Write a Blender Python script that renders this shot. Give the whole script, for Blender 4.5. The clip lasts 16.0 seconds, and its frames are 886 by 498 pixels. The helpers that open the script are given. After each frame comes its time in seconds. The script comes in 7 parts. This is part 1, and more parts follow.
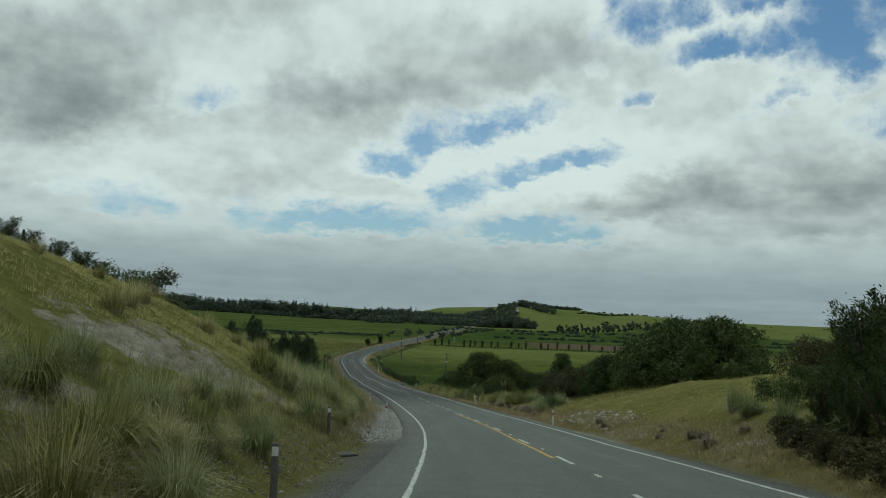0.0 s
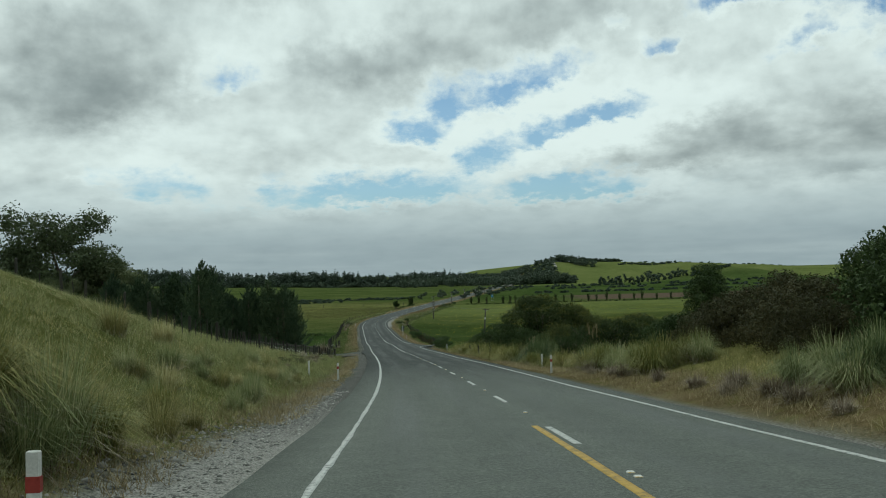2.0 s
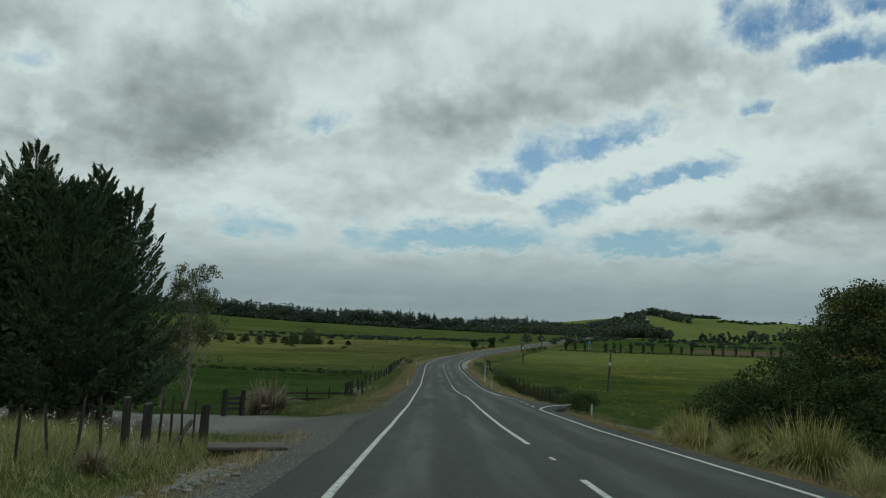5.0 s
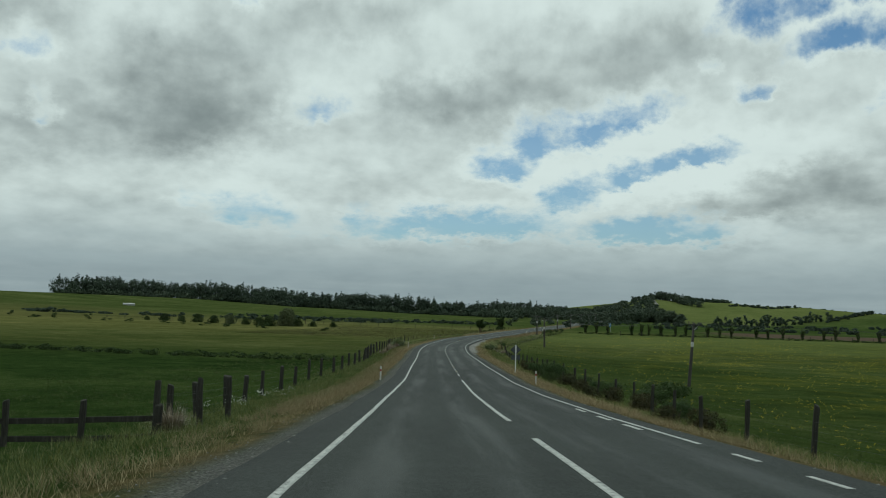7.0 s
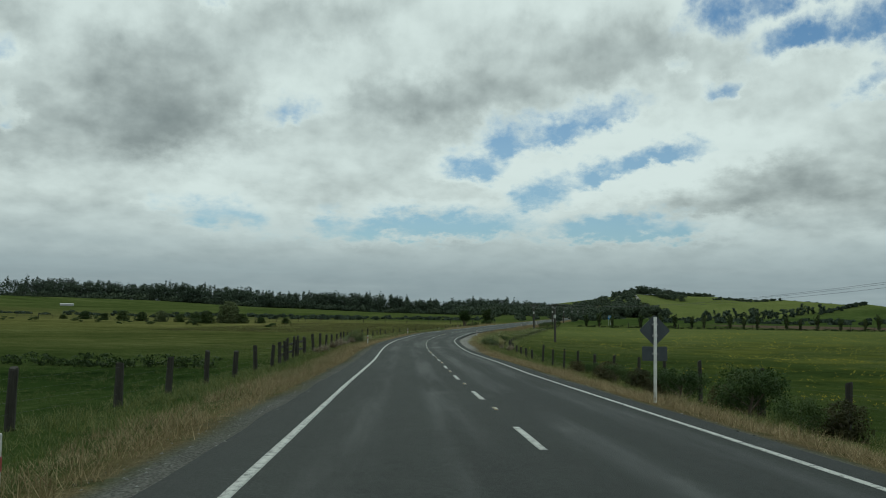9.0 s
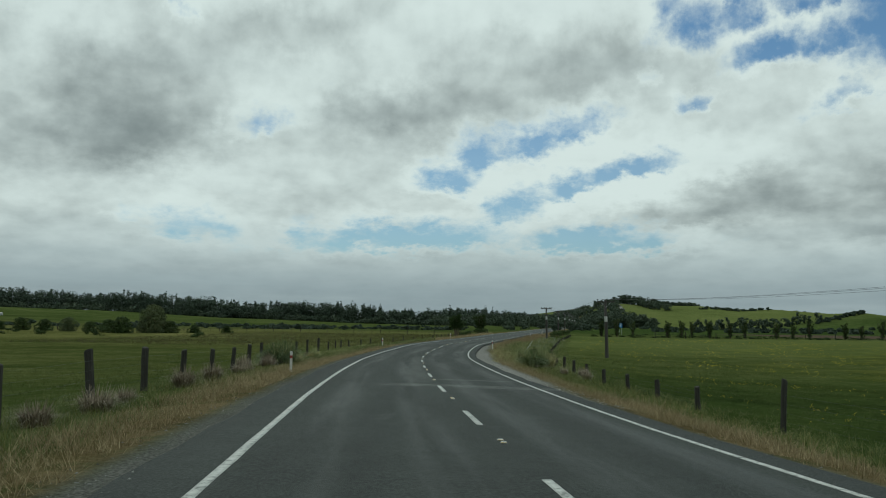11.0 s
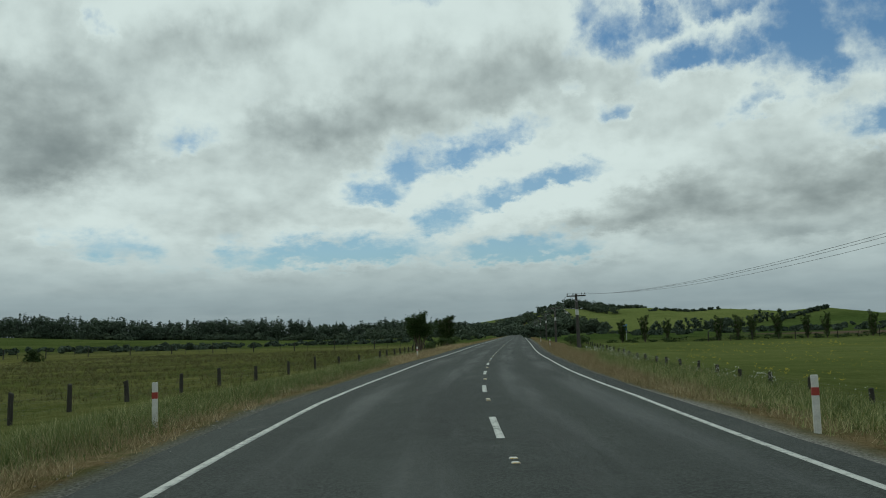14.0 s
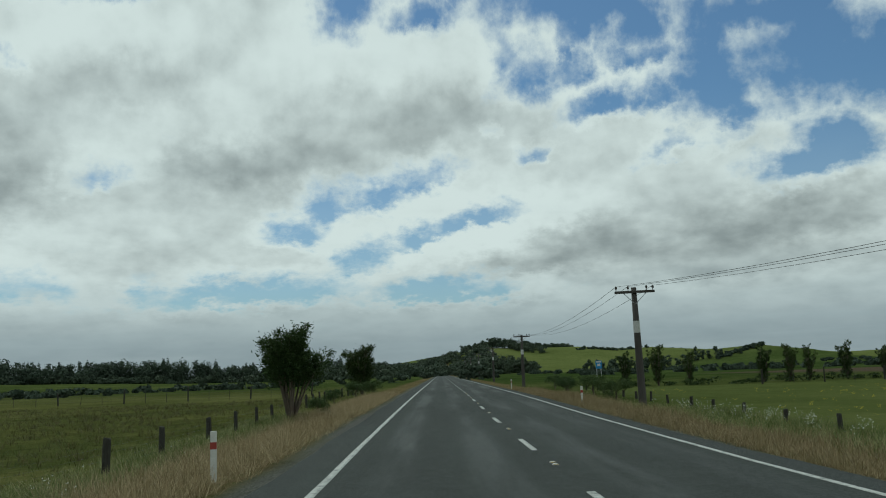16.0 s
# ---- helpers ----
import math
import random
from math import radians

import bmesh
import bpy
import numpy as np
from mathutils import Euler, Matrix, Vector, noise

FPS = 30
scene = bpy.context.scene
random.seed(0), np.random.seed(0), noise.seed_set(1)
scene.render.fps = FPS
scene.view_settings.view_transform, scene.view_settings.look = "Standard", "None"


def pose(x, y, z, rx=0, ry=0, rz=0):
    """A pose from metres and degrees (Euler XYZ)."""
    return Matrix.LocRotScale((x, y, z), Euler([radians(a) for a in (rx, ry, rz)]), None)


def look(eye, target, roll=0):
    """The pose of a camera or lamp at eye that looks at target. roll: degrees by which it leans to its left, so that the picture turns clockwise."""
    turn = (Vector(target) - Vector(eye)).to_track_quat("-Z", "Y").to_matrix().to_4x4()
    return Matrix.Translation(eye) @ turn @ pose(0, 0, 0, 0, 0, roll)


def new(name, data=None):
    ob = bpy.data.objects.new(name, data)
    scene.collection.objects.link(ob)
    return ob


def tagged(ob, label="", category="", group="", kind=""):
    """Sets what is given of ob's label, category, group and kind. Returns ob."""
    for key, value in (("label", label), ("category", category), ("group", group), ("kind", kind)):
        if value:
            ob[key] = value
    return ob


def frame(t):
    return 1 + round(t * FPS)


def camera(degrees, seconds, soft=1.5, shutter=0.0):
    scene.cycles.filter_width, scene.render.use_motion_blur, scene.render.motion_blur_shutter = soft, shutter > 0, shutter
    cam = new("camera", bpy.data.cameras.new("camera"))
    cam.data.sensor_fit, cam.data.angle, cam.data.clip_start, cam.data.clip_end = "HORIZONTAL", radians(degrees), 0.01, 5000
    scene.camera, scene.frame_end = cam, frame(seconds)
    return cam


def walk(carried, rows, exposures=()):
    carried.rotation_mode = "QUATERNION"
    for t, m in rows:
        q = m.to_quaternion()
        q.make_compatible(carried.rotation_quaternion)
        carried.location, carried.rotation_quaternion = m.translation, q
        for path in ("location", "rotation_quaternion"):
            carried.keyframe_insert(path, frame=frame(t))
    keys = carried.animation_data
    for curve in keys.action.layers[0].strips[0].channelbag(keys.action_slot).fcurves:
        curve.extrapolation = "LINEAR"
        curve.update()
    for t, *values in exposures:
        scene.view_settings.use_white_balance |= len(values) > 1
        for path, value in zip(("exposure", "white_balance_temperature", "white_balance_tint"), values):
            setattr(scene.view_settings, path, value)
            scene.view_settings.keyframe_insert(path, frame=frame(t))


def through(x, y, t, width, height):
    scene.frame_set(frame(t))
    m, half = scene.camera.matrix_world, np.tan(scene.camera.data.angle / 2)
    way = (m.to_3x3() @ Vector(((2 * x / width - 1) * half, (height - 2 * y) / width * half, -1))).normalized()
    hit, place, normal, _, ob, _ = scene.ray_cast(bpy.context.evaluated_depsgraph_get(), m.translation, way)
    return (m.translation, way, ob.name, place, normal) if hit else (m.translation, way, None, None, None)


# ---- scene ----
cam = camera(52.0, 16.0, soft=1.0)
PATH = [  # seconds, eye, yaw, pitch, roll
    (0, -4.19, -37.53, 19.32, -1.84, 3.79, 2.34),
    (0.5, -3.38, -27.89, 18.58, 0.37, 6.42, 1.6),
    (1, -2.83, -17.39, 17.4, 0.31, 6.09, 1.99),
    (1.5, -2.43, -5.01, 16.2, 0.04, 0.87, -1.38),
    (2, -2.34, 9.11, 14.97, 0.18, 1.56, -1.58),
    (2.5, -2.72, 22.57, 13.86, 1.55, 2.95, 0.32),
    (3, -3.23, 35.56, 12.83, 1.83, 3.46, 0.63),
    (3.5, -4, 47.82, 11.94, 2.32, 4.08, 1.08),
    (4, -4.97, 59.98, 11.11, 2.9, 5.13, 1.04),
    (4.5, -6.07, 72.69, 10.25, 5.22, 8.93, 1.59),
    (5, -7.08, 85.51, 9.37, 5.29, 4.62, 1.87),
    (5.5, -8.2, 97.82, 8.63, 5.28, 4.42, 1.83),
    (6, -9.37, 110.11, 7.85, 5.27, 4.22, 1.79),
    (6.5, -10.5, 122.37, 7.11, 5.26, 4.01, 1.75),
    (7, -11.6, 134.54, 6.51, 5.25, 3.81, 1.72),
    (7.5, -12.74, 146.61, 5.91, 5.24, 3.61, 1.68),
    (8, -14.04, 157.65, 5.25, 4.08, 4.73, 1.27),
    (8.5, -15.23, 169.84, 4.57, 3.67, 4.03, 1.15),
    (9, -16.46, 183.32, 3.92, 3.49, 3.87, 0.83),
    (9.5, -17.72, 195.85, 3.52, 3.07, 4.05, 0.96),
    (10, -19.03, 208.28, 3.23, 2.66, 4.24, 1.09),
    (10.5, -20.28, 220.68, 2.92, 2.24, 4.43, 1.21),
    (11, -21.49, 233.06, 2.69, 1.82, 4.61, 0.7),
    (11.5, -22.8, 245.47, 2.46, 1.41, 4.8, 0.21),
    (12, -23.73, 258.09, 2.29, 0.99, 3.04, -2.75),
    (12.5, -24.49, 269.79, 2.13, -0.03, 4.36, -2.2),
    (13, -25.21, 282.14, 1.97, -1.42, 5.47, -0.75),
    (13.5, -25.52, 292.92, 1.84, -1.7, 5.65, -0.64),
    (14, -25.48, 304.96, 1.81, -2.57, 5.39, -1.62),
    (14.5, -25.15, 318.53, 1.89, -4.55, 4.97, -1.81),
    (15, -24.55, 331.6, 1.89, -6.4, 5.18, -2.03),
    (15.5, -23.64, 343.37, 1.88, -8.27, 6.3, -2.33),
    (16, -22.73, 354.72, 1.85, -7.73, 7.78, -2.03),
]
BEND = [3.07, 1.36, 2.57, 2.03, 0.6, 1.37, 0.72, 0.53, 0.87, 0.23, -0.57, 0.26, 0.66, -0.14, -0.83, 0.94, -0.27, -0.68, 1.25, -1.21, -1.3, -0.65, -4.94, -2.73, -2.68, -1.1, -0.48, -0.57, -0.29, 0.01, 0.02]  # per kilometre, every 15 m from -35 m
LEVEL = [17.75, 16.23, 14.76, 13.47, 12.24, 11.08, 10.03, 9.02, 7.99, 7.09, 6.14, 5.31, 4.61, 3.72, 2.92, 2.27, 1.9, 1.52, 1.21, 0.94, 0.74, 0.56, 0.4, 0.39, 0.48, 0.42, 0.42, 0.36, 0.37, 0.42, 0.45]
HALF_LEFT, HALF_RIGHT, CROWN = 3.47, 3.06, 0.006


def eye_pose(x, y, z, yaw, pitch, roll):
    return pose(x, y, z, 0, 0, yaw) @ pose(0, 0, 0, 90 + pitch) @ pose(0, 0, 0, 0, 0, roll)


walk(cam, [(t, eye_pose(*row)) for t, *row in PATH], [(0.0, -0.25, 6000, -10), (1.0, -0.23, 6000, -10), (1.4, -0.08, 6000, -10), (2.2, -0.06, 6000, -10), (2.8, -0.08, 6000, -10), (4.5, -0.33, 6000, -10), (8.0, -0.24, 6000, -10), (12.5, -0.25, 6000, -10), (13.0, -0.38, 6000, -10), (13.6, -0.27, 6000, -10), (15.0, -0.31, 5980, -10), (16.0, -0.30, 5950, -10)])

# ---- world and sun ----
SUN_HIGH, SUN_TURN = 58.0, 25.0  # degrees above the horizon, degrees to the left of +y


def build_world():
    w = bpy.data.worlds.new("sky")
    scene.world = w
    w.use_nodes = True
    nt = w.node_tree
    nt.nodes.clear()
    N, L = nt.nodes.new, nt.links.new

    def math_(op, a, b=None, c=None, clamp=False):
        n = N("ShaderNodeMath")
        n.operation, n.use_clamp = op, clamp
        for k, v in enumerate((a, b, c)):
            if v is None:
                continue
            if isinstance(v, (int, float)):
                n.inputs[k].default_value = v
            else:
                L(v, n.inputs[k])
        return n.outputs[0]

    def smooth(v, lo, hi, a=0.0, b=1.0):
        n = N("ShaderNodeMapRange")
        n.interpolation_type = "SMOOTHSTEP"
        for k, q in enumerate((lo, hi, a, b)):
            n.inputs[k + 1].default_value = q
        L(v, n.inputs[0])
        return n.outputs[0]

    out, back = N("ShaderNodeOutputWorld"), N("ShaderNodeBackground")
    sky = N("ShaderNodeTexSky")
    sky.sky_type, sky.sun_disc = "NISHITA", False
    sky.sun_elevation, sky.sun_rotation = radians(SUN_HIGH), radians(-SUN_TURN)
    sky.air_density, sky.dust_density, sky.ozone_density = 1.0, 0.6, 1.5
    coord = N("ShaderNodeTexCoord")
    sep = N("ShaderNodeSeparateXYZ")
    L(coord.outputs["Generated"], sep.inputs[0])
    X, Y, Z = sep.outputs
    # azimuth (degrees to the right of +y) and height (degrees); clouds flatten towards the horizon
    azim = math_("MULTIPLY", math_("ARCTAN2", X, Y), 57.2958)
    high = math_("MULTIPLY", math_("ARCSINE", Z), 57.2958)
    flat = N("ShaderNodeCombineXYZ")
    L(math_("MULTIPLY", azim, 0.125), flat.inputs[0])
    L(math_("MULTIPLY", math_("LOGARITHM", math_("ADD", math_("MAXIMUM", high, 0.0), 5.0), 2.71828), 2.6), flat.inputs[1])

    def noise_at(scale, detail, rough, offset, stretch=(1, 1, 1), distort=0.0):
        m = N("ShaderNodeMapping")
        m.inputs["Location"].default_value = offset
        m.inputs["Scale"].default_value = stretch
        L(flat.outputs[0], m.inputs[0])
        n = N("ShaderNodeTexNoise")
        n.inputs["Scale"].default_value, n.inputs["Detail"].default_value = scale, detail
        n.inputs["Roughness"].default_value, n.inputs["Distortion"].default_value = rough, distort
        L(m.outputs[0], n.inputs["Vector"])
        return n.outputs["Fac"]

    # ragged edges: places are read through a small warp at two scales
    coarse_a, coarse_h = noise_at(3.0, 2, 0.5, (7.3, 2.1, 0)), noise_at(3.0, 2, 0.5, (1.3, 9.1, 0))
    ragged_a, ragged_h = noise_at(9.0, 6, 0.62, (2.7, 6.1, 0)), noise_at(9.0, 6, 0.62, (8.3, 3.4, 0))
    wa = math_("ADD", azim, math_("ADD", math_("MULTIPLY_ADD", coarse_a, 3.2, -1.6), math_("MULTIPLY_ADD", ragged_a, 2.4, -1.2)))
    wh = math_("ADD", high, math_("ADD", math_("MULTIPLY_ADD", coarse_h, 1.6, -0.8), math_("MULTIPLY_ADD", ragged_h, 1.8, -0.9)))

    def spot(a, h, ra, rh, turn, weight):
        c, s = math.cos(radians(turn)), math.sin(radians(turn))
        da, dh = math_("SUBTRACT", wa, a), math_("SUBTRACT", wh, h)
        u = math_("ADD", math_("MULTIPLY", da, c / ra), math_("MULTIPLY", dh, s / ra))
        v = math_("SUBTRACT", math_("MULTIPLY", dh, c / rh), math_("MULTIPLY", da, s / rh))
        v = math_("SUBTRACT", math_("MULTIPLY", v, 0.76), math_("MULTIPLY", math_("ABSOLUTE", v), 0.24))  # soft above, crisp below
        r = math_("ADD", math_("MULTIPLY", u, u), math_("MULTIPLY", v, v))
        return math_("MULTIPLY", math_("POWER", 2.718, math_("MULTIPLY", r, -1.0)), weight)

    def spots(rows, how):
        got = None
        for row in rows:
            g = spot(*row)
            got = g if got is None else math_(how, got, g)
        return got

    gaps = math_("MAXIMUM", spots(GAPS_HIGH + GAPS_EAST + GAPS_PUFF, "MAXIMUM"), math_("MULTIPLY", spots(GAPS_BAND, "MAXIMUM"), 0.88))
    gaps = math_("MAXIMUM", gaps, spots(GAPS_LOW, "MAXIMUM"))
    big = noise_at(0.9, 3, 0.5, (3.1, 0.4, 0), (1, 1, 1), 0.2)
    fine = noise_at(2.4, 12, 0.60, (0.2, 5.4, 0), (0.95, 1, 1), 0.0)
    puff = noise_at(2.6, 4, 0.45, (4.2, 1.4, 0), (0.95, 1.05, 1), 0.0)
    lump = noise_at(6.0, 6, 0.5, (1.9, 7.7, 0), (0.95, 1.05, 1), 0.0)
    dens = math_("SUBTRACT", math_("ADD", math_("MULTIPLY_ADD", fine, 1.5, -0.16), math_("MULTIPLY_ADD", big, 0.2, -0.1)), math_("MULTIPLY", gaps, 1.0))
    cover = smooth(dens, -0.42, 0.34)
    # cloud brightness: sunlit tops and thin rims, thick grey undersides, small puffs
    heavy = math_("SUBTRACT", math_("ADD", spots(GREYS, "ADD"), 0.34), spots(LIGHTS, "ADD"))
    heavy = math_("ADD", heavy, math_("MULTIPLY_ADD", puff, 0.6, -0.30))
    heavy = math_("ADD", heavy, math_("MULTIPLY_ADD", lump, 0.34, -0.17))
    heavy = math_("ADD", heavy, math_("MULTIPLY_ADD", fine, 0.18, -0.09))
    heavy = math_("SUBTRACT", heavy, math_("MULTIPLY", smooth(gaps, 0.03, 0.45), 0.22))
    thick = smooth(heavy, 0.0, 1.0)
    mix_c = N("ShaderNodeMix")
    mix_c.data_type = "RGBA"
    L(thick, mix_c.inputs[0])
    mix_c.inputs[6].default_value, mix_c.inputs[7].default_value = CLOUD_LIGHT, CLOUD_GREY
    # a greyer, level deck low over the land, in long flat streaks
    streak = noise_at(1.3, 5, 0.5, (5.5, 0.7, 0), (0.35, 2.6, 1), 0.1)
    low = math_("ADD", smooth(high, 1.5, 7.5, 1.0, 0.0), math_("MULTIPLY_ADD", streak, 0.5, -0.25), None, True)
    deck = N("ShaderNodeMix")
    deck.data_type = "RGBA"
    L(smooth(math_("ADD", high, math_("MULTIPLY_ADD", streak, 4.0, -2.0)), 1.0, 5.0), deck.inputs[0])
    deck.inputs[6].default_value, deck.inputs[7].default_value = CLOUD_LOW, CLOUD_DECK
    haze = N("ShaderNodeMix")
    haze.data_type = "RGBA"
    L(math_("MULTIPLY", low, 0.85), haze.inputs[0])
    L(mix_c.outputs[2], haze.inputs[6])
    L(deck.outputs[2], haze.inputs[7])
    cover_low = math_("MAXIMUM", math_("MAXIMUM", cover, smooth(high, 9.0, 17.0, 0.13, 0.015)), smooth(high, 2.6, 4.4, 1.0, 0.0))
    blue = N("ShaderNodeVectorMath")
    blue.operation = "MULTIPLY"
    L(sky.outputs[0], blue.inputs[0])
    blue.inputs[1].default_value = (0.062, 0.072, 0.084)
    fin = N("ShaderNodeMix")
    fin.data_type = "RGBA"
    L(cover_low, fin.inputs[0]), L(blue.outputs[0], fin.inputs[6]), L(haze.outputs[2], fin.inputs[7])
    L(fin.outputs[2], back.inputs[0])
    back.inputs[1].default_value = 1.0
    L(back.outputs[0], out.inputs[0])


# azimuth, height, half width, half height, tilt, in degrees, and weight: blue breaks, grey undersides and bright tops of the cloud deck
GAPS_HIGH = [(-22.8, 22.0, 2.2, 1.5, 2, 1), (-18.6, 18.6, 0.8, 0.6, 2, 0.5), (-16.2, 22.7, 2.2, 0.6, 7, 0.7), (-12.1, 23.3, 3.2, 0.9, 14, 0.9), (-9.2, 24.4, 2.2, 0.7, 2, 0.8), (1.9, 22.8, 2.9, 1.9, 2, 1), (6.4, 22.0, 3.1, 1.0, 2, 1), (8.0, 24.3, 6.0, 1.9, 2, 1),
             (16.4, 22.6, 7.2, 2.3, -8, 1.1), (20.9, 20.6, 2.8, 2.0, 2, 1), (14.0, 17.9, 2.6, 1.6, 2, 1), (12.7, 19.2, 1.4, 1.7, 32, 0.7), (18.7, 16.1, 3.4, 0.8, 7, 1), (16.2, 18.9, 0.8, 2.0, 2, 0.8)]
GAPS_BAND = [(-13.4, 12.1, 2.6, 0.8, 12, 0.72), (-30.3, 14.1, 1.4, 0.8, 2, 0.6), (-29.6, 10.7, 1.1, 0.8, 2, 0.6), (-1.7, 8.9, 2.3, 0.8, 2, 1), (0.9, 10.3, 2.3, 1.1, 20, 1), (3.8, 10.9, 2.6, 0.8, 8, 1), (6.6, 12.0, 3.5, 0.8, 12, 1),
             (14.0, 13.3, 1.5, 0.5, 10, 0.7), (9.6, 9.4, 4.5, 0.6, 12, 1), (6.2, 8.3, 3.2, 0.6, 16, 1), (2.9, 6.9, 2.6, 0.9, 7, 1), (1.3, 7.3, 1.1, 0.5, 2, 0.8), (10.9, 15.0, 0.8, 0.4, 2, 0.5)]
GAPS_LOW = [(-4.5, 5.1, 8.5, 0.75, 3, 1), (7.7, 5.0, 6.4, 0.7, 1, 1), (-10.9, 5.0, 2.1, 0.55, 2, 0.7), (-17.6, 5.5, 3.5, 1.0, -3, 0.7), (-21.3, 6.0, 1.4, 0.4, 2, 0.4)]
GAPS_EAST = [(30.4, 17.4, 5.9, 3.1, -2, 1.1), (34.6, 15.8, 4.2, 2.7, -2, 1.1), (30.5, 11.5, 3.7, 1.1, 8, 1), (26.5, 17.2, 1.9, 2.0, -2, 0.8), (25.9, 13.5, 2.4, 0.7, 18, 0.6), (33.1, 12.3, 3.1, 1.0, -2, 0.8), (28.9, 15.1, 3.8, 1.3, 18, 0.7), (44, 19, 9, 6, 0, 0.9), (24.7, 18.6, 2.6, 2.2, 0, 1), (16.6, 20.9, 1.9, 1.9, 0, 0.9), (26.8, 15.1, 2.2, 1.4, 0, 0.8), (28.5, 20.6, 7.5, 1.8, -2, 1.1), (25.2, 16.4, 3.8, 2.5, 2, 1.1)]
GAPS_PUFF = [(26.0, 15.0, 2.6, 1.33, -16, 1), (16.4, 18.1, 1.9, 1.0, 8, 0.9), (32.1, 12.3, 3.7, 1.2, -12, 1), (30.5, 18.3, 5.6, 2.32, -2, 1), (20.7, 18.9, 3.1, 0.9, 2, 1), (22.7, 13.4, 2.4, 0.7, 22, 0.8), (21.9, 16.2, 2.2, 1.0, 1, 0.9)]
GREYS = [(-21.3, 10.6, 5.4, 2.1, 2, 0.46), (-5.1, 13.2, 6.4, 1.9, 2, 0.34), (-10.8, 17.4, 4.1, 1.4, 2, 0.22), (17.2, 7.4, 5.7, 1.2, 7, 0.26), (7.8, 15.6, 5.6, 1.4, 10, 0.2), (-30.2, 17.2, 2.8, 2.3, 2, 0.25), (-21.6, 15.3, 4.4, 1.8, 2, 0.15), (8.8, 6.1, 5.7, 0.5, 4, 0.2),
         (-13.2, 7.8, 5.0, 0.7, 2, 0.12), (-29.8, 9.0, 3.0, 1.3, 2, 0.2), (29.0, 8.0, 6.0, 1.1, 4, 0.35), (25.2, 5.7, 6.7, 0.8, 2, 0.25)]
LIGHTS = [(-5.7, 15.6, 4.1, 1.6, 2, 0.35), (2.8, 19.6, 5.7, 1.8, 2, 0.3), (-13.8, 20.5, 6.4, 1.7, 2, 0.3), (-16.4, 8.1, 5.8, 1.2, 2, 0.25), (6.7, 10.0, 4.3, 1.1, 10, 0.3), (9.5, 7.9, 5.0, 0.9, 12, 0.3), (14.1, 9.5, 4.7, 0.9, 10, 0.3), (18.8, 18.1, 3.0, 1.6, 7, 0.4),
          (-25.1, 17.3, 4.2, 2.0, 2, 0.25), (12.4, 19.9, 3.2, 2.0, 2, 0.3), (-10.6, 14.0, 2.2, 2.1, 62, 0.25), (1.1, 8.2, 3.2, 0.8, 2, 0.25)]
CLOUD_LIGHT, CLOUD_GREY, CLOUD_LOW, CLOUD_DECK = (0.88, 0.87, 0.87, 1), (0.27, 0.28, 0.29, 1), (0.30, 0.33, 0.37, 1), (0.435, 0.465, 0.50, 1)
build_world()
sun = new("sun", bpy.data.lights.new("sun", "SUN"))
sun.data.energy, sun.data.angle, sun.data.color = 1.1, radians(9), (1.0, 0.95, 0.87)
aim = Vector((-math.sin(radians(SUN_TURN)) * math.cos(radians(SUN_HIGH)), math.cos(radians(SUN_TURN)) * math.cos(radians(SUN_HIGH)), math.sin(radians(SUN_HIGH))))
sun.matrix_world = look(aim * 300, (0, 0, 0))

# ---- materials ----
def node_mat(name):
    m = bpy.data.materials.new(name)
    m.use_nodes = True
    return m, m.node_tree, m.node_tree.nodes["Principled BSDF"]


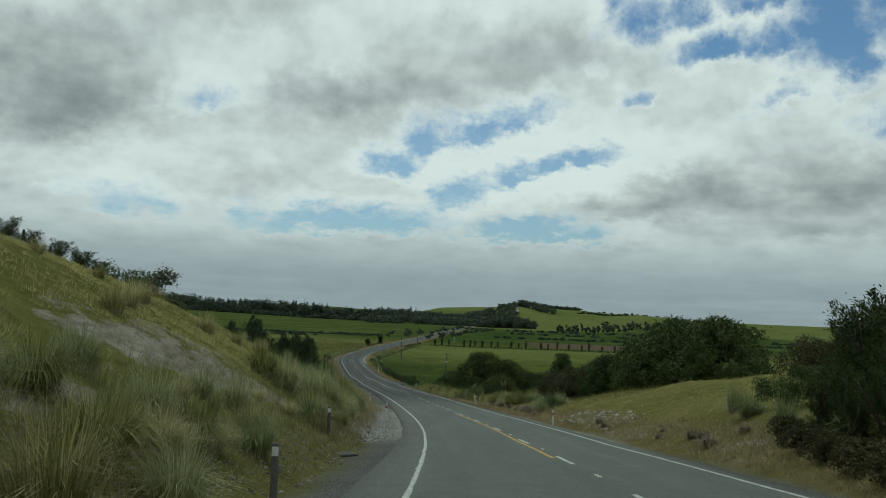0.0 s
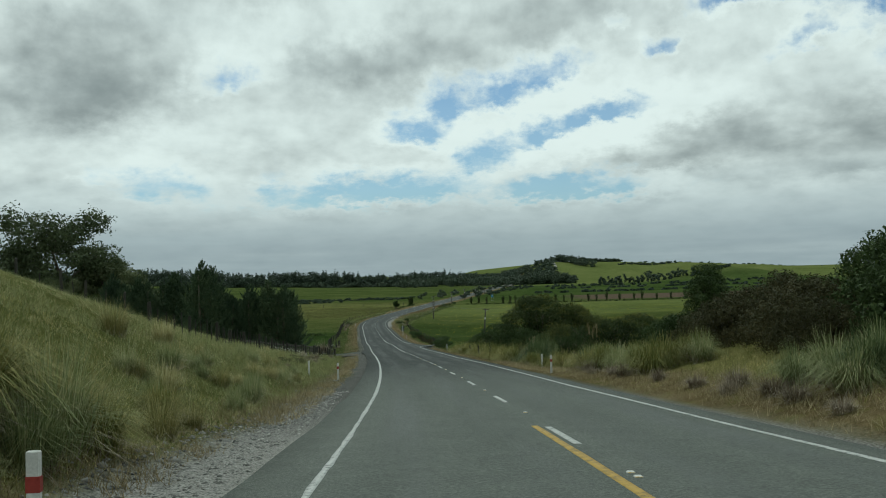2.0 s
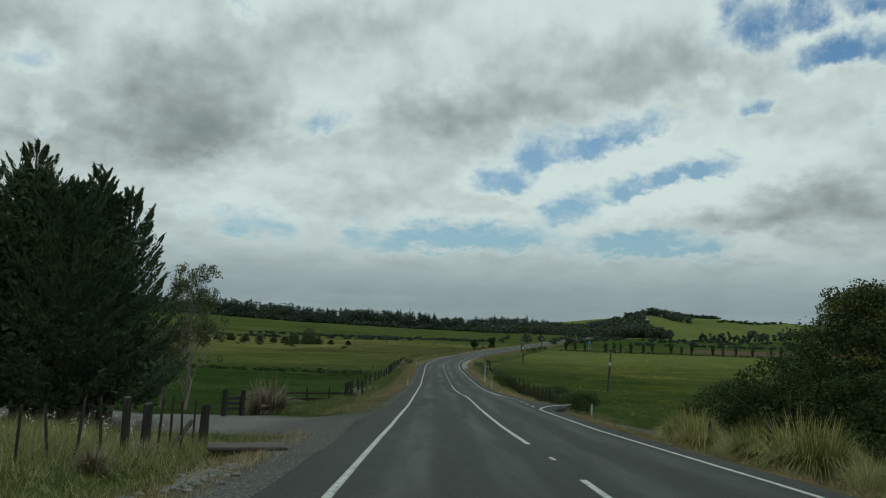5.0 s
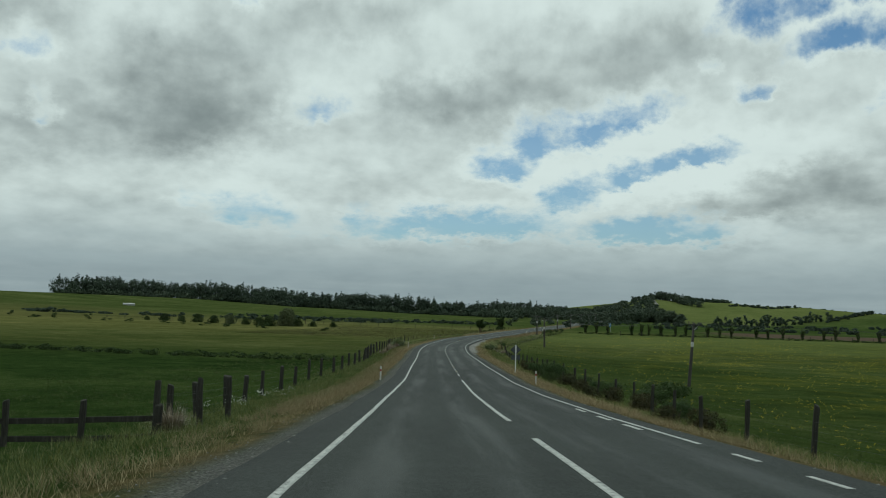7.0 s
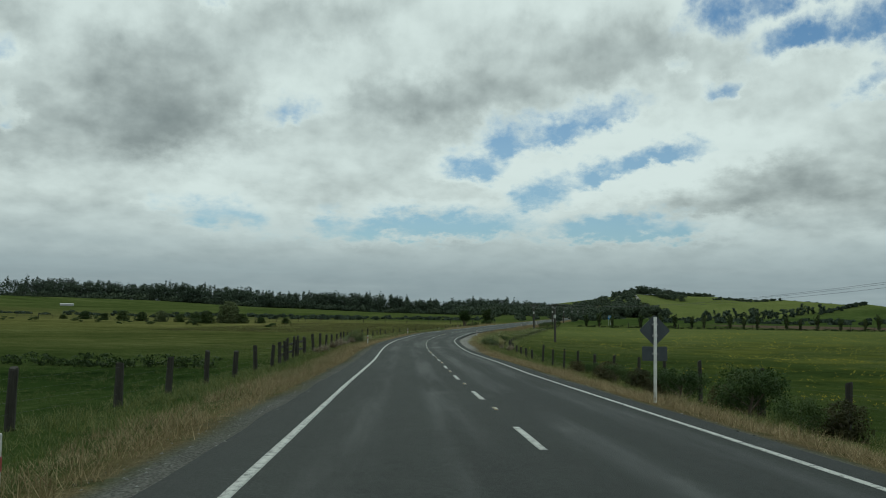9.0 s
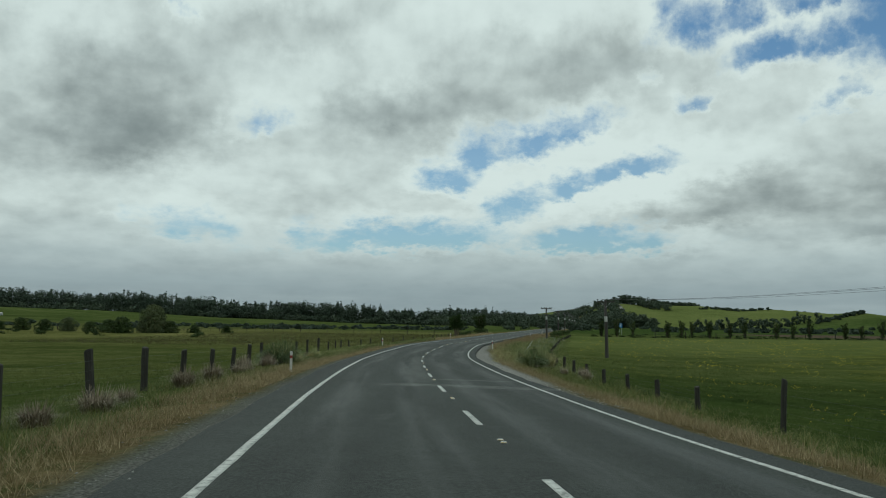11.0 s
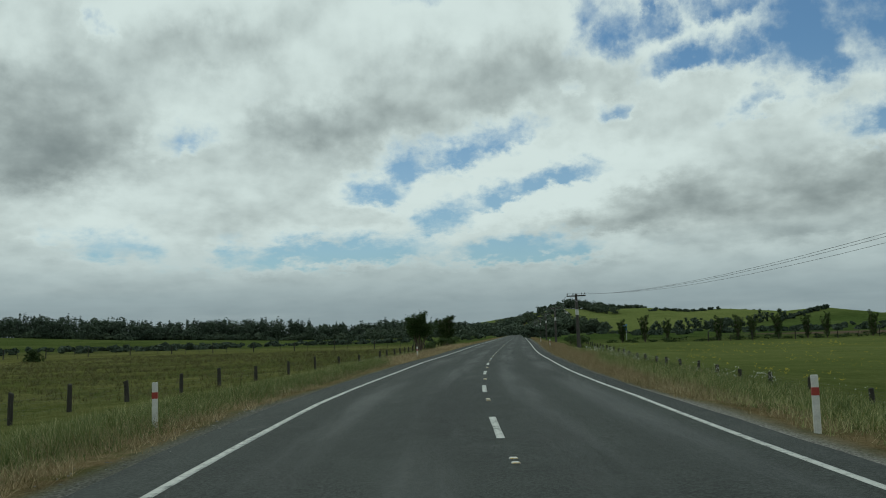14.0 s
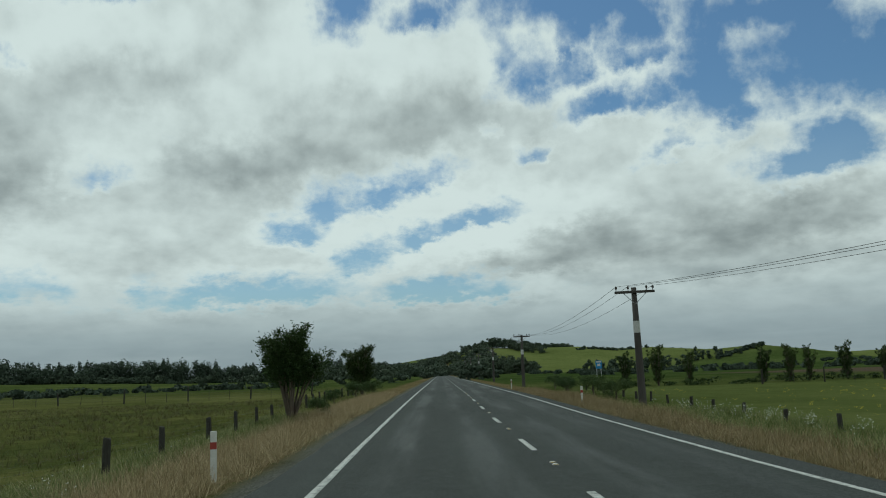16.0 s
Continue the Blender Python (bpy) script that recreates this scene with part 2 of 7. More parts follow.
class Graph:
    """Short hand for shader nodes."""

    def __init__(self, tree):
        self.t = tree

    def node(self, kind, **inputs):
        n = self.t.nodes.new(kind)
        for k, v in inputs.items():
            self.put(n.inputs[k], v)
        return n

    def put(self, socket, v):
        if isinstance(v, bpy.types.NodeSocket):
            self.t.links.new(v, socket)
        else:
            socket.default_value = v

    def coord(self, which="Object"):
        return self.t.nodes.new("ShaderNodeTexCoord").outputs[which]

    def mapped(self, v, scale=(1, 1, 1), loc=(0, 0, 0)):
        m = self.node("ShaderNodeMapping", Scale=scale, Location=loc)
        self.put(m.inputs["Vector"], v)
        return m.outputs[0]

    def noise(self, v, scale, detail=4.0, rough=0.55, distort=0.0):
        n = self.node("ShaderNodeTexNoise", Scale=scale, Detail=detail, Roughness=rough, Distortion=distort)
        self.put(n.inputs["Vector"], v)
        return n.outputs["Fac"]

    def cells(self, v, scale, feature="F1"):
        n = self.node("ShaderNodeTexVoronoi", Scale=scale)
        n.feature = feature
        self.put(n.inputs["Vector"], v)
        return n.outputs["Distance"]

    def ramp(self, v, stops):
        n = self.t.nodes.new("ShaderNodeValToRGB")
        e = n.color_ramp.elements
        while len(e) < len(stops):
            e.new(0.5)
        for k, (p, c) in enumerate(stops):
            e[k].position, e[k].color = p, (*c, 1) if not isinstance(c, (int, float)) else (c, c, c, 1)
        self.put(n.inputs[0], v)
        return n.outputs[0]

    def mix(self, f, a, b, blend="MIX"):
        n = self.t.nodes.new("ShaderNodeMix")
        n.data_type, n.blend_type = "RGBA", blend
        for k, v in ((0, f), (6, a), (7, b)):
            self.put(n.inputs[k], (*v, 1) if isinstance(v, tuple) and len(v) == 3 else v)
        return n.outputs[2]

    def calc(self, op, a, b=0.0, clamp=False):
        n = self.t.nodes.new("ShaderNodeMath")
        n.operation, n.use_clamp = op, clamp
        self.put(n.inputs[0], a), self.put(n.inputs[1], b)
        return n.outputs[0]

    def span(self, v, lo, hi, a=0.0, b=1.0):
        n = self.t.nodes.new("ShaderNodeMapRange")
        n.interpolation_type = "SMOOTHSTEP"
        for k, q in enumerate((v, lo, hi, a, b)):
            self.put(n.inputs[k], q)
        return n.outputs[0]

    def attr(self, name):
        n = self.t.nodes.new("ShaderNodeAttribute")
        n.attribute_name = name
        return n.outputs["Fac"]

    def bump(self, h, strength, dist):
        return self.node("ShaderNodeBump", Height=h, Strength=strength, Distance=dist).outputs[0]


def plain(name, stops, scale=6.0, rough=0.8, bump=0.25, dist=0.01, fine=40.0, stretch=(1, 1, 1), island=0.0, metal=0.0):
    """A surface with mottling at two scales and fine relief."""
    m, t, p = node_mat(name)
    g = Graph(t)
    v = g.mapped(g.coord(), stretch)
    big, small = g.noise(v, scale, 5, 0.6), g.noise(v, fine, 3, 0.6)
    f = g.calc("ADD", g.calc("MULTIPLY", big, 0.65), g.calc("MULTIPLY", small, 0.35))
    if island:
        n = t.nodes.new("ShaderNodeNewGeometry")
        f = g.calc("ADD", f, g.calc("MULTIPLY", g.calc("SUBTRACT", n.outputs["Random Per Island"], 0.5), island))
        o = t.nodes.new("ShaderNodeObjectInfo")
        f = g.calc("ADD", f, g.calc("MULTIPLY", g.calc("SUBTRACT", o.outputs["Random"], 0.5), island * 0.5))
    g.put(p.inputs["Base Color"], g.ramp(f, stops))
    p.inputs["Roughness"].default_value, p.inputs["Metallic"].default_value = rough, metal
    p.inputs["Specular IOR Level"].default_value = 0.3
    if bump:
        g.put(p.inputs["Normal"], g.bump(f, bump, dist))
    return m


def leafy(name, dark, light, warm, rough=0.6, through=0.25, scale=0.6, vary=0.3):
    """Leaves or blades: each varies in colour, and lets some light through."""
    m, t, p = node_mat(name)
    g = Graph(t)
    n = t.nodes.new("ShaderNodeNewGeometry")
    o = t.nodes.new("ShaderNodeObjectInfo")
    big = g.noise(g.coord(), scale, 3, 0.6)
    f = g.calc("ADD", g.calc("MULTIPLY", n.outputs["Random Per Island"], vary), g.calc("MULTIPLY", big, 1.0 - vary))
    f = g.calc("ADD", f, g.calc("MULTIPLY", g.calc("SUBTRACT", o.outputs["Random"], 0.5), 0.25))
    col = g.ramp(f, [(0.2, dark), (0.55, light), (0.85, warm)])
    g.put(p.inputs["Base Color"], col)
    p.inputs["Roughness"].default_value = rough
    p.inputs["Specular IOR Level"].default_value = 0.08
    if through:
        tr = g.node("ShaderNodeBsdfTranslucent", Color=col)
        mix = g.node("ShaderNodeMixShader", Fac=through)
        t.links.new(p.outputs[0], mix.inputs[1]), t.links.new(tr.outputs[0], mix.inputs[2])
        t.links.new(mix.outputs[0], t.nodes["Material Output"].inputs[0])
    return m


M = {}
# blade_green is raised in tone for veiling glare over the left meadow
M["blade_green"] = leafy("blade_green", (0.045, 0.068, 0.020), (0.098, 0.130, 0.040), (0.24, 0.23, 0.10), through=0.3, vary=0.55)
M["blade_dry"] = leafy("blade_dry", (0.12, 0.102, 0.048), (0.252, 0.204, 0.106), (0.456, 0.384, 0.24), through=0.2, vary=0.55)
M["blade_straw"] = leafy("blade_straw", (0.120, 0.094, 0.048), (0.265, 0.205, 0.110), (0.46, 0.38, 0.235), through=0.25, vary=0.6)
M["blade_mixed"] = leafy("blade_mixed", (0.06, 0.078, 0.022), (0.144, 0.156, 0.042), (0.396, 0.336, 0.156), through=0.3, vary=0.55)
# leaf colour lightened to stand for sunshine on the bank
M["toetoe"] = leafy("toetoe", (0.115, 0.150, 0.062), (0.265, 0.295, 0.132), (0.52, 0.49, 0.30), through=0.3, scale=1.2, vary=0.55)
M["blade_pasture"] = leafy("blade_pasture", (0.040, 0.060, 0.015), (0.072, 0.098, 0.026), (0.13, 0.14, 0.052), through=0.3, vary=0.55)
M["blade_field"] = leafy("blade_field", (0.050, 0.054, 0.020), (0.095, 0.092, 0.036), (0.20, 0.165, 0.078), through=0.3, vary=0.55)
# lightened for the veiling glare over the left meadow
M["blade_rank"] = leafy("blade_rank", (0.135, 0.160, 0.062), (0.290, 0.310, 0.128), (0.54, 0.48, 0.28), through=0.3, vary=0.55)
M["shrub_brown"] = leafy("shrub_brown", (0.03, 0.034, 0.016), (0.062, 0.06, 0.028), (0.13, 0.105, 0.05), through=0.18)
# these two hold the bank's sun patch in their lighter colours
M["toetoe_straw"] = leafy("toetoe_straw", (0.14, 0.145, 0.052), (0.36, 0.325, 0.140), (0.62, 0.58, 0.36), through=0.3, scale=1.2, vary=0.55)
M["blade_bank"] = leafy("blade_bank", (0.145, 0.156, 0.048), (0.320, 0.302, 0.104), (0.58, 0.49, 0.24), through=0.3, vary=0.55)
M["leaf_top"] = leafy("leaf_top", (0.075, 0.085, 0.018), (0.14, 0.14, 0.028), (0.24, 0.20, 0.05), through=0.25)
M["flax"] = leafy("flax", (0.045, 0.070, 0.030), (0.105, 0.140, 0.058), (0.26, 0.28, 0.14), through=0.25, scale=1.2, vary=0.55)
M["pampas"] = leafy("pampas", (0.098, 0.119, 0.034), (0.221, 0.219, 0.072), (0.468, 0.400, 0.180), through=0.3, scale=1.2, vary=0.55)
M["toetoe_dead"] = leafy("toetoe_dead", (0.12, 0.098, 0.068), (0.27, 0.225, 0.165), (0.46, 0.41, 0.33), through=0.1, vary=0.55)
# greens lifted to include windscreen glare over the cypresses
M["conifer"] = leafy("conifer", (0.036, 0.060, 0.037), (0.064, 0.096, 0.050), (0.125, 0.155, 0.075), through=0.10)
M["broadleaf"] = leafy("broadleaf", (0.020, 0.034, 0.012), (0.044, 0.062, 0.020), (0.12, 0.125, 0.036), through=0.18)
M["shrub"] = leafy("shrub", (0.024, 0.04, 0.014), (0.052, 0.078, 0.026), (0.11, 0.125, 0.045), through=0.18)
M["gorse"] = leafy("gorse", (0.028, 0.052, 0.018), (0.054, 0.084, 0.028), (0.107, 0.131, 0.046), through=0.1)
# leaf colour brightened in place of glare across the rise
M["gum"] = leafy("gum", (0.048, 0.064, 0.032), (0.095, 0.118, 0.055), (0.17, 0.18, 0.09), through=0.2)
M["poplar"] = leafy("poplar", (0.028, 0.046, 0.017), (0.058, 0.086, 0.028), (0.115, 0.145, 0.05), through=0.25)
# distance haze is put into these lifted, greyer greens
M["far_wood_hazed"] = leafy("far_wood_hazed", (0.038, 0.055, 0.040), (0.055, 0.075, 0.050), (0.082, 0.102, 0.064), through=0.0, scale=0.05, vary=0.15)
M["bark"] = plain("bark", [(0.3, (0.05, 0.04, 0.03)), (0.7, (0.16, 0.13, 0.10))], 5, 0.9, 0.6, 0.02, 30, (1, 1, 0.2))
M["pale_bark"] = plain("pale_bark", [(0.3, (0.14, 0.12, 0.10)), (0.7, (0.34, 0.31, 0.27))], 5, 0.9, 0.5, 0.02, 30, (1, 1, 0.2))
M["white_paint"] = plain("white_paint", [(0.38, (0.10, 0.105, 0.10)), (0.48, (0.40, 0.41, 0.39)), (0.75, (0.60, 0.60, 0.58))], 8, 0.7, 0.3, 0.003, 55)
M["yellow_paint"] = plain("yellow_paint", [(0.36, (0.12, 0.10, 0.05)), (0.5, (0.40, 0.26, 0.055)), (0.8, (0.54, 0.36, 0.08))], 7, 0.7, 0.3, 0.003, 55)
M["post_white"] = plain("post_white", [(0.3, (0.36, 0.36, 0.34)), (0.6, (0.60, 0.60, 0.57))], 6, 0.5, 0.1, 0.003, 60)
M["red"] = plain("red", [(0.3, (0.20, 0.03, 0.025)), (0.7, (0.32, 0.05, 0.04))], 8, 0.45, 0.0)
M["post_wood"] = plain("post_wood", [(0.3, (0.020, 0.019, 0.016)), (0.55, (0.045, 0.043, 0.036)), (0.8, (0.11, 0.105, 0.09))], 4, 0.95, 0.6, 0.02, 30, (1, 1, 0.15))
M["grey_wood"] = plain("grey_wood", [(0.3, (0.055, 0.053, 0.046)), (0.7, (0.16, 0.155, 0.14))], 5, 0.95, 0.5, 0.01, 40, (1, 1, 0.2))
M["pole_dark"] = plain("pole_dark", [(0.3, (0.035, 0.032, 0.030)), (0.7, (0.085, 0.078, 0.07))], 2, 0.85, 0.4, 0.01, 30, (1, 1, 0.1))
M["pole_band"] = plain("pole_band", [(0.3, (0.36, 0.36, 0.35)), (0.7, (0.60, 0.60, 0.58))], 6, 0.6, 0.1)
M["wire"] = plain("wire", [(0.3, (0.05, 0.05, 0.05)), (0.7, (0.11, 0.11, 0.11))], 6, 0.5, 0.0, metal=0.6)
M["steel"] = plain("steel", [(0.3, (0.30, 0.31, 0.32)), (0.7, (0.46, 0.47, 0.48))], 6, 0.5, 0.05, metal=0.6)
M["sign_back"] = plain("sign_back", [(0.3, (0.055, 0.065, 0.075)), (0.7, (0.10, 0.115, 0.13))], 3, 0.55, 0.05, metal=0.3)
M["sign_blue"] = plain("sign_blue", [(0.3, (0.02, 0.17, 0.42)), (0.7, (0.04, 0.24, 0.52))], 3, 0.5, 0.0)
M["stone"] = plain("stone", [(0.3, (0.035, 0.040, 0.040)), (0.7, (0.17, 0.175, 0.17))], 6, 0.9, 0.5, 0.02, 30, island=0.4)
M["scree"] = plain("scree", [(0.25, (0.05, 0.052, 0.05)), (0.7, (0.24, 0.24, 0.225))], 6, 0.95, 0.4, 0.01, 30, island=0.6)
M["pale_scree"] = plain("pale_scree", [(0.25, (0.13, 0.13, 0.12)), (0.7, (0.44, 0.43, 0.40))], 6, 0.95, 0.4, 0.01, 30, island=0.6)
M["concrete"] = plain("concrete", [(0.3, (0.16, 0.155, 0.14)), (0.7, (0.33, 0.32, 0.30))], 3, 0.9, 0.4, 0.01, 40)
M["drain_dark"] = plain("drain_dark", [(0.3, (0.010, 0.009, 0.008)), (0.7, (0.03, 0.026, 0.02))], 3, 0.95, 0.5, 0.02, 30)
M["flower_white"] = plain("flower_white", [(0.3, (0.62, 0.62, 0.55)), (0.7, (0.80, 0.80, 0.74))], 3, 0.7, 0.0)
M["flower_yellow"] = plain("flower_yellow", [(0.3, (0.52, 0.40, 0.02)), (0.7, (0.68, 0.55, 0.04))], 3, 0.7, 0.0)
M["shed_wall"] = plain("shed_wall", [(0.3, (0.30, 0.31, 0.31)), (0.7, (0.42, 0.42, 0.42))], 2, 0.6, 0.1)
M["glass"] = plain("glass", [(0.3, (0.70, 0.45, 0.06)), (0.7, (0.85, 0.80, 0.70))], 30, 0.2, 0.0)


# ---- mesh helpers ----
def mesh_of(name, verts, faces, mats, slots=None, uv=None, attrs=None, smooth=False):
    """A mesh from arrays: faces all of one size."""
    verts, faces = np.asarray(verts, np.float32), np.asarray(faces, np.int32)
    me = bpy.data.meshes.new(name)
    me.vertices.add(len(verts))
    me.vertices.foreach_set("co", verts.ravel())
    k = faces.shape[1]
    me.loops.add(faces.size)
    me.loops.foreach_set("vertex_index", faces.ravel())
    me.polygons.add(len(faces))
    me.polygons.foreach_set("loop_start", np.arange(0, faces.size, k, dtype=np.int32))
    if slots is not None:
        me.polygons.foreach_set("material_index", np.asarray(slots, np.int32))
    if smooth:
        me.polygons.foreach_set("use_smooth", np.ones(len(faces), bool))
    for m in mats if isinstance(mats, (list, tuple)) else [mats]:
        me.materials.append(m)
    if uv is not None:
        layer = me.uv_layers.new(name="UVMap")
        layer.data.foreach_set("uv", np.asarray(uv, np.float32)[faces.ravel()].ravel())
    for key, val in (attrs or {}).items():
        a = me.attributes.new(key, "FLOAT", "POINT")
        a.data.foreach_set("value", np.asarray(val, np.float32))
    me.update(calc_edges=True)
    me.validate()
    return me


def part(name, me, parent, label="", at=None):
    ob = new(name, me)
    ob.parent = parent
    if at is not None:
        ob.matrix_basis = at if isinstance(at, Matrix) else Matrix.Translation(at)
    return tagged(ob, label)


def thing(name, label, category, at=(0, 0, 0), group="", kind="", turn=0.0, me=None):
    ob = new(name, me)
    ob.matrix_basis = pose(*at, 0, 0, turn)
    return tagged(ob, label, category, group, kind)


def box_me(name, size, mat, centre=(0, 0, 0), bevel=0.0, taper=1.0):
    bm = bmesh.new()
    bmesh.ops.create_cube(bm, size=1)
    for v in bm.verts:
        k = taper if v.co.z > 0 else 1.0
        v.co = Vector((v.co.x * size[0] * k, v.co.y * size[1] * k, v.co.z * size[2])) + Vector(centre)
    if bevel:
        bmesh.ops.bevel(bm, geom=bm.edges[:], offset=bevel, segments=1, affect="EDGES")
    me = bpy.data.meshes.new(name)
    bm.to_mesh(me)
    bm.free()
    me.materials.append(mat)
    return me


def tube(pts, radii, sides=7, cap=True):
    """Verts and quads of a tapered tube along points."""
    pts = [Vector(p) for p in pts]
    V, F = [], []
    for k, p in enumerate(pts):
        d = (pts[min(k + 1, len(pts) - 1)] - pts[max(k - 1, 0)]).normalized()
        a = d.orthogonal().normalized()
        if abs(d.z) > 0.7:
            a = (Vector((1, 0, 0)) - d * d.x).normalized()
        b = d.cross(a)
        for j in range(sides):
            th = 2 * math.pi * j / sides
            V.append(p + (a * math.cos(th) + b * math.sin(th)) * radii[k])
    for k in range(len(pts) - 1):
        for j in range(sides):
            F.append((k * sides + j, k * sides + (j + 1) % sides, (k + 1) * sides + (j + 1) % sides, (k + 1) * sides + j))
    if cap:
        n = len(V)
        V.append(pts[-1])
        for j in range(sides):
            a, b = (len(pts) - 1) * sides + j, (len(pts) - 1) * sides + (j + 1) % sides
            F.append((a, b, n, n))
    return [tuple(v) for v in V], F


def join_tubes(name, tubes, mat, smooth=True):
    V, F = [], []
    for v, f in tubes:
        o = len(V)
        V += v
        F += [tuple(i + o for i in q) for q in f]
    me = bpy.data.meshes.new(name)
    me.from_pydata(V, [], [tuple(dict.fromkeys(q)) for q in F])
    me.materials.append(mat)
    if smooth:
        me.polygons.foreach_set("use_smooth", np.ones(len(me.polygons), bool))
    return me


# ---- the line of the road ----
STEP = 2.5
RS = np.arange(-60, 1200.1, STEP)
_ks = -35 + 15.0 * np.arange(len(BEND))
_k = np.interp(RS, np.r_[_ks, 430], np.r_[BEND, 0]) * 1e-3
_th = np.r_[0, np.cumsum((_k[1:] + _k[:-1]) / 2 * STEP)]
RT = _th - np.interp(0, RS, _th)
_mid = (RT[1:] + RT[:-1]) / 2
RX = np.r_[0, np.cumsum(-np.sin(_mid) * STEP)]
RY = np.r_[0, np.cumsum(np.cos(_mid) * STEP)]
RX, RY = RX - np.interp(0, RS, RX), RY - np.interp(0, RS, RY)
RZ = np.interp(RS, np.r_[-60, _ks, 600], np.r_[LEVEL[0] + 2.4, LEVEL, 0.4])


def banked(s, o):
    """The bend is banked: its inside edge lies lower."""
    return -np.interp(s, [232, 250, 256, 272, 282, 294, 302], [0, 0.020, 0.024, 0.022, 0.013, 0.004, 0]) * np.clip(o, -9, 9)


def road_at(s, o, lift=0.0):
    """World places at s metres along the road and o metres to the right of its centre line."""
    s, o = np.broadcast_arrays(np.asarray(s, float), np.asarray(o, float))
    t = np.interp(s, RS, RT)
    z = np.interp(s, RS, RZ) - CROWN * np.abs(o) + banked(s, o) + lift
    return np.stack([np.interp(s, RS, RX) + o * np.cos(t), np.interp(s, RS, RY) + o * np.sin(t), z], -1)


def road_coords(x, y):
    """s and o of world places (roads that run within some degrees of +y)."""
    s = np.interp(y, RY, RS)
    for _ in range(2):
        t = np.interp(s, RS, RT)
        dx, dy = x - np.interp(s, RS, RX), y - np.interp(s, RS, RY)
        s = s + np.clip(-np.sin(t) * dx + np.cos(t) * dy, -8, 8)
    t = np.interp(s, RS, RT)
    dx, dy = x - np.interp(s, RS, RX), y - np.interp(s, RS, RY)
    return s, np.cos(t) * dx + np.sin(t) * dy


# ---- the lie of the land: heights above the road, across it ----
CUT_S = np.array([-45, -15, 15, 40, 65, 90, 115, 150, 220, 320, 450], float)
LEFT_O = np.array([4.3, 5.6, 7, 10, 15, 22, 30, 45, 80], float)
LEFT_H = np.array([
    [-.12, -.2, .9, 2.6, 4.8, 6.8, 8.6, 10, 10], [-.12, -.25, .5, 2.5, 5.1, 7.6, 10, 11, 10.5], [-.12, -.25, .2, 2.1, 4.8, 7.5, 9.9, 10.5, 9.5],
    [-.12, -.25, -.2, 1.4, 3.8, 6.4, 8.6, 9.2, 8.5], [-.12, -.2, -.4, .8, 2.5, 4.8, 6.8, 8, 8], [-.12, -.2, -.5, .4, 1.2, 2.2, 4.5, 7, 7],
    [-.12, -.14, -.3, -.4, -.4, -.1, 1.2, 6, 8], [-.12, -.2, -.4, -.8, -1.2, -1.5, -1.6, -1, 1], [-.12, -.2, -.35, -.7, -.9, -1, -1, -1, -1],
    [-.12, -.2, -.3, -.6, -.8, -.8, -.8, -.8, -.8], [-.12, -.2, -.25, -.4, -.5, -.6, -.6, -.6, -.6]])
RIGHT_O = np.array([3.6, 4.4, 5.5, 8, 12, 18, 26, 45, 90], float)
RIGHT_H = np.array([
    [-.12, -.12, .4, 1.6, 2.6, 3.6, 4.5, 6, 7], [-.12, -.12, .4, 1.7, 3.1, 4.2, 4.9, 5.4, 5.2], [-.12, -.12, .2, 1.2, 2.35, 3.3, 4.0, 4, 3],
    [-.12, -.15, .1, .6, 1.3, 2.1, 2.2, 1.2, 0], [-.12, -.2, -.3, -.4, -.3, -.2, -.5, -1.2, -2], [-.12, -.2, -.4, -1.0, -1.6, -2.0, -2.4, -3, -3.6],
    [-.12, -.2, -.4, -1.2, -1.8, -2.3, -2.6, -3, -3.6], [-.12, -.2, -.4, -1.0, -1.6, -2.1, -2.6, -3, -3.2], [-.12, -.2, -.35, -.8, -1.3, -1.8, -2.4, -2.6, -2.6],
    [-.12, -.2, -.3, -.6, -1.0, -1.4, -1.6, -1.7, -1.7], [-.12, -.2, -.25, -.45, -.6, -.7, -.8, -.8, -.8]])
HILL_X = np.array([-60, 20, 60, 80, 105, 137, 156, 213, 245, 310, 376, 416, 450, 512, 567, 630, 800, 1100], float)
HILL2 = (312.0, 1037.0, 16.0)
HILL_H = np.array([0, 3, 7, 11.5, 18.5, 26, 28.5, 27, 26, 23, 22, 17.5, 18, 12, 10.5, 12, 12, 8], float)


def smooth01(v, lo, hi):
    q = np.clip((v - lo) / (hi - lo), 0, 1)
    return q * q * (3 - 2 * q)


def across(table, offs, s, o):
    k = np.clip(np.interp(s, CUT_S, np.arange(len(CUT_S))), 0, len(CUT_S) - 1.001)
    i = k.astype(int)
    f = k - i
    f = f * f * (3 - 2 * f)
    j = np.clip(np.interp(o, offs, np.arange(len(offs))), 0, len(offs) - 1.001)
    n = j.astype(int)
    g = j - n
    lo = table[i, n] * (1 - g) + table[i, n + 1] * g
    hi = table[np.minimum(i + 1, len(CUT_S) - 1), n] * (1 - g) + table[np.minimum(i + 1, len(CUT_S) - 1), n + 1] * g
    return lo * (1 - f) + hi * f


def waves(x, y):
    return (np.sin(x * 0.31 + 1.7 * np.sin(y * 0.11)) * np.sin(y * 0.27 + 1.3 * np.sin(x * 0.17)) * 0.5
            + np.sin(x * 0.83 + y * 0.37 + 2) * np.sin(y * 0.71 - x * 0.45) * 0.3 + np.sin(x * 1.9 - y * 1.3) * np.sin(y * 2.3 + x * 0.7) * 0.15)


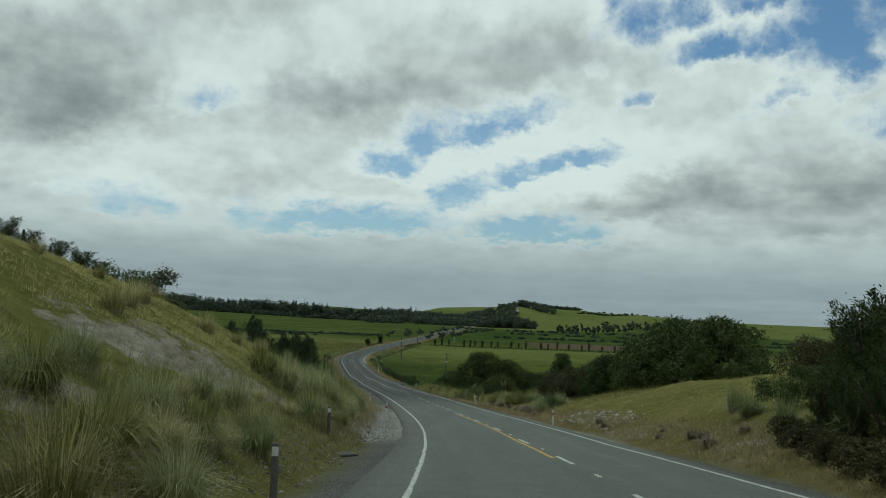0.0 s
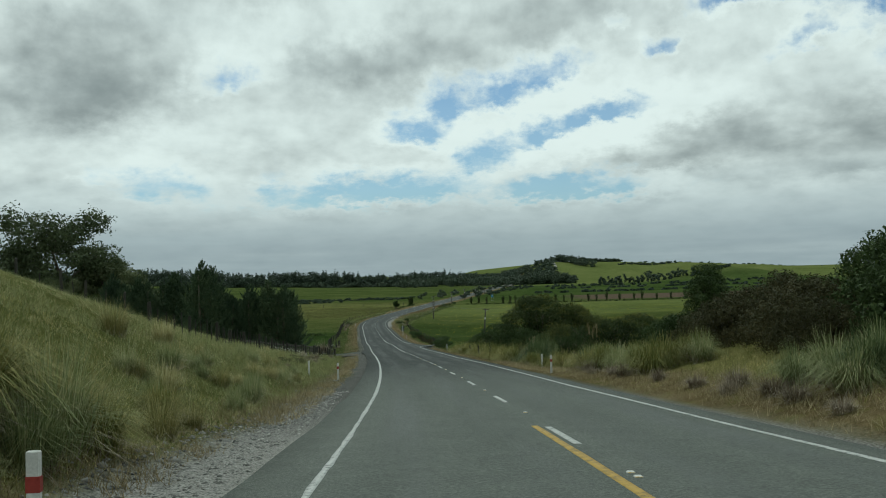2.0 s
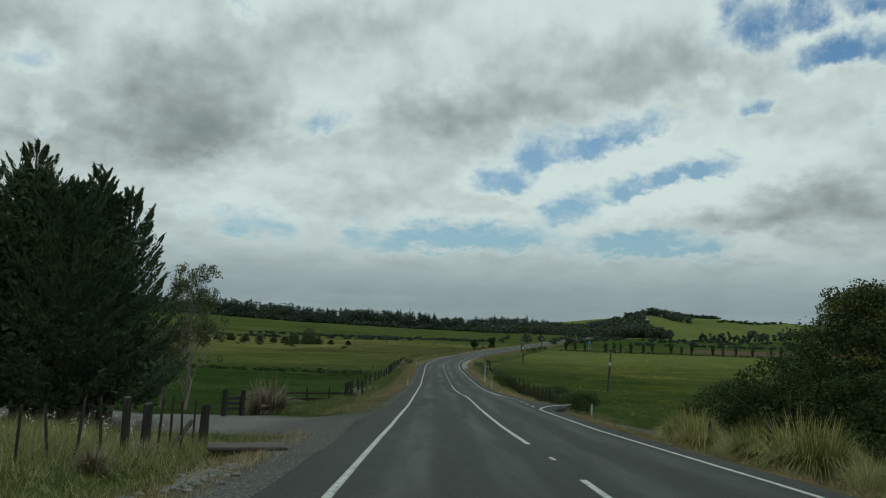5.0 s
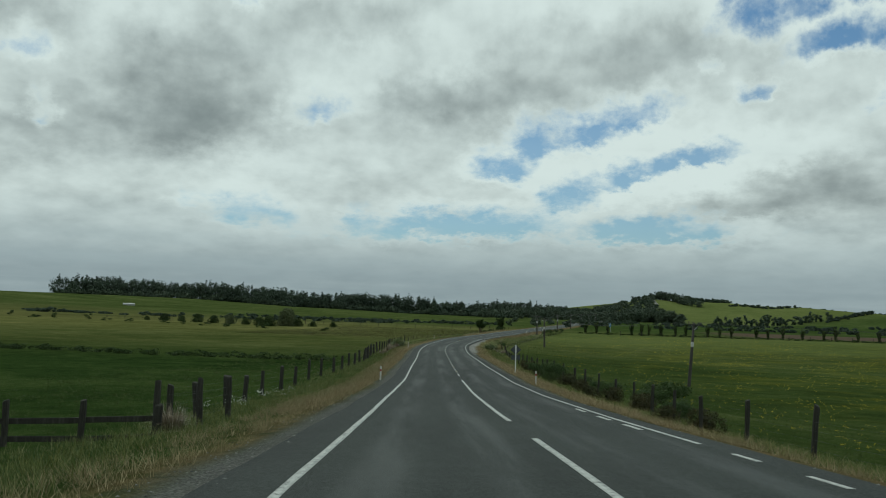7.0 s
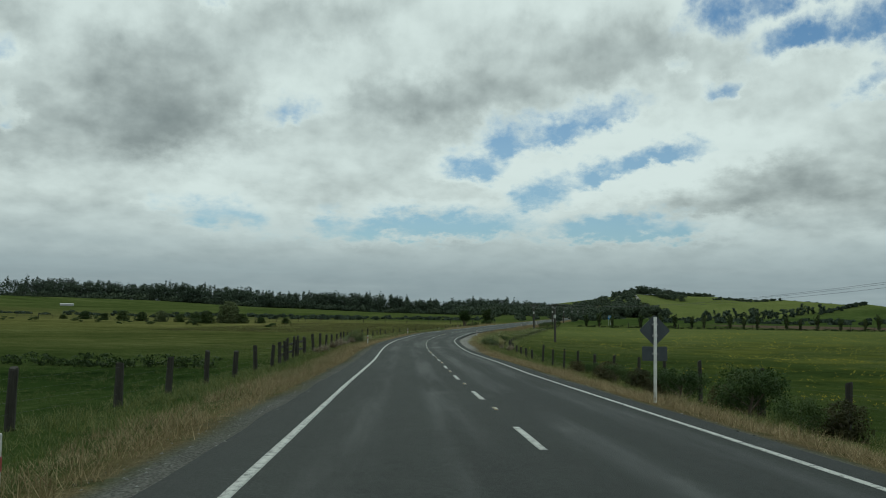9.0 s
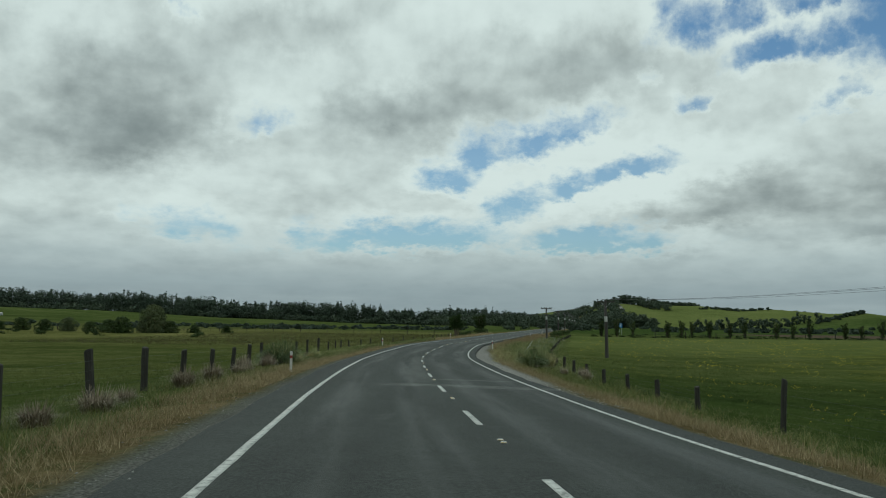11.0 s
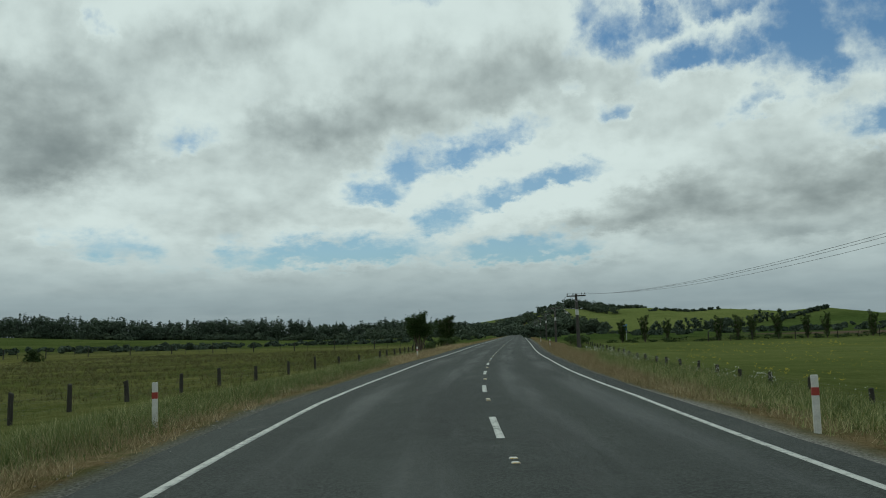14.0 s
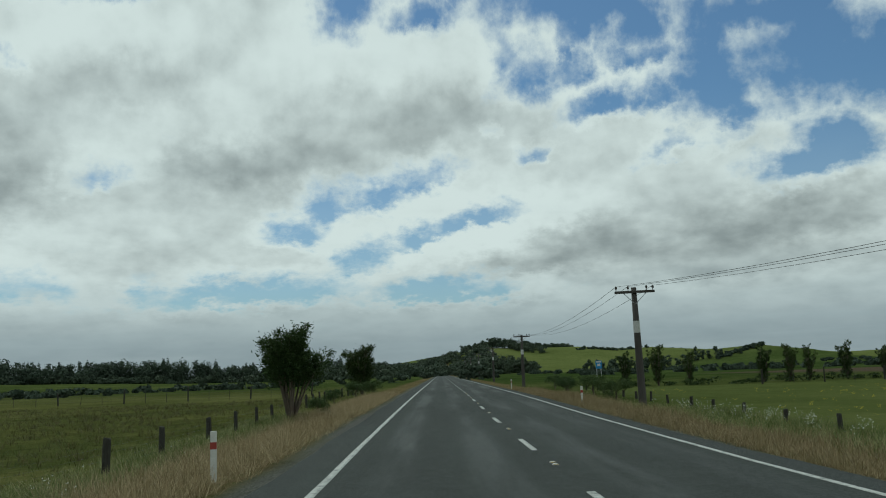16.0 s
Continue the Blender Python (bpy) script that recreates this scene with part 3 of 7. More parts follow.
def ground_z(x, y):
    x, y = np.asarray(x, float), np.asarray(y, float)
    s, o = road_coords(x, y)
    zr = np.interp(s, RS, RZ) + banked(s, o)
    side = np.abs(o)
    near = zr + np.where(o < 0, across(LEFT_H, LEFT_O, s, side), across(RIGHT_H, RIGHT_O, s, side))
    rough = smooth01(side, 5.5, 12) * (0.10 + 0.18 * smooth01(-s, -95, -40))
    near = near + waves(x, y) * rough
    # valley floor and the hills round it
    valley = -0.6 + 5.5 * smooth01(-x, 60, 320) * smooth01(y, 250, 700) + 6 * smooth01(-x, 260, 420) * smooth01(y, 300, 800)
    valley = valley + np.interp(x, HILL_X, HILL_H) * smooth01(y, 1110, 1350)
    gully = np.sin(x * 0.047 + 0.9 * np.sin(y * 0.013)) * np.sin(x * 0.021 + y * 0.009 + 1.0)
    valley = valley + 3.2 * gully * smooth01(y, 1120, 1220) * (1 - smooth01(y, 1290, 1350)) * smooth01(x, 60, 130)
    valley = valley + HILL2[2] * np.exp(-(((x - HILL2[0]) / 62) ** 2 + ((y - HILL2[1]) / 90) ** 2))
    valley = np.where(y < 160, valley + 7 * smooth01(-y, -160, -40), valley)
    far = np.maximum(smooth01(side, 80, 200), smooth01(y, 540, 720) * smooth01(side, 9, 26))
    far = np.maximum(far, smooth01(y, 960, 1010))
    return near * (1 - far) + (valley + waves(x * 0.2, y * 0.2) * 0.5) * far


def put_on(x, y, sink=0.03):
    return (float(x), float(y), float(ground_z(x, y)) - sink)


def beside(s, o, sink=0.03):
    p = road_at(s, o)
    return put_on(p[0], p[1], sink)


def scar(s, o):
    """How bare the slipped clay streak across the left bank is."""
    line = np.interp(s, [-30, -22, -15, -9, 0, 8], [-11.1, -10.0, -8.9, -8.2, -7.6, -7.2])
    return np.exp(-(((o - line) / 0.75) ** 4)) * smooth01(s, -34, -29) * (1 - smooth01(s, -12, -5))


# ---- ground ----
def build_ground():
    ys = np.r_[-2500, -1500, -900, -500, -300, -200, -140, -100, -80, np.arange(-60, -40, 2.0), np.arange(-40, 120, 0.8), np.arange(120, 400, 1.4), np.arange(400, 700, 6), np.arange(700, 1500, 14), np.geomspace(1500, 4600, 14)]
    neg = -np.r_[np.geomspace(3000, 130, 26), np.arange(125, 42, -4.0), np.arange(42, 16, -1.0), np.arange(16, 3.9, -0.4), 3.4]
    pos = np.r_[2.9, np.arange(3.3, 16, 0.4), np.arange(16, 42, 1.0), np.arange(42, 125, 4.0), np.geomspace(130, 3000, 30)]
    os_ = np.r_[neg, 0.0, pos]
    cx = np.interp(ys, RY, RX)
    X = cx[:, None] + os_[None]
    Y = np.repeat(ys[:, None], len(os_), 1)
    Z = ground_z(X, Y)
    s, o = road_coords(X, Y)
    under = (o > -4.0) & (o < 3.3)
    Z = np.where(under, np.interp(s, RS, RZ) + banked(s, o) - 0.16, Z)
    n, m = X.shape
    idx = np.arange(n * m).reshape(n, m)
    F = np.stack([idx[:-1, :-1], idx[:-1, 1:], idx[1:, 1:], idx[1:, :-1]], -1).reshape(-1, 4)
    hill = np.where(o < 0, smooth01(-s, -52, -12), smooth01(-s, -80, -30))
    side = np.abs(o)
    wob = waves(X, Y)
    pale_r = 0.6 * smooth01(s, 258, 280) * (1 - smooth01(s, 302, 320))
    gravel = np.where(o < 0, 1 - smooth01(side, 4.6 + 0.25 * wob, 5.3 + 0.3 * wob), 1 - smooth01(side, 4.0 + 0.25 * wob + pale_r, 4.6 + 0.25 * wob + pale_r))
    out = np.interp(s, [-22, -8, 2, 40, 55, 95, 110], [-0.9, -0.8, 0.0, 0.0, -0.7, -0.6, -0.2])
    gravel = np.where((o < 0) & (s < 110), np.maximum(gravel, 1 - smooth01(side, 5.7 + out + 0.4 * wob, 6.5 + out + 0.4 * wob)), gravel)
    apron = np.exp(-(((s - 114) / 13) ** 2))
    gravel = np.where(o < 0, np.maximum(gravel, apron * (1 - smooth01(side, 5.2 + 0.8 * apron + 0.3 * wob, 5.9 + 0.9 * apron + 0.3 * wob))), gravel)
    drive = (1 - smooth01(np.abs(s - 116 - 0.6 * (side - 5)), 5.0, 7.0)) * (o < -3) * (1 - smooth01(side, 30, 42))
    drive_r = (1 - smooth01(np.abs(s - 137.5), 3.0, 4.2)) * (o > 3) * (1 - smooth01(side, 14, 22))
    gravel = np.maximum(gravel, np.maximum(drive, drive_r))
    dry_w = np.where(o < 0, -0.3 + 1.2 * smooth01(s, 235, 262) - 0.8 * smooth01(s, 325, 340) + 1.9 * smooth01(s, 350, 368), 0.9 + 0.3 * smooth01(s, 320, 350))
    dry = (1 - gravel) * (1 - smooth01(side, 5.2 + dry_w + 0.4 * wob, 6.8 + dry_w + 0.6 * wob))
    dry = np.where(s < 60, dry * np.where(o > 0, 0.6 + 0.4 * smooth01(s, 10, 24), 0.6), dry)
    dry = dry * np.where((o < 0) & (s < 135), 1 - 0.75 * smooth01(side, 5.6, 6.6), 1.0)
    clay = hill * (o < 0) * (1 - smooth01(s, -14, -6)) * smooth01(side, 6.5, 8) * (1 - smooth01(side, 10.2, 11.6)) * smooth01(wob + 0.35 * np.sin(side * 1.1 + s * 0.23) - 0.45 * smooth01(s, -12, 14), 0.0, 0.25)
    clay = np.maximum(clay, (o > 0) * smooth01(-s, -26, -14) * smooth01(side, 4.4, 5) * (1 - smooth01(side, 5.8, 7.4)) * smooth01(wob, -0.1, 0.3) * 0.6)
    clay = np.maximum(clay, 1.6 * scar(s, o) * smooth01(wob, -0.7, 0.1))
    # also lightens bank and left meadow, for sun and veiling glare there
    yellow = np.maximum(np.maximum(hill * np.where(o > 0, 0.9, 0.75), 0.45 * (1 - smooth01(s, 85, 112)) * (o < 0)), 0.25 * smooth01(Y, 960, 1060) * smooth01(X, 60, 160))
    # sunshine on the hill slopes and the right field, put into the grass colour
    tint_mask = np.maximum(0.62 * smooth01(Y, 930, 1040) * smooth01(X, 20, 120), (0.10 + 0.52 * smooth01(s, 330, 380)) * smooth01(o, 9.5, 13) * smooth01(s, 250, 330) * (1 - smooth01(Y, 440, 452)))
    ochre = smooth01(-X, 62 + 6 * wob, 84 + 6 * wob) * smooth01(Y, 418, 436) * (1 - smooth01(Y, 540, 600))
    ochre = np.maximum(ochre, 0.55 * (X < -15) * smooth01(Y, 455, 459) * (1 - smooth01(Y, 500, 560)))
    yellow = np.maximum(yellow, np.where(o < 0, 0.38 * smooth01(s, 225, 300) + 0.22 * smooth01(s, 310, 360) + 0.2 * smooth01(Y, 330, 420) * smooth01(-o, 30, 80), 0.10 * smooth01(s, 120, 170) + 0.18 * smooth01(s, 270, 330)) * (0.75 + 0.35 * wob) * (1 - hill) * (1 - 0.75 * smooth01(Y, 440, 560)))
    plough = smooth01(X, 60, 80) * (1 - smooth01(X, 190, 215)) * smooth01(Y, 475, 485) * (1 - smooth01(Y, 560, 575))
    me = mesh_of("ground", np.stack([X, Y, Z], -1).reshape(-1, 3), F, ground_material(), uv=None, smooth=True,
                 attrs={"gravel": gravel.ravel(), "white": (0.7 * np.where(o < 0, smooth01(s, -8, 2) * (1 - smooth01(s, 22, 40)), 0.45 * smooth01(s, 258, 280) * (1 - smooth01(s, 300, 318))) * (0.7 + 0.4 * wob)).ravel(), "pale": np.clip(smooth01(s, -10, 0) * (1 - smooth01(s, 18, 45)) + drive * smooth01(side, 6.5, 9) * 0.8 + (o > 0) * smooth01(s, 255, 275) * (1 - smooth01(s, 325, 345)), 0, 1).ravel(), "dry": dry.ravel(), "clay": clay.ravel(), "yellow": yellow.ravel(), "plough": plough.ravel(), "tint_mask": tint_mask.ravel(), "ochre": ochre.ravel(),
                        "butter": (smooth01(o, 20, 40) * smooth01(s, 150, 200) * (1 - smooth01(Y, 330, 520))).ravel()})
    thing("ground", "rolling green pasture and dry grass verges", "ground", kind="structure", me=me)


def ground_material():
    m, t, p = node_mat("ground")
    g = Graph(t)
    v = g.coord()
    n1, n2, n3 = g.noise(v, 0.02, 5, 0.6), g.noise(v, 0.35, 5, 0.65), g.noise(v, 9.0, 4, 0.7)
    f = g.calc("ADD", g.calc("MULTIPLY", n1, 0.45), g.calc("ADD", g.calc("MULTIPLY", n2, 0.35), g.calc("MULTIPLY", n3, 0.2)))
    n4, n5 = g.noise(g.mapped(v, (0.3, 0.8, 1)), 0.16, 5, 0.65), g.noise(v, 2.2, 6, 0.7)
    f = g.calc("ADD", g.calc("MULTIPLY", f, 0.60), g.calc("ADD", g.calc("MULTIPLY", n4, 0.15), g.calc("MULTIPLY", n5, 0.25)))
    grass = g.ramp(f, [(0.40, (0.013, 0.026, 0.008)), (0.50, (0.037, 0.062, 0.017)), (0.60, (0.078, 0.102, 0.034))])
    # raised in tone to hold the bank's sunlight in the colour
    yel = g.ramp(f, [(0.38, (0.080, 0.086, 0.028)), (0.50, (0.185, 0.174, 0.060)), (0.62, (0.32, 0.275, 0.125))])
    grass = g.mix(g.attr("yellow"), grass, yel)
    # brighter green that carries the sun on hill and field
    grass = g.mix(g.attr("tint_mask"), grass, g.ramp(f, [(0.36, (0.085, 0.108, 0.032)), (0.50, (0.128, 0.152, 0.050)), (0.64, (0.180, 0.195, 0.075))]))
    grass = g.mix(g.calc("MULTIPLY", g.attr("ochre"), 0.42), grass, g.ramp(f, [(0.36, (0.070, 0.074, 0.028)), (0.50, (0.110, 0.108, 0.042)), (0.64, (0.165, 0.150, 0.068))]))
    spots = g.span(g.cells(v, 2.6), 0.10, 0.22, 1.0, 0.0)
    patch = g.span(g.noise(v, 0.09, 4, 0.6), 0.46, 0.62)
    butter = g.calc("MULTIPLY", g.attr("butter"), g.calc("MULTIPLY", g.calc("ADD", g.calc("MULTIPLY", spots, 0.42), 0.08), patch))
    grass = g.mix(butter, grass, (0.42, 0.36, 0.03))
    dry = g.ramp(g.calc("ADD", g.calc("MULTIPLY", n2, 0.5), g.calc("MULTIPLY", n3, 0.5)), [(0.3, (0.070, 0.054, 0.026)), (0.46, (0.14, 0.105, 0.054)), (0.72, (0.28, 0.220, 0.13))])
    col = g.mix(g.calc("MULTIPLY", g.attr("dry"), g.span(g.noise(v, 1.1, 5, 0.65), 0.34, 0.54, 0.35, 0.95)), grass, dry)
    strata = g.noise(g.mapped(v, (0.5, 0.5, 4.0)), 1.3, 6, 0.7)
    clay = g.ramp(g.calc("ADD", g.calc("MULTIPLY", n3, 0.45), g.calc("MULTIPLY", strata, 0.55)), [(0.30, (0.085, 0.072, 0.050)), (0.5, (0.25, 0.228, 0.180)), (0.72, (0.50, 0.47, 0.40))])
    streak = g.span(g.calc("ADD", g.noise(g.mapped(v, (0.5, 0.5, 2.2)), 0.9, 6, 0.7), g.calc("MULTIPLY", g.attr("clay"), 0.22)), 0.60, 0.70)
    col = g.mix(g.calc("MULTIPLY", streak, g.span(g.attr("clay"), 0.05, 0.5)), col, clay)
    col = g.mix(g.attr("plough"), col, g.ramp(n3, [(0.3, (0.075, 0.055, 0.04)), (0.7, (0.13, 0.10, 0.075))]))
    peb = g.cells(v, 22.0)
    tint_mask = g.attr("pale")
    grav = g.ramp(g.calc("ADD", g.calc("MULTIPLY", peb, 0.9), g.calc("MULTIPLY", n2, 0.4)), [(0.15, (0.075, 0.075, 0.07)), (0.5, (0.165, 0.163, 0.152)), (0.85, (0.33, 0.32, 0.30))])
    grav = g.mix(tint_mask, g.mix(0.5, grav, (0.040, 0.045, 0.042)), grav)
    grav = g.mix(g.attr("white"), grav, g.ramp(peb, [(0.1, (0.15, 0.15, 0.14)), (0.6, (0.46, 0.45, 0.42))]))
    col = g.mix(g.attr("gravel"), col, grav)
    g.put(p.inputs["Base Color"], col)
    p.inputs["Roughness"].default_value = 1.0
    p.inputs["Specular IOR Level"].default_value = 0.0
    hgt = g.calc("ADD", g.calc("MULTIPLY", n3, 0.5), g.calc("ADD", g.calc("MULTIPLY", n2, 0.6), g.calc("MULTIPLY", peb, 0.3)))
    g.put(p.inputs["Normal"], g.bump(hgt, 1.0, 0.22))
    return m


def road_material():
    m, t, p = node_mat("chip_seal")
    g = Graph(t)
    uv, v = g.coord("UV"), g.coord()
    sep = t.nodes.new("ShaderNodeSeparateXYZ")
    t.links.new(uv, sep.inputs[0])
    o, s = sep.outputs[0], sep.outputs[1]
    n1 = g.noise(g.mapped(uv, (0.9, 0.06, 1)), 1.0, 5, 0.6)
    n2 = g.noise(v, 1.6, 5, 0.65)
    chips = g.cells(v, 70.0)
    f = g.calc("ADD", g.calc("MULTIPLY", n1, 0.45), g.calc("ADD", g.calc("MULTIPLY", n2, 0.3), g.calc("MULTIPLY", chips, 0.35)))
    grit = g.noise(v, 24.0, 3, 0.75)
    f = g.calc("ADD", f, g.calc("ADD", g.calc("MULTIPLY", g.calc("SUBTRACT", grit, 0.5), 1.5), g.calc("MULTIPLY", g.calc("SUBTRACT", g.noise(v, 75.0, 2, 0.7), 0.5), 0.9)))
    col = g.ramp(f, [(0.26, (0.0044, 0.0062, 0.0053)), (0.5, (0.0135, 0.0175, 0.0155)), (0.80, (0.046, 0.054, 0.048))])
    # a darker, newer seal over the oncoming lane
    newer = g.calc("MULTIPLY", g.span(g.calc("ADD", o, g.calc("MULTIPLY", n2, 0.3)), 0.55, 0.7), g.calc("MULTIPLY", g.span(s, 188, 189.5), g.span(g.calc("ADD", s, g.calc("MULTIPLY", n2, 2.0)), 214, 216, 1.0, 0.0)))
    col = g.mix(g.calc("MULTIPLY", newer, 0.45), col, (0.014, 0.018, 0.017))
    # full width mixed darker between about 150 and 240 m
    tint_mask = g.calc("MULTIPLY", g.span(s, 150, 175), g.span(s, 216, 240, 1.0, 0.0))
    col = g.mix(g.calc("MULTIPLY", tint_mask, 0.35), col, (0.009, 0.012, 0.011))
    # the older seal of the hill, lightened in colour for the sunlight there, and pale worn patches
    old = g.span(s, 30.0, 75.0, 1.0, 0.0)
    col = g.mix(g.calc("MULTIPLY", old, 0.75), col, g.ramp(f, [(0.2, (0.056, 0.064, 0.055)), (0.5, (0.098, 0.108, 0.094)), (0.85, (0.185, 0.196, 0.172))]))
    # wheel tracks polished a little darker, in both lanes
    tr = None
    for c in (-2.55, -0.95, 0.85, 2.35):
        d = g.calc("ABSOLUTE", g.calc("SUBTRACT", o, c))
        w = g.span(d, 0.15, 0.55, 1.0, 0.0)
        tr = w if tr is None else g.calc("MAXIMUM", tr, w)
    tracks = g.calc("MULTIPLY", tr, g.span(n1, 0.35, 0.65))
    col = g.mix(g.calc("MULTIPLY", tracks, 0.40), col, (0.015, 0.019, 0.017))
    bare = None
    for c, half, lo, hi in ((261.9, 0.9, -2.2, 4.5), (265.8, 0.35, -0.5, 3.5)):
        q = g.calc("MULTIPLY", g.span(g.calc("ABSOLUTE", g.calc("SUBTRACT", s, c)), half * 0.5, half, 1.0, 0.0), g.calc("MULTIPLY", g.span(o, lo, lo + 1.0), g.span(o, hi - 1, hi, 1.0, 0.0)))
        bare = q if bare is None else g.calc("MAXIMUM", bare, q)
    strip = g.calc("MULTIPLY", g.span(g.calc("ABSOLUTE", g.calc("ADD", o, 0.35)), 0.1, 0.5, 1.0, 0.0), g.calc("MULTIPLY", g.span(s, 262, 268), g.span(s, 285, 300, 1.0, 0.0)))
    bare = g.calc("MAXIMUM", bare, g.calc("MULTIPLY", strip, 0.8))
    blot = g.span(g.noise(g.mapped(uv, (0.8, 0.25, 1)), 0.9, 4, 0.6), 0.62, 0.72)
    bare = g.calc("MAXIMUM", g.calc("MULTIPLY", bare, g.span(n2, 0.30, 0.55)), g.calc("MULTIPLY", blot, 0.35))
    col = g.mix(g.calc("MULTIPLY", bare, 0.24), col, (0.22, 0.225, 0.215))
    # thin tar seams
    seam = g.span(g.calc("ABSOLUTE", g.calc("SUBTRACT", g.noise(g.mapped(uv, (0.35, 0.05, 1)), 1.3, 3, 0.5), 0.5)), 0.002, 0.008, 1.0, 0.0)
    col = g.mix(g.calc("MULTIPLY", g.calc("MULTIPLY", seam, g.span(s, 60.0, 90.0)), 0.2), col, (0.02, 0.02, 0.02))
    g.put(p.inputs["Base Color"], col)
    g.put(p.inputs["Roughness"], g.calc("SUBTRACT", 0.88, g.calc("MULTIPLY", tracks, 0.22)))
    p.inputs["Specular IOR Level"].default_value = 0.35
    g.put(p.inputs["Normal"], g.bump(chips, 0.5, 0.012))
    return m


def strip_me(name, s0, s1, o0, o1, mat, lift, step=1.5, ragged=0.0):
    """A thin band that follows the road, with its own small thickness."""
    s = np.linspace(s0, s1, max(2, int((s1 - s0) / step) + 1))
    e0 = o0(s) if callable(o0) else np.full(len(s), o0)
    e1 = o1(s) if callable(o1) else np.full(len(s), o1)
    if ragged:
        e0, e1 = e0 + ragged * waves(s * 7, s * 3), e1 + ragged * waves(s * 5 + 9, s * 4)
    a, b = road_at(s, e0, lift), road_at(s, e1, lift)
    a2, b2 = road_at(s, e0, -0.03), road_at(s, e1, -0.03)
    V = np.concatenate([a2, a, b, b2])
    n = len(s)
    i = np.arange(n - 1)
    F = np.concatenate([np.stack([i + k * n, i + (k + 1) * n, i + 1 + (k + 1) * n, i + 1 + k * n], -1) for k in range(3)])
    return mesh_of(name, V, F, mat, uv=np.concatenate([np.stack([e, s], -1) for e in (e0, e0, e1, e1)]))


SEAL_L, SEAL_R = 4.35, 3.62


def build_road():
    s = np.r_[np.arange(-60, 420, 1.25), np.arange(420, 961, 5)]
    rag_l, rag_r = 0.12 * waves(s * 1.1, s * 0.7), 0.10 * waves(s * 0.9 + 5, s * 1.3)
    wide = 0.35 * np.exp(-(((s - 117) / 7) ** 2))
    wide_r = 1.6 * np.exp(-(((s - 137) / 4) ** 2))
    offs = [-SEAL_L + rag_l - wide, -3.47 + 0 * s, -1.9 + 0 * s, 0 * s, 1.8 + 0 * s, 3.06 + 0 * s, SEAL_R + rag_r + wide_r]
    V, UV = [road_at(s, offs[0], -0.16)], [np.stack([offs[0], s], -1)]
    for o in offs:
        V.append(road_at(s, o)), UV.append(np.stack([o, s], -1))
    V.append(road_at(s, offs[-1], -0.16)), UV.append(np.stack([offs[-1], s], -1))
    n = len(s)
    i = np.arange(n - 1)
    F = np.concatenate([np.stack([i + k * n, i + (k + 1) * n, i + 1 + (k + 1) * n, i + 1 + k * n], -1) for k in range(len(V) - 1)])
    road = thing("road", "two-lane grey chip-seal country road with worn wheel tracks", "road", kind="structure",
                 me=mesh_of("road", np.concatenate(V), F, road_material(), uv=np.concatenate(UV)))
    white, yellow = M["white_paint"], M["yellow_paint"]
    part("edge_line", strip_me("edge_line", -60, 38, -HALF_LEFT - 0.045, -HALF_LEFT + 0.045, white, 0.005, step=0.5, ragged=0.03), road, "worn white edge line")
    part("edge_line", strip_me("edge_line", 38, 900, -HALF_LEFT - 0.06, -HALF_LEFT + 0.06, white, 0.005, ragged=0.012), road, "worn white edge line")
    part("edge_line", strip_me("edge_line", -60, 131.5, HALF_RIGHT - 0.05, HALF_RIGHT + 0.05, white, 0.005, ragged=0.012), road, "worn white edge line")
    part("edge_line", strip_me("edge_line", 131.4, 139.5, lambda s: HALF_RIGHT + 2.6 * ((s - 131.4) / 8) ** 1.6, lambda s: HALF_RIGHT + 0.12 + 2.6 * ((s - 131.4) / 8) ** 1.6, white, 0.009), road, "white edge line turning into a side entrance")
    part("edge_line", strip_me("edge_line", 152, 900, HALF_RIGHT - 0.05, HALF_RIGHT + 0.05, white, 0.005, ragged=0.012), road, "worn white edge line")
    for a in np.arange(134, 151, 3.0):
        part("edge_dash", strip_me("edge_dash", a, a + 1.2, HALF_RIGHT - 0.05, HALF_RIGHT + 0.05, white, 0.005), road)
    part("no_passing_line", strip_me("no_passing_line", -14.5, 25.5, -0.26, -0.14, yellow, 0.005, ragged=0.012), road, "faded yellow no-passing line")
    part("centre_line", strip_me("centre_line", 107, 152, -0.06, 0.06, white, 0.006, ragged=0.01), road, "solid white centre line")
    part("centre_line", strip_me("centre_line", 157, 191, -0.06, 0.06, white, 0.006, ragged=0.01), road, "solid white centre line")
    ends = list(5.8 + 9.7 * np.arange(-6, 5)) + [54.5, 63.5, 72, 80.5, 90, 99.5] + [199 + 8.95 * k for k in range(8)]
    ends += [270, 278.6, 287.3, 295.8, 304, 312.5, 321, 330, 340, 349.5, 358.5, 367, 376] + [376 + 9.4 * k for k in range(1, 40)]
    for e in ends:
        part("centre_dash", strip_me("centre_dash", e - 2.9, e, -0.055, 0.055, white, 0.006, step=1.0, ragged=0.01), road)
    return road, ends


build_ground()
ROAD, DASH_ENDS = build_road()


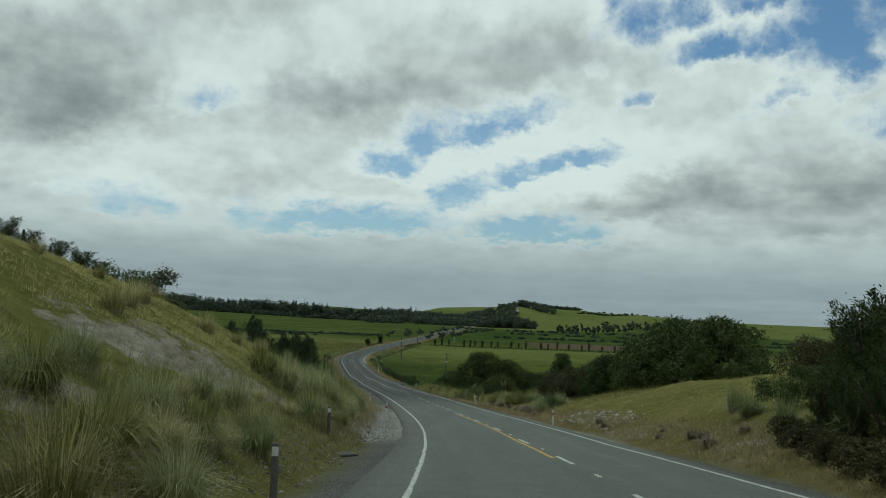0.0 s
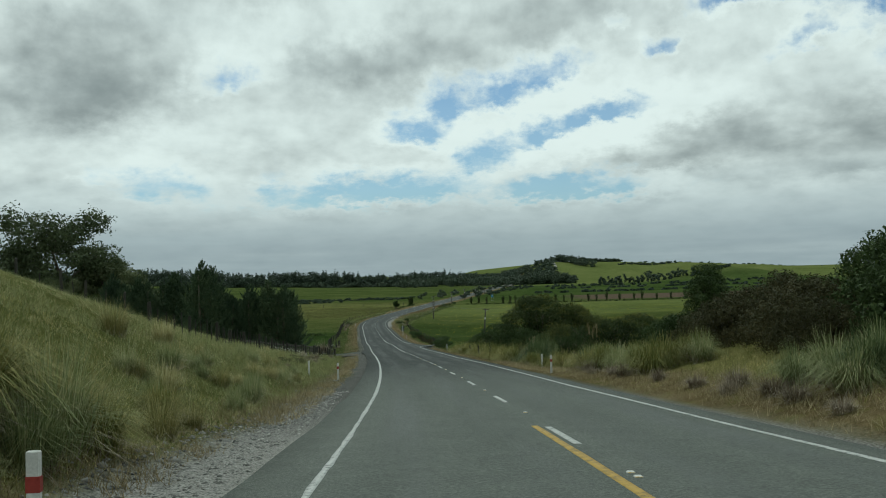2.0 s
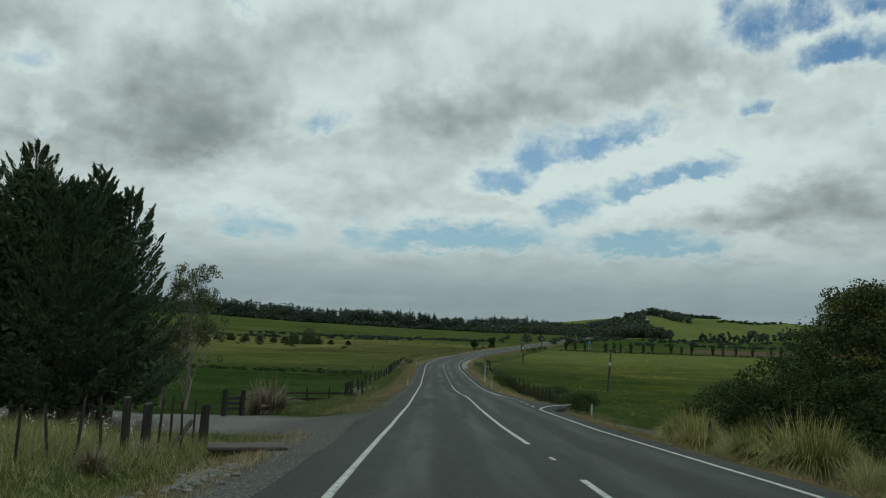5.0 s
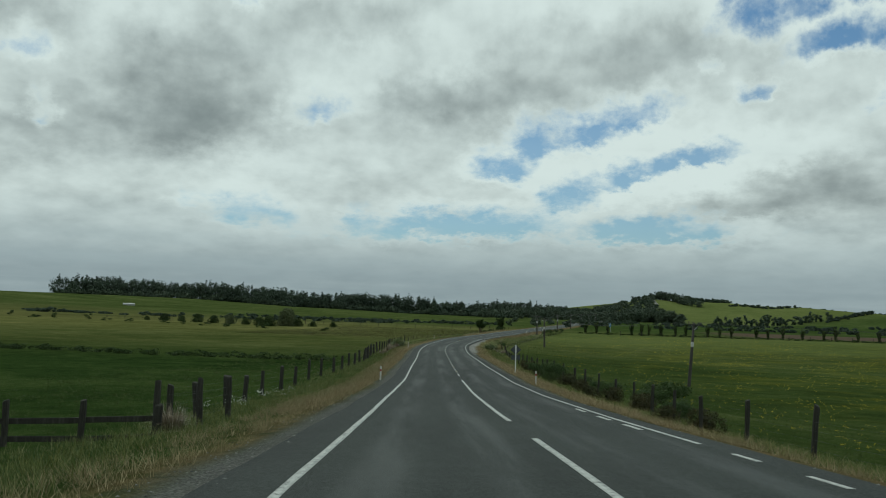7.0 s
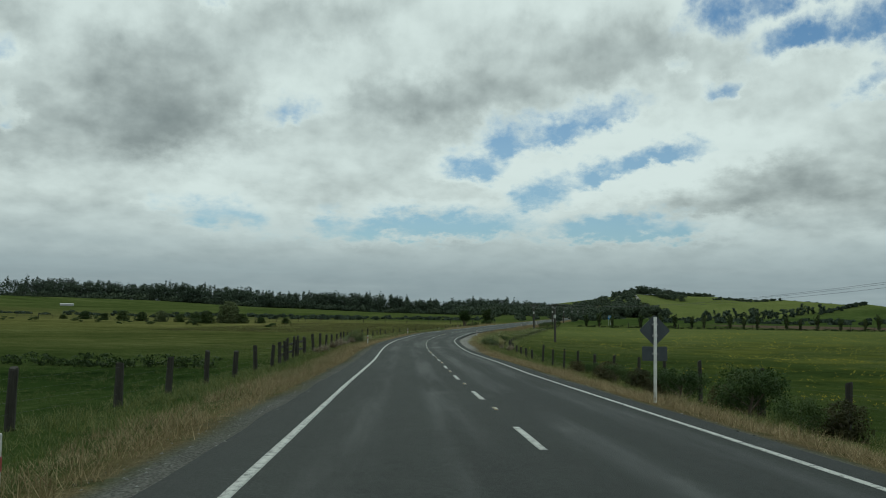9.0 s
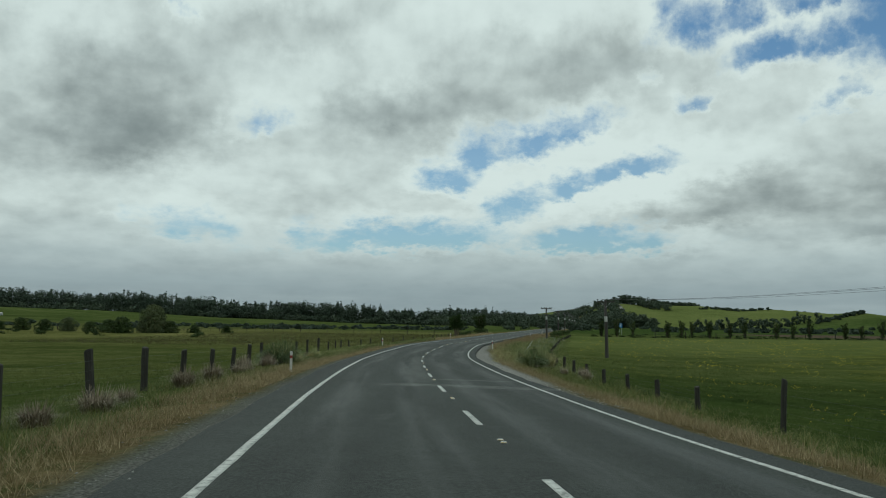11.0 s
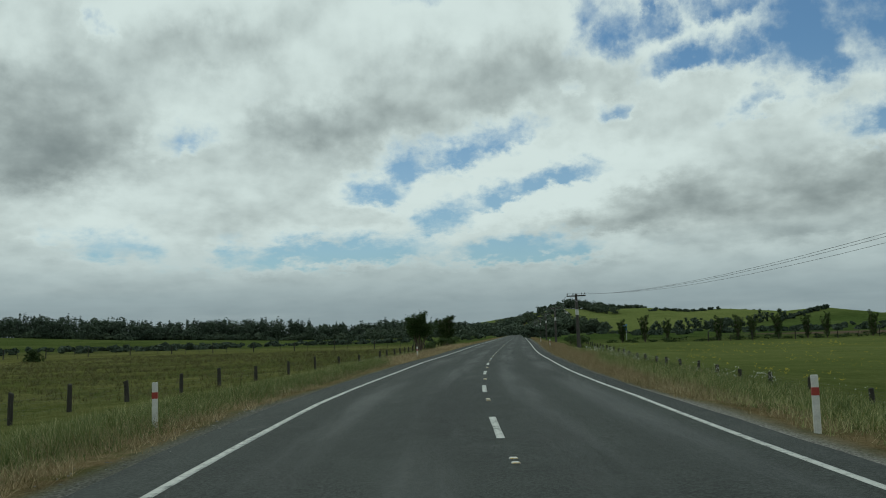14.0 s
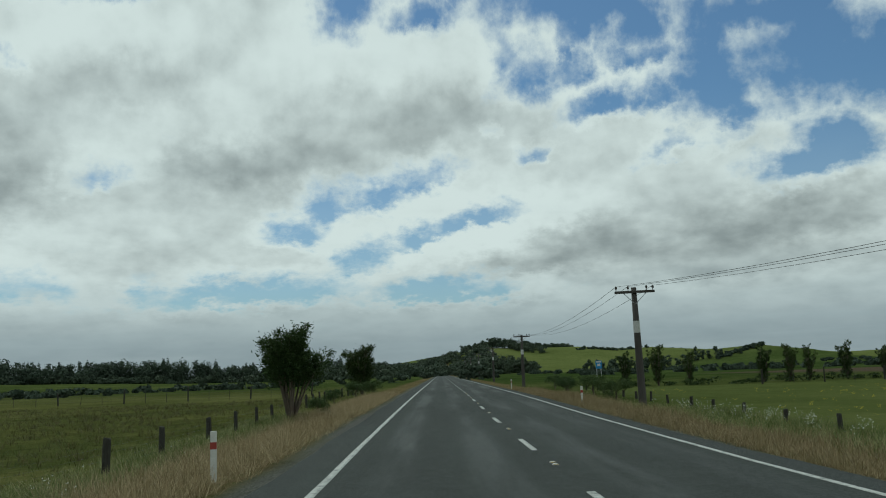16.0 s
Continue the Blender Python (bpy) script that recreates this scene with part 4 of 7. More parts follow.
# ---- plants ----
def cards(centres, size, rng, out=None, lean=0.5, slim=0.5):
    """Small pointed leaf blades (one face each) at places; out: ways they tend to face along."""
    c = np.asarray(centres, float)
    n = len(c)
    d = rng.normal(size=(n, 3))
    if out is not None:
        d = d * (1 - lean) + out * lean * 1.6
    d /= np.linalg.norm(d, axis=1, keepdims=True) + 1e-9
    e = np.cross(d, rng.normal(size=(n, 3)))
    e /= np.linalg.norm(e, axis=1, keepdims=True) + 1e-9
    L = (size * rng.uniform(0.6, 1.4, n))[:, None]
    m = c - d * L * 0.4
    V = np.stack([m + e * L * slim * 0.5, c + d * L * 0.5, m - e * L * slim * 0.5], 1).reshape(-1, 3)
    return V, np.arange(3 * n).reshape(n, 3)


def shingle(centres, normals, size, rng, rough=0.55, slim=0.6):
    """Leaf faces that lie roughly along a clump's surface, so that clumps shade as rounded masses."""
    c = np.asarray(centres, float)
    n = len(c)
    N = np.asarray(normals, float) + rng.normal(size=(n, 3)) * rough
    N /= np.linalg.norm(N, axis=1, keepdims=True) + 1e-9
    d = np.cross(N, rng.normal(size=(n, 3)))
    d /= np.linalg.norm(d, axis=1, keepdims=True) + 1e-9
    e = np.cross(N, d)
    L = (size * rng.uniform(0.6, 1.4, n))[:, None]
    m = c - d * L * 0.4
    V = np.stack([m + e * L * slim * 0.5, m - e * L * slim * 0.5, c + d * L * 0.5], 1).reshape(-1, 3)
    return V, np.arange(3 * n).reshape(n, 3)


def stack(parts):
    V, F, k = [], [], 0
    for v, f in parts:
        V.append(v), F.append(f + k)
        k += len(v)
    return np.concatenate(V), np.concatenate(F)


def blades(n, height, spread, rng, width=0.02, droop=0.5, base=0.25, lean=0.0, segs=2):
    """Arching grass blades from a clump's foot."""
    th = rng.uniform(0, 2 * np.pi, n)
    r0 = base * np.sqrt(rng.uniform(0, 1, n))
    h = height * rng.uniform(0.55, 1.1, n)
    out = spread * rng.uniform(0.15, 1.0, n)
    root = np.stack([r0 * np.cos(th), r0 * np.sin(th), np.zeros(n)], -1)
    th = th + rng.normal(0, 0.5, n)
    way = np.stack([np.cos(th), np.sin(th), np.zeros(n)], -1)
    sidev = np.stack([-np.sin(th), np.cos(th), np.zeros(n)], -1)
    V = []
    for k in range(segs + 1):
        q = k / segs
        z = h * (q - droop * (out / spread) * q ** 3 * 0.9)
        p = root + way * (out * q ** 1.7)[:, None] + np.stack([0 * z + lean * h * q, 0 * z, z], -1)
        w = width * (1 - q) ** 0.7 * (0.6 + 0.4 * (k > 0)) + 0.0015
        V.append(np.stack([p - sidev * w, p + sidev * w], 1))
    V = np.stack(V, 1).reshape(n, -1, 3)
    m = 2 * (segs + 1)
    base_i = np.arange(n)[:, None] * m
    F = np.concatenate([base_i + np.array([2 * k, 2 * k + 1, 2 * k + 3, 2 * k + 2]) for k in range(segs)])
    return V.reshape(-1, 3), F


def scatter_blades(xs, ys, height, rng, mat, name, width=0.012, droop=0.4, spread=0.12):
    """Single grass blades over the ground: verts and quads."""
    n = len(xs)
    z = ground_z(xs, ys) - 0.02
    th = rng.uniform(0, 2 * np.pi, n)
    h = np.asarray(height) * rng.uniform(0.5, 1.15, n)
    way = np.stack([np.cos(th), np.sin(th), 0 * th], -1)
    side = np.stack([-np.sin(th), np.cos(th), 0 * th], -1)
    p0 = np.stack([xs, ys, z], -1)
    bend = spread * rng.uniform(0.3, 1.6, n)
    p1 = p0 + way * (bend * h * 0.45)[:, None] + np.stack([0 * h, 0 * h, h * 0.6], -1)
    p2 = p0 + way * (bend * h * 1.6)[:, None] + np.stack([0 * h, 0 * h, h * np.clip(1.05 - 0.35 * bend, 0.4, 1)], -1)
    w = width * (0.7 + 0.6 * rng.uniform(size=n))[:, None]
    V = np.stack([p0 - side * w, p0 + side * w, p1 + side * w * 0.7, p1 - side * w * 0.7, p2 + side * w * 0.12, p2 - side * w * 0.12], 1).reshape(-1, 3)
    if width > 0.0045:  # short blades: one pointed face each
        V = np.stack([p0 - side * w, p0 + side * w, p2], 1).reshape(-1, 3)
        return mesh_of(name, V, np.arange(3 * n).reshape(n, 3), mat)
    b = np.arange(n)[:, None] * 6
    F = np.concatenate([b + np.array([0, 1, 2, 3]), b + np.array([3, 2, 4, 5])])
    return mesh_of(name, V, F, mat)


def limb_tree(rng, height, trunk_r, fork=0.3, reach=0.5, n_limbs=7, rise=0.7, sub=3, lean=(0, 0)):
    """A trunk with limbs: tubes, and the limb tips."""
    tubes, tips = [], []
    top = Vector((lean[0], lean[1], height * 0.8))
    trunk = [Vector((0, 0, 0)) + top * q + Vector((rng.normal(0, 0.03), rng.normal(0, 0.03), 0)) * height * (q > 0) for q in (0, 0.25, 0.5, 0.75, 1.0)]
    tubes.append(tube(trunk, [trunk_r * k for k in (1.25, 0.95, 0.75, 0.5, 0.2)], 8))
    for k in range(n_limbs):
        q = fork + (0.95 - fork) * (k + rng.uniform(0, 0.8)) / n_limbs
        a = trunk[0].lerp(top, q)
        th = k * 2.4 + rng.uniform(-0.4, 0.4)
        L = height * reach * (1.1 - 0.6 * q) * rng.uniform(0.75, 1.2)
        d = Vector((math.cos(th), math.sin(th), rise * rng.uniform(0.6, 1.3))).normalized()
        mid, end = a + d * L * 0.5 + Vector((0, 0, 0.05 * L)), a + d * L + Vector((0, 0, 0.12 * L))
        r = trunk_r * 0.45 * (1.1 - q)
        tubes.append(tube([a, mid, end], [r, r * 0.65, r * 0.2], 5))
        tips.append(end)
        for j in range(sub):
            p = a.lerp(end, rng.uniform(0.35, 0.9))
            e = Vector((math.cos(th + rng.normal(0, 0.9)), math.sin(th + rng.normal(0, 0.9)), rng.uniform(0.1, 1.2))).normalized()
            t = p + e * L * rng.uniform(0.3, 0.6)
            tubes.append(tube([p, t], [r * 0.4, r * 0.1], 4))
            tips.append(t)
    tips.append(top)
    return tubes, np.array([tuple(t) for t in tips])


def clump_crown(rng, tips, radius, per, leaf, flat=0.75, slim=0.55, min_z=0.0):
    """Leaf clumps round limb tips: uneven, with gaps between them."""
    got = []
    for t in tips:
        r = radius * rng.uniform(0.55, 1.25)
        n = int(per * (r / radius) ** 2)
        d = rng.normal(size=(n, 3))
        d /= np.linalg.norm(d, axis=1, keepdims=True)
        lump = 1 + 0.28 * np.sin(d[:, 0] * 5 + t[0]) * np.sin(d[:, 1] * 5 + t[1]) + 0.2 * np.sin(d[:, 2] * 7 + t[2] * 3)
        rad = r * lump * rng.uniform(0.35, 1.0, n) ** 0.5
        p = t + d * rad[:, None] * np.array([1, 1, flat])
        keep = p[:, 2] > min_z
        got.append(shingle(p[keep], d[keep] + np.array([0, 0, 0.25]), leaf, rng, 0.6, slim + 0.1))
    return stack(got)


def tree_meshes(name, seed, height, trunk_r, radius, per, leaf, mat, bark="bark", **kw):
    rng = np.random.default_rng(seed)
    min_z = kw.pop("min_z", 0.05)
    flat = kw.pop("flat", 0.75)
    slim = kw.pop("slim", 0.55)
    tubes, tips = limb_tree(rng, height, trunk_r, **kw)
    tips = tips[tips[:, 2] < height]
    V, F = clump_crown(rng, tips, radius, per, leaf, flat, slim, min_z)
    return join_tubes("trunk", tubes, M[bark]), mesh_of("crown", V, F, M[mat])


def plant_tree(name, label, meshes, at, turn=0.0, scale=1.0, group="", category="tree", sz=None):
    ob = thing(name, label, category, at, group)
    ob.matrix_basis = pose(*at, 0, 0, turn) @ Matrix.Diagonal((scale, scale, sz or scale, 1))
    part("trunk", meshes[0], ob)
    part("crown", meshes[1], ob)
    if len(meshes) > 2 and meshes[2]:
        part("new_leaves", meshes[2], ob, "yellow-green leaves on the clump tops")
    return ob


def stem_tree(seed, height, width, stems, mat, leaf=0.1, per=170, bare=0.3, tuft_r=0.20, loose=0.15):
    """Several stems that fan out from one foot and carry feathery upswept tufts."""
    rng = np.random.default_rng(seed)
    tubes, C, O = [], [], []
    for k in range(stems):
        th = 2.4 * k + rng.uniform(-0.3, 0.3)
        lean = (0.15 + 0.85 * ((k * 0.618) % 1.0)) * width * 0.40
        end = Vector((math.cos(th) * lean, math.sin(th) * lean, height * (0.94 - 0.30 * (lean / (0.40 * width)) ** 2) * rng.uniform(0.94, 1.02)))
        mid = Vector((end.x * 0.48, end.y * 0.48, height * 0.36))
        tubes.append(tube([(0, 0, -0.2), mid, end], [0.055, 0.035, 0.008], 6))
        for j in range(9):
            q = bare + (1 - bare) * (j + rng.uniform()) / 9
            a = mid.lerp(end, (q - 0.36) / 0.64) if q > 0.36 else Vector((0, 0, 0)).lerp(mid, q / 0.36)
            w = np.array([math.cos(th + j * 2.4), math.sin(th + j * 2.4), 0.9])
            w /= np.linalg.norm(w)
            L = width * tuft_r * rng.uniform(0.7, 1.25) * (1.15 - 0.5 * q)
            tubes.append(tube([a, tuple(np.array(a) + w * L * 0.8)], [0.012, 0.004], 4))
            f = rng.uniform(0.2, 1.05, per // 2)
            C.append(np.array(a) + w * (L * f)[:, None] + rng.normal(0, loose, (per // 2, 3)) * (1.2 - f)[:, None] * (width / 3.0))
            O.append(np.repeat(w[None], per // 2, 0) + rng.normal(0, 0.35, (per // 2, 3)))
    return join_tubes("trunk", tubes, M["bark"]), mesh_of("crown", *cards(np.concatenate(C), leaf, rng, np.concatenate(O), 0.6, 0.3), M[mat])


def conifer_meshes(seed, height, width, leaders=1, sprays=92):
    """A dense dark cypress: feathery upswept sprays round one or more pointed leading shoots."""
    rng = np.random.default_rng(seed)
    C, O, tubes = [], [], []
    heads = [(0.0, 0.0, 1.0)] + [(rng.uniform(0.14, 0.3) * width * math.cos(2.4 * k + seed), rng.uniform(0.14, 0.3) * width * math.sin(2.4 * k + seed), rng.uniform(0.80, 0.94)) for k in range(leaders - 1)]
    for hx, hy, hk in heads:
        H = height * hk
        tubes.append(tube([(hx * 0.5, hy * 0.5, -0.2), (hx * 0.8, hy * 0.8, H * 0.45), (hx, hy, H * 0.97)], [0.26, 0.15, 0.02], 7))
        for k in range(sprays):
            q = (k + rng.uniform()) / sprays
            z = H * (0.10 + 0.88 * q)
            R = width * (0.035 + 0.465 * (1 - q) ** 0.85) * rng.uniform(0.62, 1.18) * min(1.0, 0.7 + q * 2.5)
            th = k * 2.39996 + rng.uniform(-0.4, 0.4)
            d = np.array([math.cos(th), math.sin(th), 0.0])
            side = np.array([-d[1], d[0], 0])
            up = 0.35 + 1.0 * q
            root = np.array([hx * (0.5 + 0.5 * q), hy * (0.5 + 0.5 * q), z])
            m = int(95 + 125 * R / (0.5 * width))
            f = rng.uniform(0.30, 1.0, m) ** 0.7
            # a tapering plume: wide at the middle, pointed and turned up at the end
            fan = 0.30 * np.sin(np.clip(f, 0, 1) * 2.9) + 0.03
            rise = R * up * (f ** 1.9) * 0.9 - 0.16 * R * np.sin(f * 3)
            P = root + d * (R * f)[:, None] + side * (rng.normal(0, 1, m) * fan * min(R, 1.9) * 0.45)[:, None]
            P[:, 2] += rise + rng.normal(0, 0.5, m) * fan * 0.5
            w = d * 0.8 + np.array([0, 0, up + 0.25])
            C.append(P), O.append(np.repeat(w[None], m, 0) + (side * rng.normal(0, 0.5, (m, 1))) + rng.normal(0, 0.2, (m, 3)))
            if q < 0.07:
                e = root + d * R * 0.75 + np.array([0, 0, R * 0.1])
                tubes.append(tube([tuple(root - np.array([0, 0, 0.3])), tuple((root + e) / 2), tuple(e)], [0.05, 0.035, 0.01], 4))
        m = 70
        f = rng.uniform(0, 1, m)
        C.append(np.stack([hx + rng.normal(0, 0.13, m) * (1.1 - f), hy + rng.normal(0, 0.13, m) * (1.1 - f), H * (0.90 + 0.12 * f)], -1))
        O.append(np.repeat(np.array([[0, 0, 1.0]]), m, 0) + rng.normal(0, 0.25, (m, 3)))
    C, O = np.concatenate(C), np.concatenate(O)
    O /= np.linalg.norm(O, axis=1, keepdims=True)
    fine = cards(C, 0.17, rng, O, 0.75, 0.26)
    # the dim inner foliage
    n = 7000
    q = rng.uniform(0.08, 0.9, n)
    r = width * 0.37 * (1 - q) ** 0.65 * np.sqrt(rng.uniform(0, 1, n))
    th = rng.uniform(0, 6.283, n)
    core = cards(np.stack([r * np.cos(th), r * np.sin(th), height * q], -1), 0.26, rng, None, 0, 0.5)
    return join_tubes("trunk", tubes, M["bark"]), mesh_of("crown", *stack([fine, core]), M["conifer"])


def dome_meshes(seed, height, width, clumps, per, leaf, mat, top_share=0.0, trunk_r=0.25, clump_r=0.75):
    """A tree or bush whose leaf clumps make an uneven dome down to the ground."""
    rng = np.random.default_rng(seed)
    C, O, NC, NO, tubes = [], [], [], [], []
    ph = rng.uniform(0, 6.28, 6)
    for k in range(clumps):
        q = (k + 0.5) / clumps
        th = k * 2.39996 + rng.uniform(-0.3, 0.3)
        cz = 1 - q * 1.02
        ring = math.sqrt(max(0.02, 1 - cz * cz)) if cz > 0 else 1.0
        lump = 1 + 0.18 * math.sin(2 * th + ph[0]) * math.sin(3 * cz + ph[1]) + 0.15 * math.sin(5 * th + ph[2]) + rng.normal(0, 0.07)
        r = width * 0.5 * ring ** 1.05 * lump
        c = np.array([r * math.cos(th), r * math.sin(th), max(0.25, height * (0.04 + 0.92 * max(cz, 0) ** 0.85) * (0.9 + 0.1 * lump) - clump_r * 0.35)])
        cr = clump_r * rng.uniform(0.7, 1.3)
        n = int(per * (cr / clump_r) ** 2)
        d = rng.normal(size=(n, 3))
        d /= np.linalg.norm(d, axis=1, keepdims=True)
        out = c / (np.linalg.norm(c) + 1e-6)
        d = d + out * 0.35
        d /= np.linalg.norm(d, axis=1, keepdims=True)
        p = c + d * (cr * rng.uniform(0.3, 1.0, n) ** 0.45 * (1 + 0.25 * np.sin(7 * d[:, 0] + k) * np.sin(6 * d[:, 1] + 2 * k)))[:, None] * np.array([1, 1, 0.72])
        ok = p[:, 2] > -0.15
        # a share of the up-facing leaves goes to the lighter yellow-green mesh
        tint_mask = ok & (d[:, 2] > 0.45) & (rng.uniform(size=n) < top_share * (0.3 + 1.4 * (k % 3 == 0)))
        ok &= ~tint_mask
        C.append(p[ok]), O.append(d[ok]), NC.append(p[tint_mask] + d[tint_mask] * 0.04), NO.append(d[tint_mask])
        if k % 2 == 0:
            mid = (c * 0.5 + np.array([0, 0, 0.12 * height]))
            tubes.append(tube([(0, 0, 0.15 * height), tuple(mid), tuple(c)], [trunk_r * 0.4, trunk_r * 0.22, trunk_r * 0.06], 4))
    tubes.append(tube([(0, 0, -0.3), (0.05, 0, 0.2 * height), (0, 0.05, 0.55 * height)], [trunk_r * 1.2, trunk_r, trunk_r * 0.4], 8))
    # dim inner leaves
    n = clumps * per // 7
    d = rng.normal(size=(n, 3))
    d /= np.linalg.norm(d, axis=1, keepdims=True)
    P = d * (rng.uniform(0.2, 1, n) ** 0.5)[:, None] * np.array([width * 0.42, width * 0.42, height * 0.78])
    P[:, 2] = np.abs(P[:, 2])
    crown = stack([shingle(np.concatenate(C), np.concatenate(O), leaf, rng, 0.5, 0.65), shingle(P, d, leaf * 2.6, rng, 0.5, 0.7)])
    top_me = None
    if top_share:
        top_me = mesh_of("new_leaves", *shingle(np.concatenate(NC), np.concatenate(NO), leaf, rng, 0.5, 0.65), M["leaf_top"])
    return join_tubes("trunk", tubes, M["bark"]), mesh_of("crown", *crown, M[mat]), top_me


def tussock_meshes(seed, height, spread, n, mat, plumes=0, droop=0.6, width=0.012, base=0.3, segs=2):
    rng = np.random.default_rng(seed)
    leaves = mesh_of("leaves", *blades(n, height, spread, rng, width, droop, base, segs=segs), mat)
    dead = mesh_of("skirt", *blades(n // 5, height * 0.42, spread * 0.95, rng, width, 1.2, base * 1.1), M["toetoe_dead"])
    pl = []
    for k in range(plumes):
        th, r = rng.uniform(0, 6.28), rng.uniform(0.05, 0.45) * spread
        end = np.array([math.cos(th) * r, math.sin(th) * r, height * rng.uniform(1.15, 1.5)])
        f = rng.uniform(0.78, 1.0, 46)
        head = cards(end[None] * f[:, None] + rng.normal(0, 0.03, (46, 3)), 0.14, rng, np.repeat([[0, 0, 1.0]], 46, 0), 0.8, 0.2)
        f = rng.uniform(0.0, 0.97, 34)
        stalk = cards(end[None] * f[:, None], 0.30, rng, np.repeat(end[None], 34, 0), 0.98, 0.03)
        pl.append(mesh_of("plume", *stack([head, stalk]), M["blade_dry"]))
    return leaves, dead, pl


def plant_tussock(name, label, ms, at, turn=0, k=1.0, group="", tall=None):
    ob = thing(name, label, "grass", at, group)
    ob.matrix_basis = pose(*at, 0, 0, turn) @ Matrix.Diagonal((k, k, tall or k, 1))
    part("leaves", ms[0], ob)
    part("skirt", ms[1], ob, "dead brown leaves at the foot")
    for me in ms[2]:
        part("plume", me, ob, "pale dry flower plume")
    return ob

# ---- conifers beside the farm yard ----
CON = [conifer_meshes(11, 10.0, 6.4, 3), conifer_meshes(12, 9.0, 6.0, 3), conifer_meshes(13, 8.4, 5.8, 3)]
for x, y, k, m, turn in ((-29.6, 110.5, 1.13, 0, 0), (-28.0, 112.6, 0.95, 1, 40), (-33.4, 112.5, 1.08, 1, 70), (-27.9, 116.5, 0.92, 2, 130), (-37.0, 111, 1.0, 2, 200), (-40.5, 113, 0.9, 1, 300),
                         (-22.8, 113.0, 1.02, 1, 20), (-21.2, 114.2, 1.03, 2, 250), (-25.0, 113.6, 0.98, 1, 170), (-23.4, 116.5, 1.0, 2, 60)):
    plant_tree("conifer", "dense dark green cypress tree with upswept ragged tips", CON[m], put_on(x, y), turn, k * 1.1, "cypress clump by the yard", sz=k * 0.97)

# ---- trees on the left rise ----
GUM = [tree_meshes("gum", 21, 8.6, 0.24, 1.15, 420, 0.21, "gum", fork=0.22, reach=0.52, n_limbs=13, rise=0.62, sub=4), tree_meshes("gum", 22, 7.5, 0.18, 1.0, 380, 0.20, "gum", fork=0.15, reach=0.5, n_limbs=11, rise=0.7, sub=4)]
for x, y, k, m in ((-54, 128, 1.85, 0), (-48.0, 130, 1.72, 1), (-59.5, 127, 1.35, 1), (-65, 130, 1.3, 1), (-44.5, 127, 1.1, 1), (-50, 121, 0.9, 1), (-40.5, 126, 0.95, 1), (-57, 122, 0.9, 1), (-70, 126, 1.2, 1)):
    plant_tree("gum_tree", "grey-green gum tree with an airy crown on the rise", GUM[m], put_on(x, y), 40 * k * 7, k, "trees on the rise")
WILD = [dome_meshes(25 + k, 5.0, 6.0, 46, 260, 0.17, "shrub") for k in range(2)]
for x, y, k, m in ((-44, 122, 0.9, 0), (-48.5, 124, 1.1, 1), (-53, 123, 1.0, 0), (-58, 124, 1.1, 1), (-40.5, 119.5, 0.75, 1), (-63, 123, 1.1, 0)):
    plant_tree("undergrowth_tree", "dark leafy undergrowth tree below the gums", WILD[m], put_on(x, y), 77 * k * 5, k, "trees on the rise")

# ---- big spreading tree and its neighbours, right of the road ----
BIG = [dome_meshes(31, 7.6, 8.6, 84, 560, 0.12, "broadleaf", 0.34, 0.35, 1.05), dome_meshes(32, 5.6, 8.0, 64, 500, 0.12, "broadleaf", 0.26, 0.3, 0.95), dome_meshes(33, 4.4, 5.6, 46, 460, 0.11, "shrub", 0.0, 0.2, 0.8)]
EMERGENT = tree_meshes("emergent", 34, 8.6, 0.2, 0.62, 420, 0.13, "broadleaf", fork=0.6, reach=0.19, n_limbs=9, rise=0.8, sub=3, flat=0.7)
for x, y, k, m in ((9.6, 127, 1.12, 0), (13.9, 128.5, 0.98, 0), (16, 131, 1.05, 1), (22.5, 129, 1.1, 1), (4.6, 125.2, 1.12, 2), (11.5, 120.5, 0.85, 1), (29, 132, 1.1, 1), (18.5, 122, 1.0, 1), (2.6, 127.5, 0.8, 2), (6.8, 122.0, 1.0, 2), (25, 122, 1.0, 2), (35, 130, 1.1, 1)):
    plant_tree("spreading_tree", "dark green spreading tree with dense clumps and yellow-green tops" if m < 2 else "dark green dense rounded bush reaching the ground", BIG[m], put_on(x, y), 33 * x, k, "trees beside the verge")
plant_tree("emergent_tree", "open-crowned tree rising above its dense neighbours", EMERGENT, put_on(8.4, 129.5), 40, 1.16, "trees beside the verge")

# ---- bush along the cutting ----
BUSH = [dome_meshes(35 + k, 2.8, 3.4, 40, 240, 0.115, "shrub", 0.0, 0.1, 0.55) for k in range(2)]
BROWN = dome_meshes(37, 2.4, 3.2, 34, 240, 0.095, "shrub_brown", 0.0, 0.1, 0.5)
for s, o, k in ((-15.5, 9.4, 0.85), (-18.5, 9.0, 0.9), (-13.0, 10.2, 0.8), (-21.5, 8.6, 0.85), (-17, 11.5, 1.0), (-9, 13, 0.8), (21, 16.5, 1.55), (25.5, 15.6, 1.75), (30, 15.0, 1.6), (27, 19.5, 1.6), (35.5, 13.2, 1.2), (40, 14.5, 1.2), (48, 14.5, 1.0),
                (53, 13.5, 0.8), (57, 12.5, 0.9), (64, 14, 0.9), (92, 15, 0.7), (98, 15, 0.9)):
    plant_tree("bush", "dark green dense roadside bush on the bank", BUSH[int(abs(s)) % 2], beside(s, o), 50 * s, k, "bushes on the bank", "bush")
BROWN_LOW = dome_meshes(38, 2.4, 3.2, 26, 90, 0.16, "shrub_brown", 0.0, 0.1, 0.5)
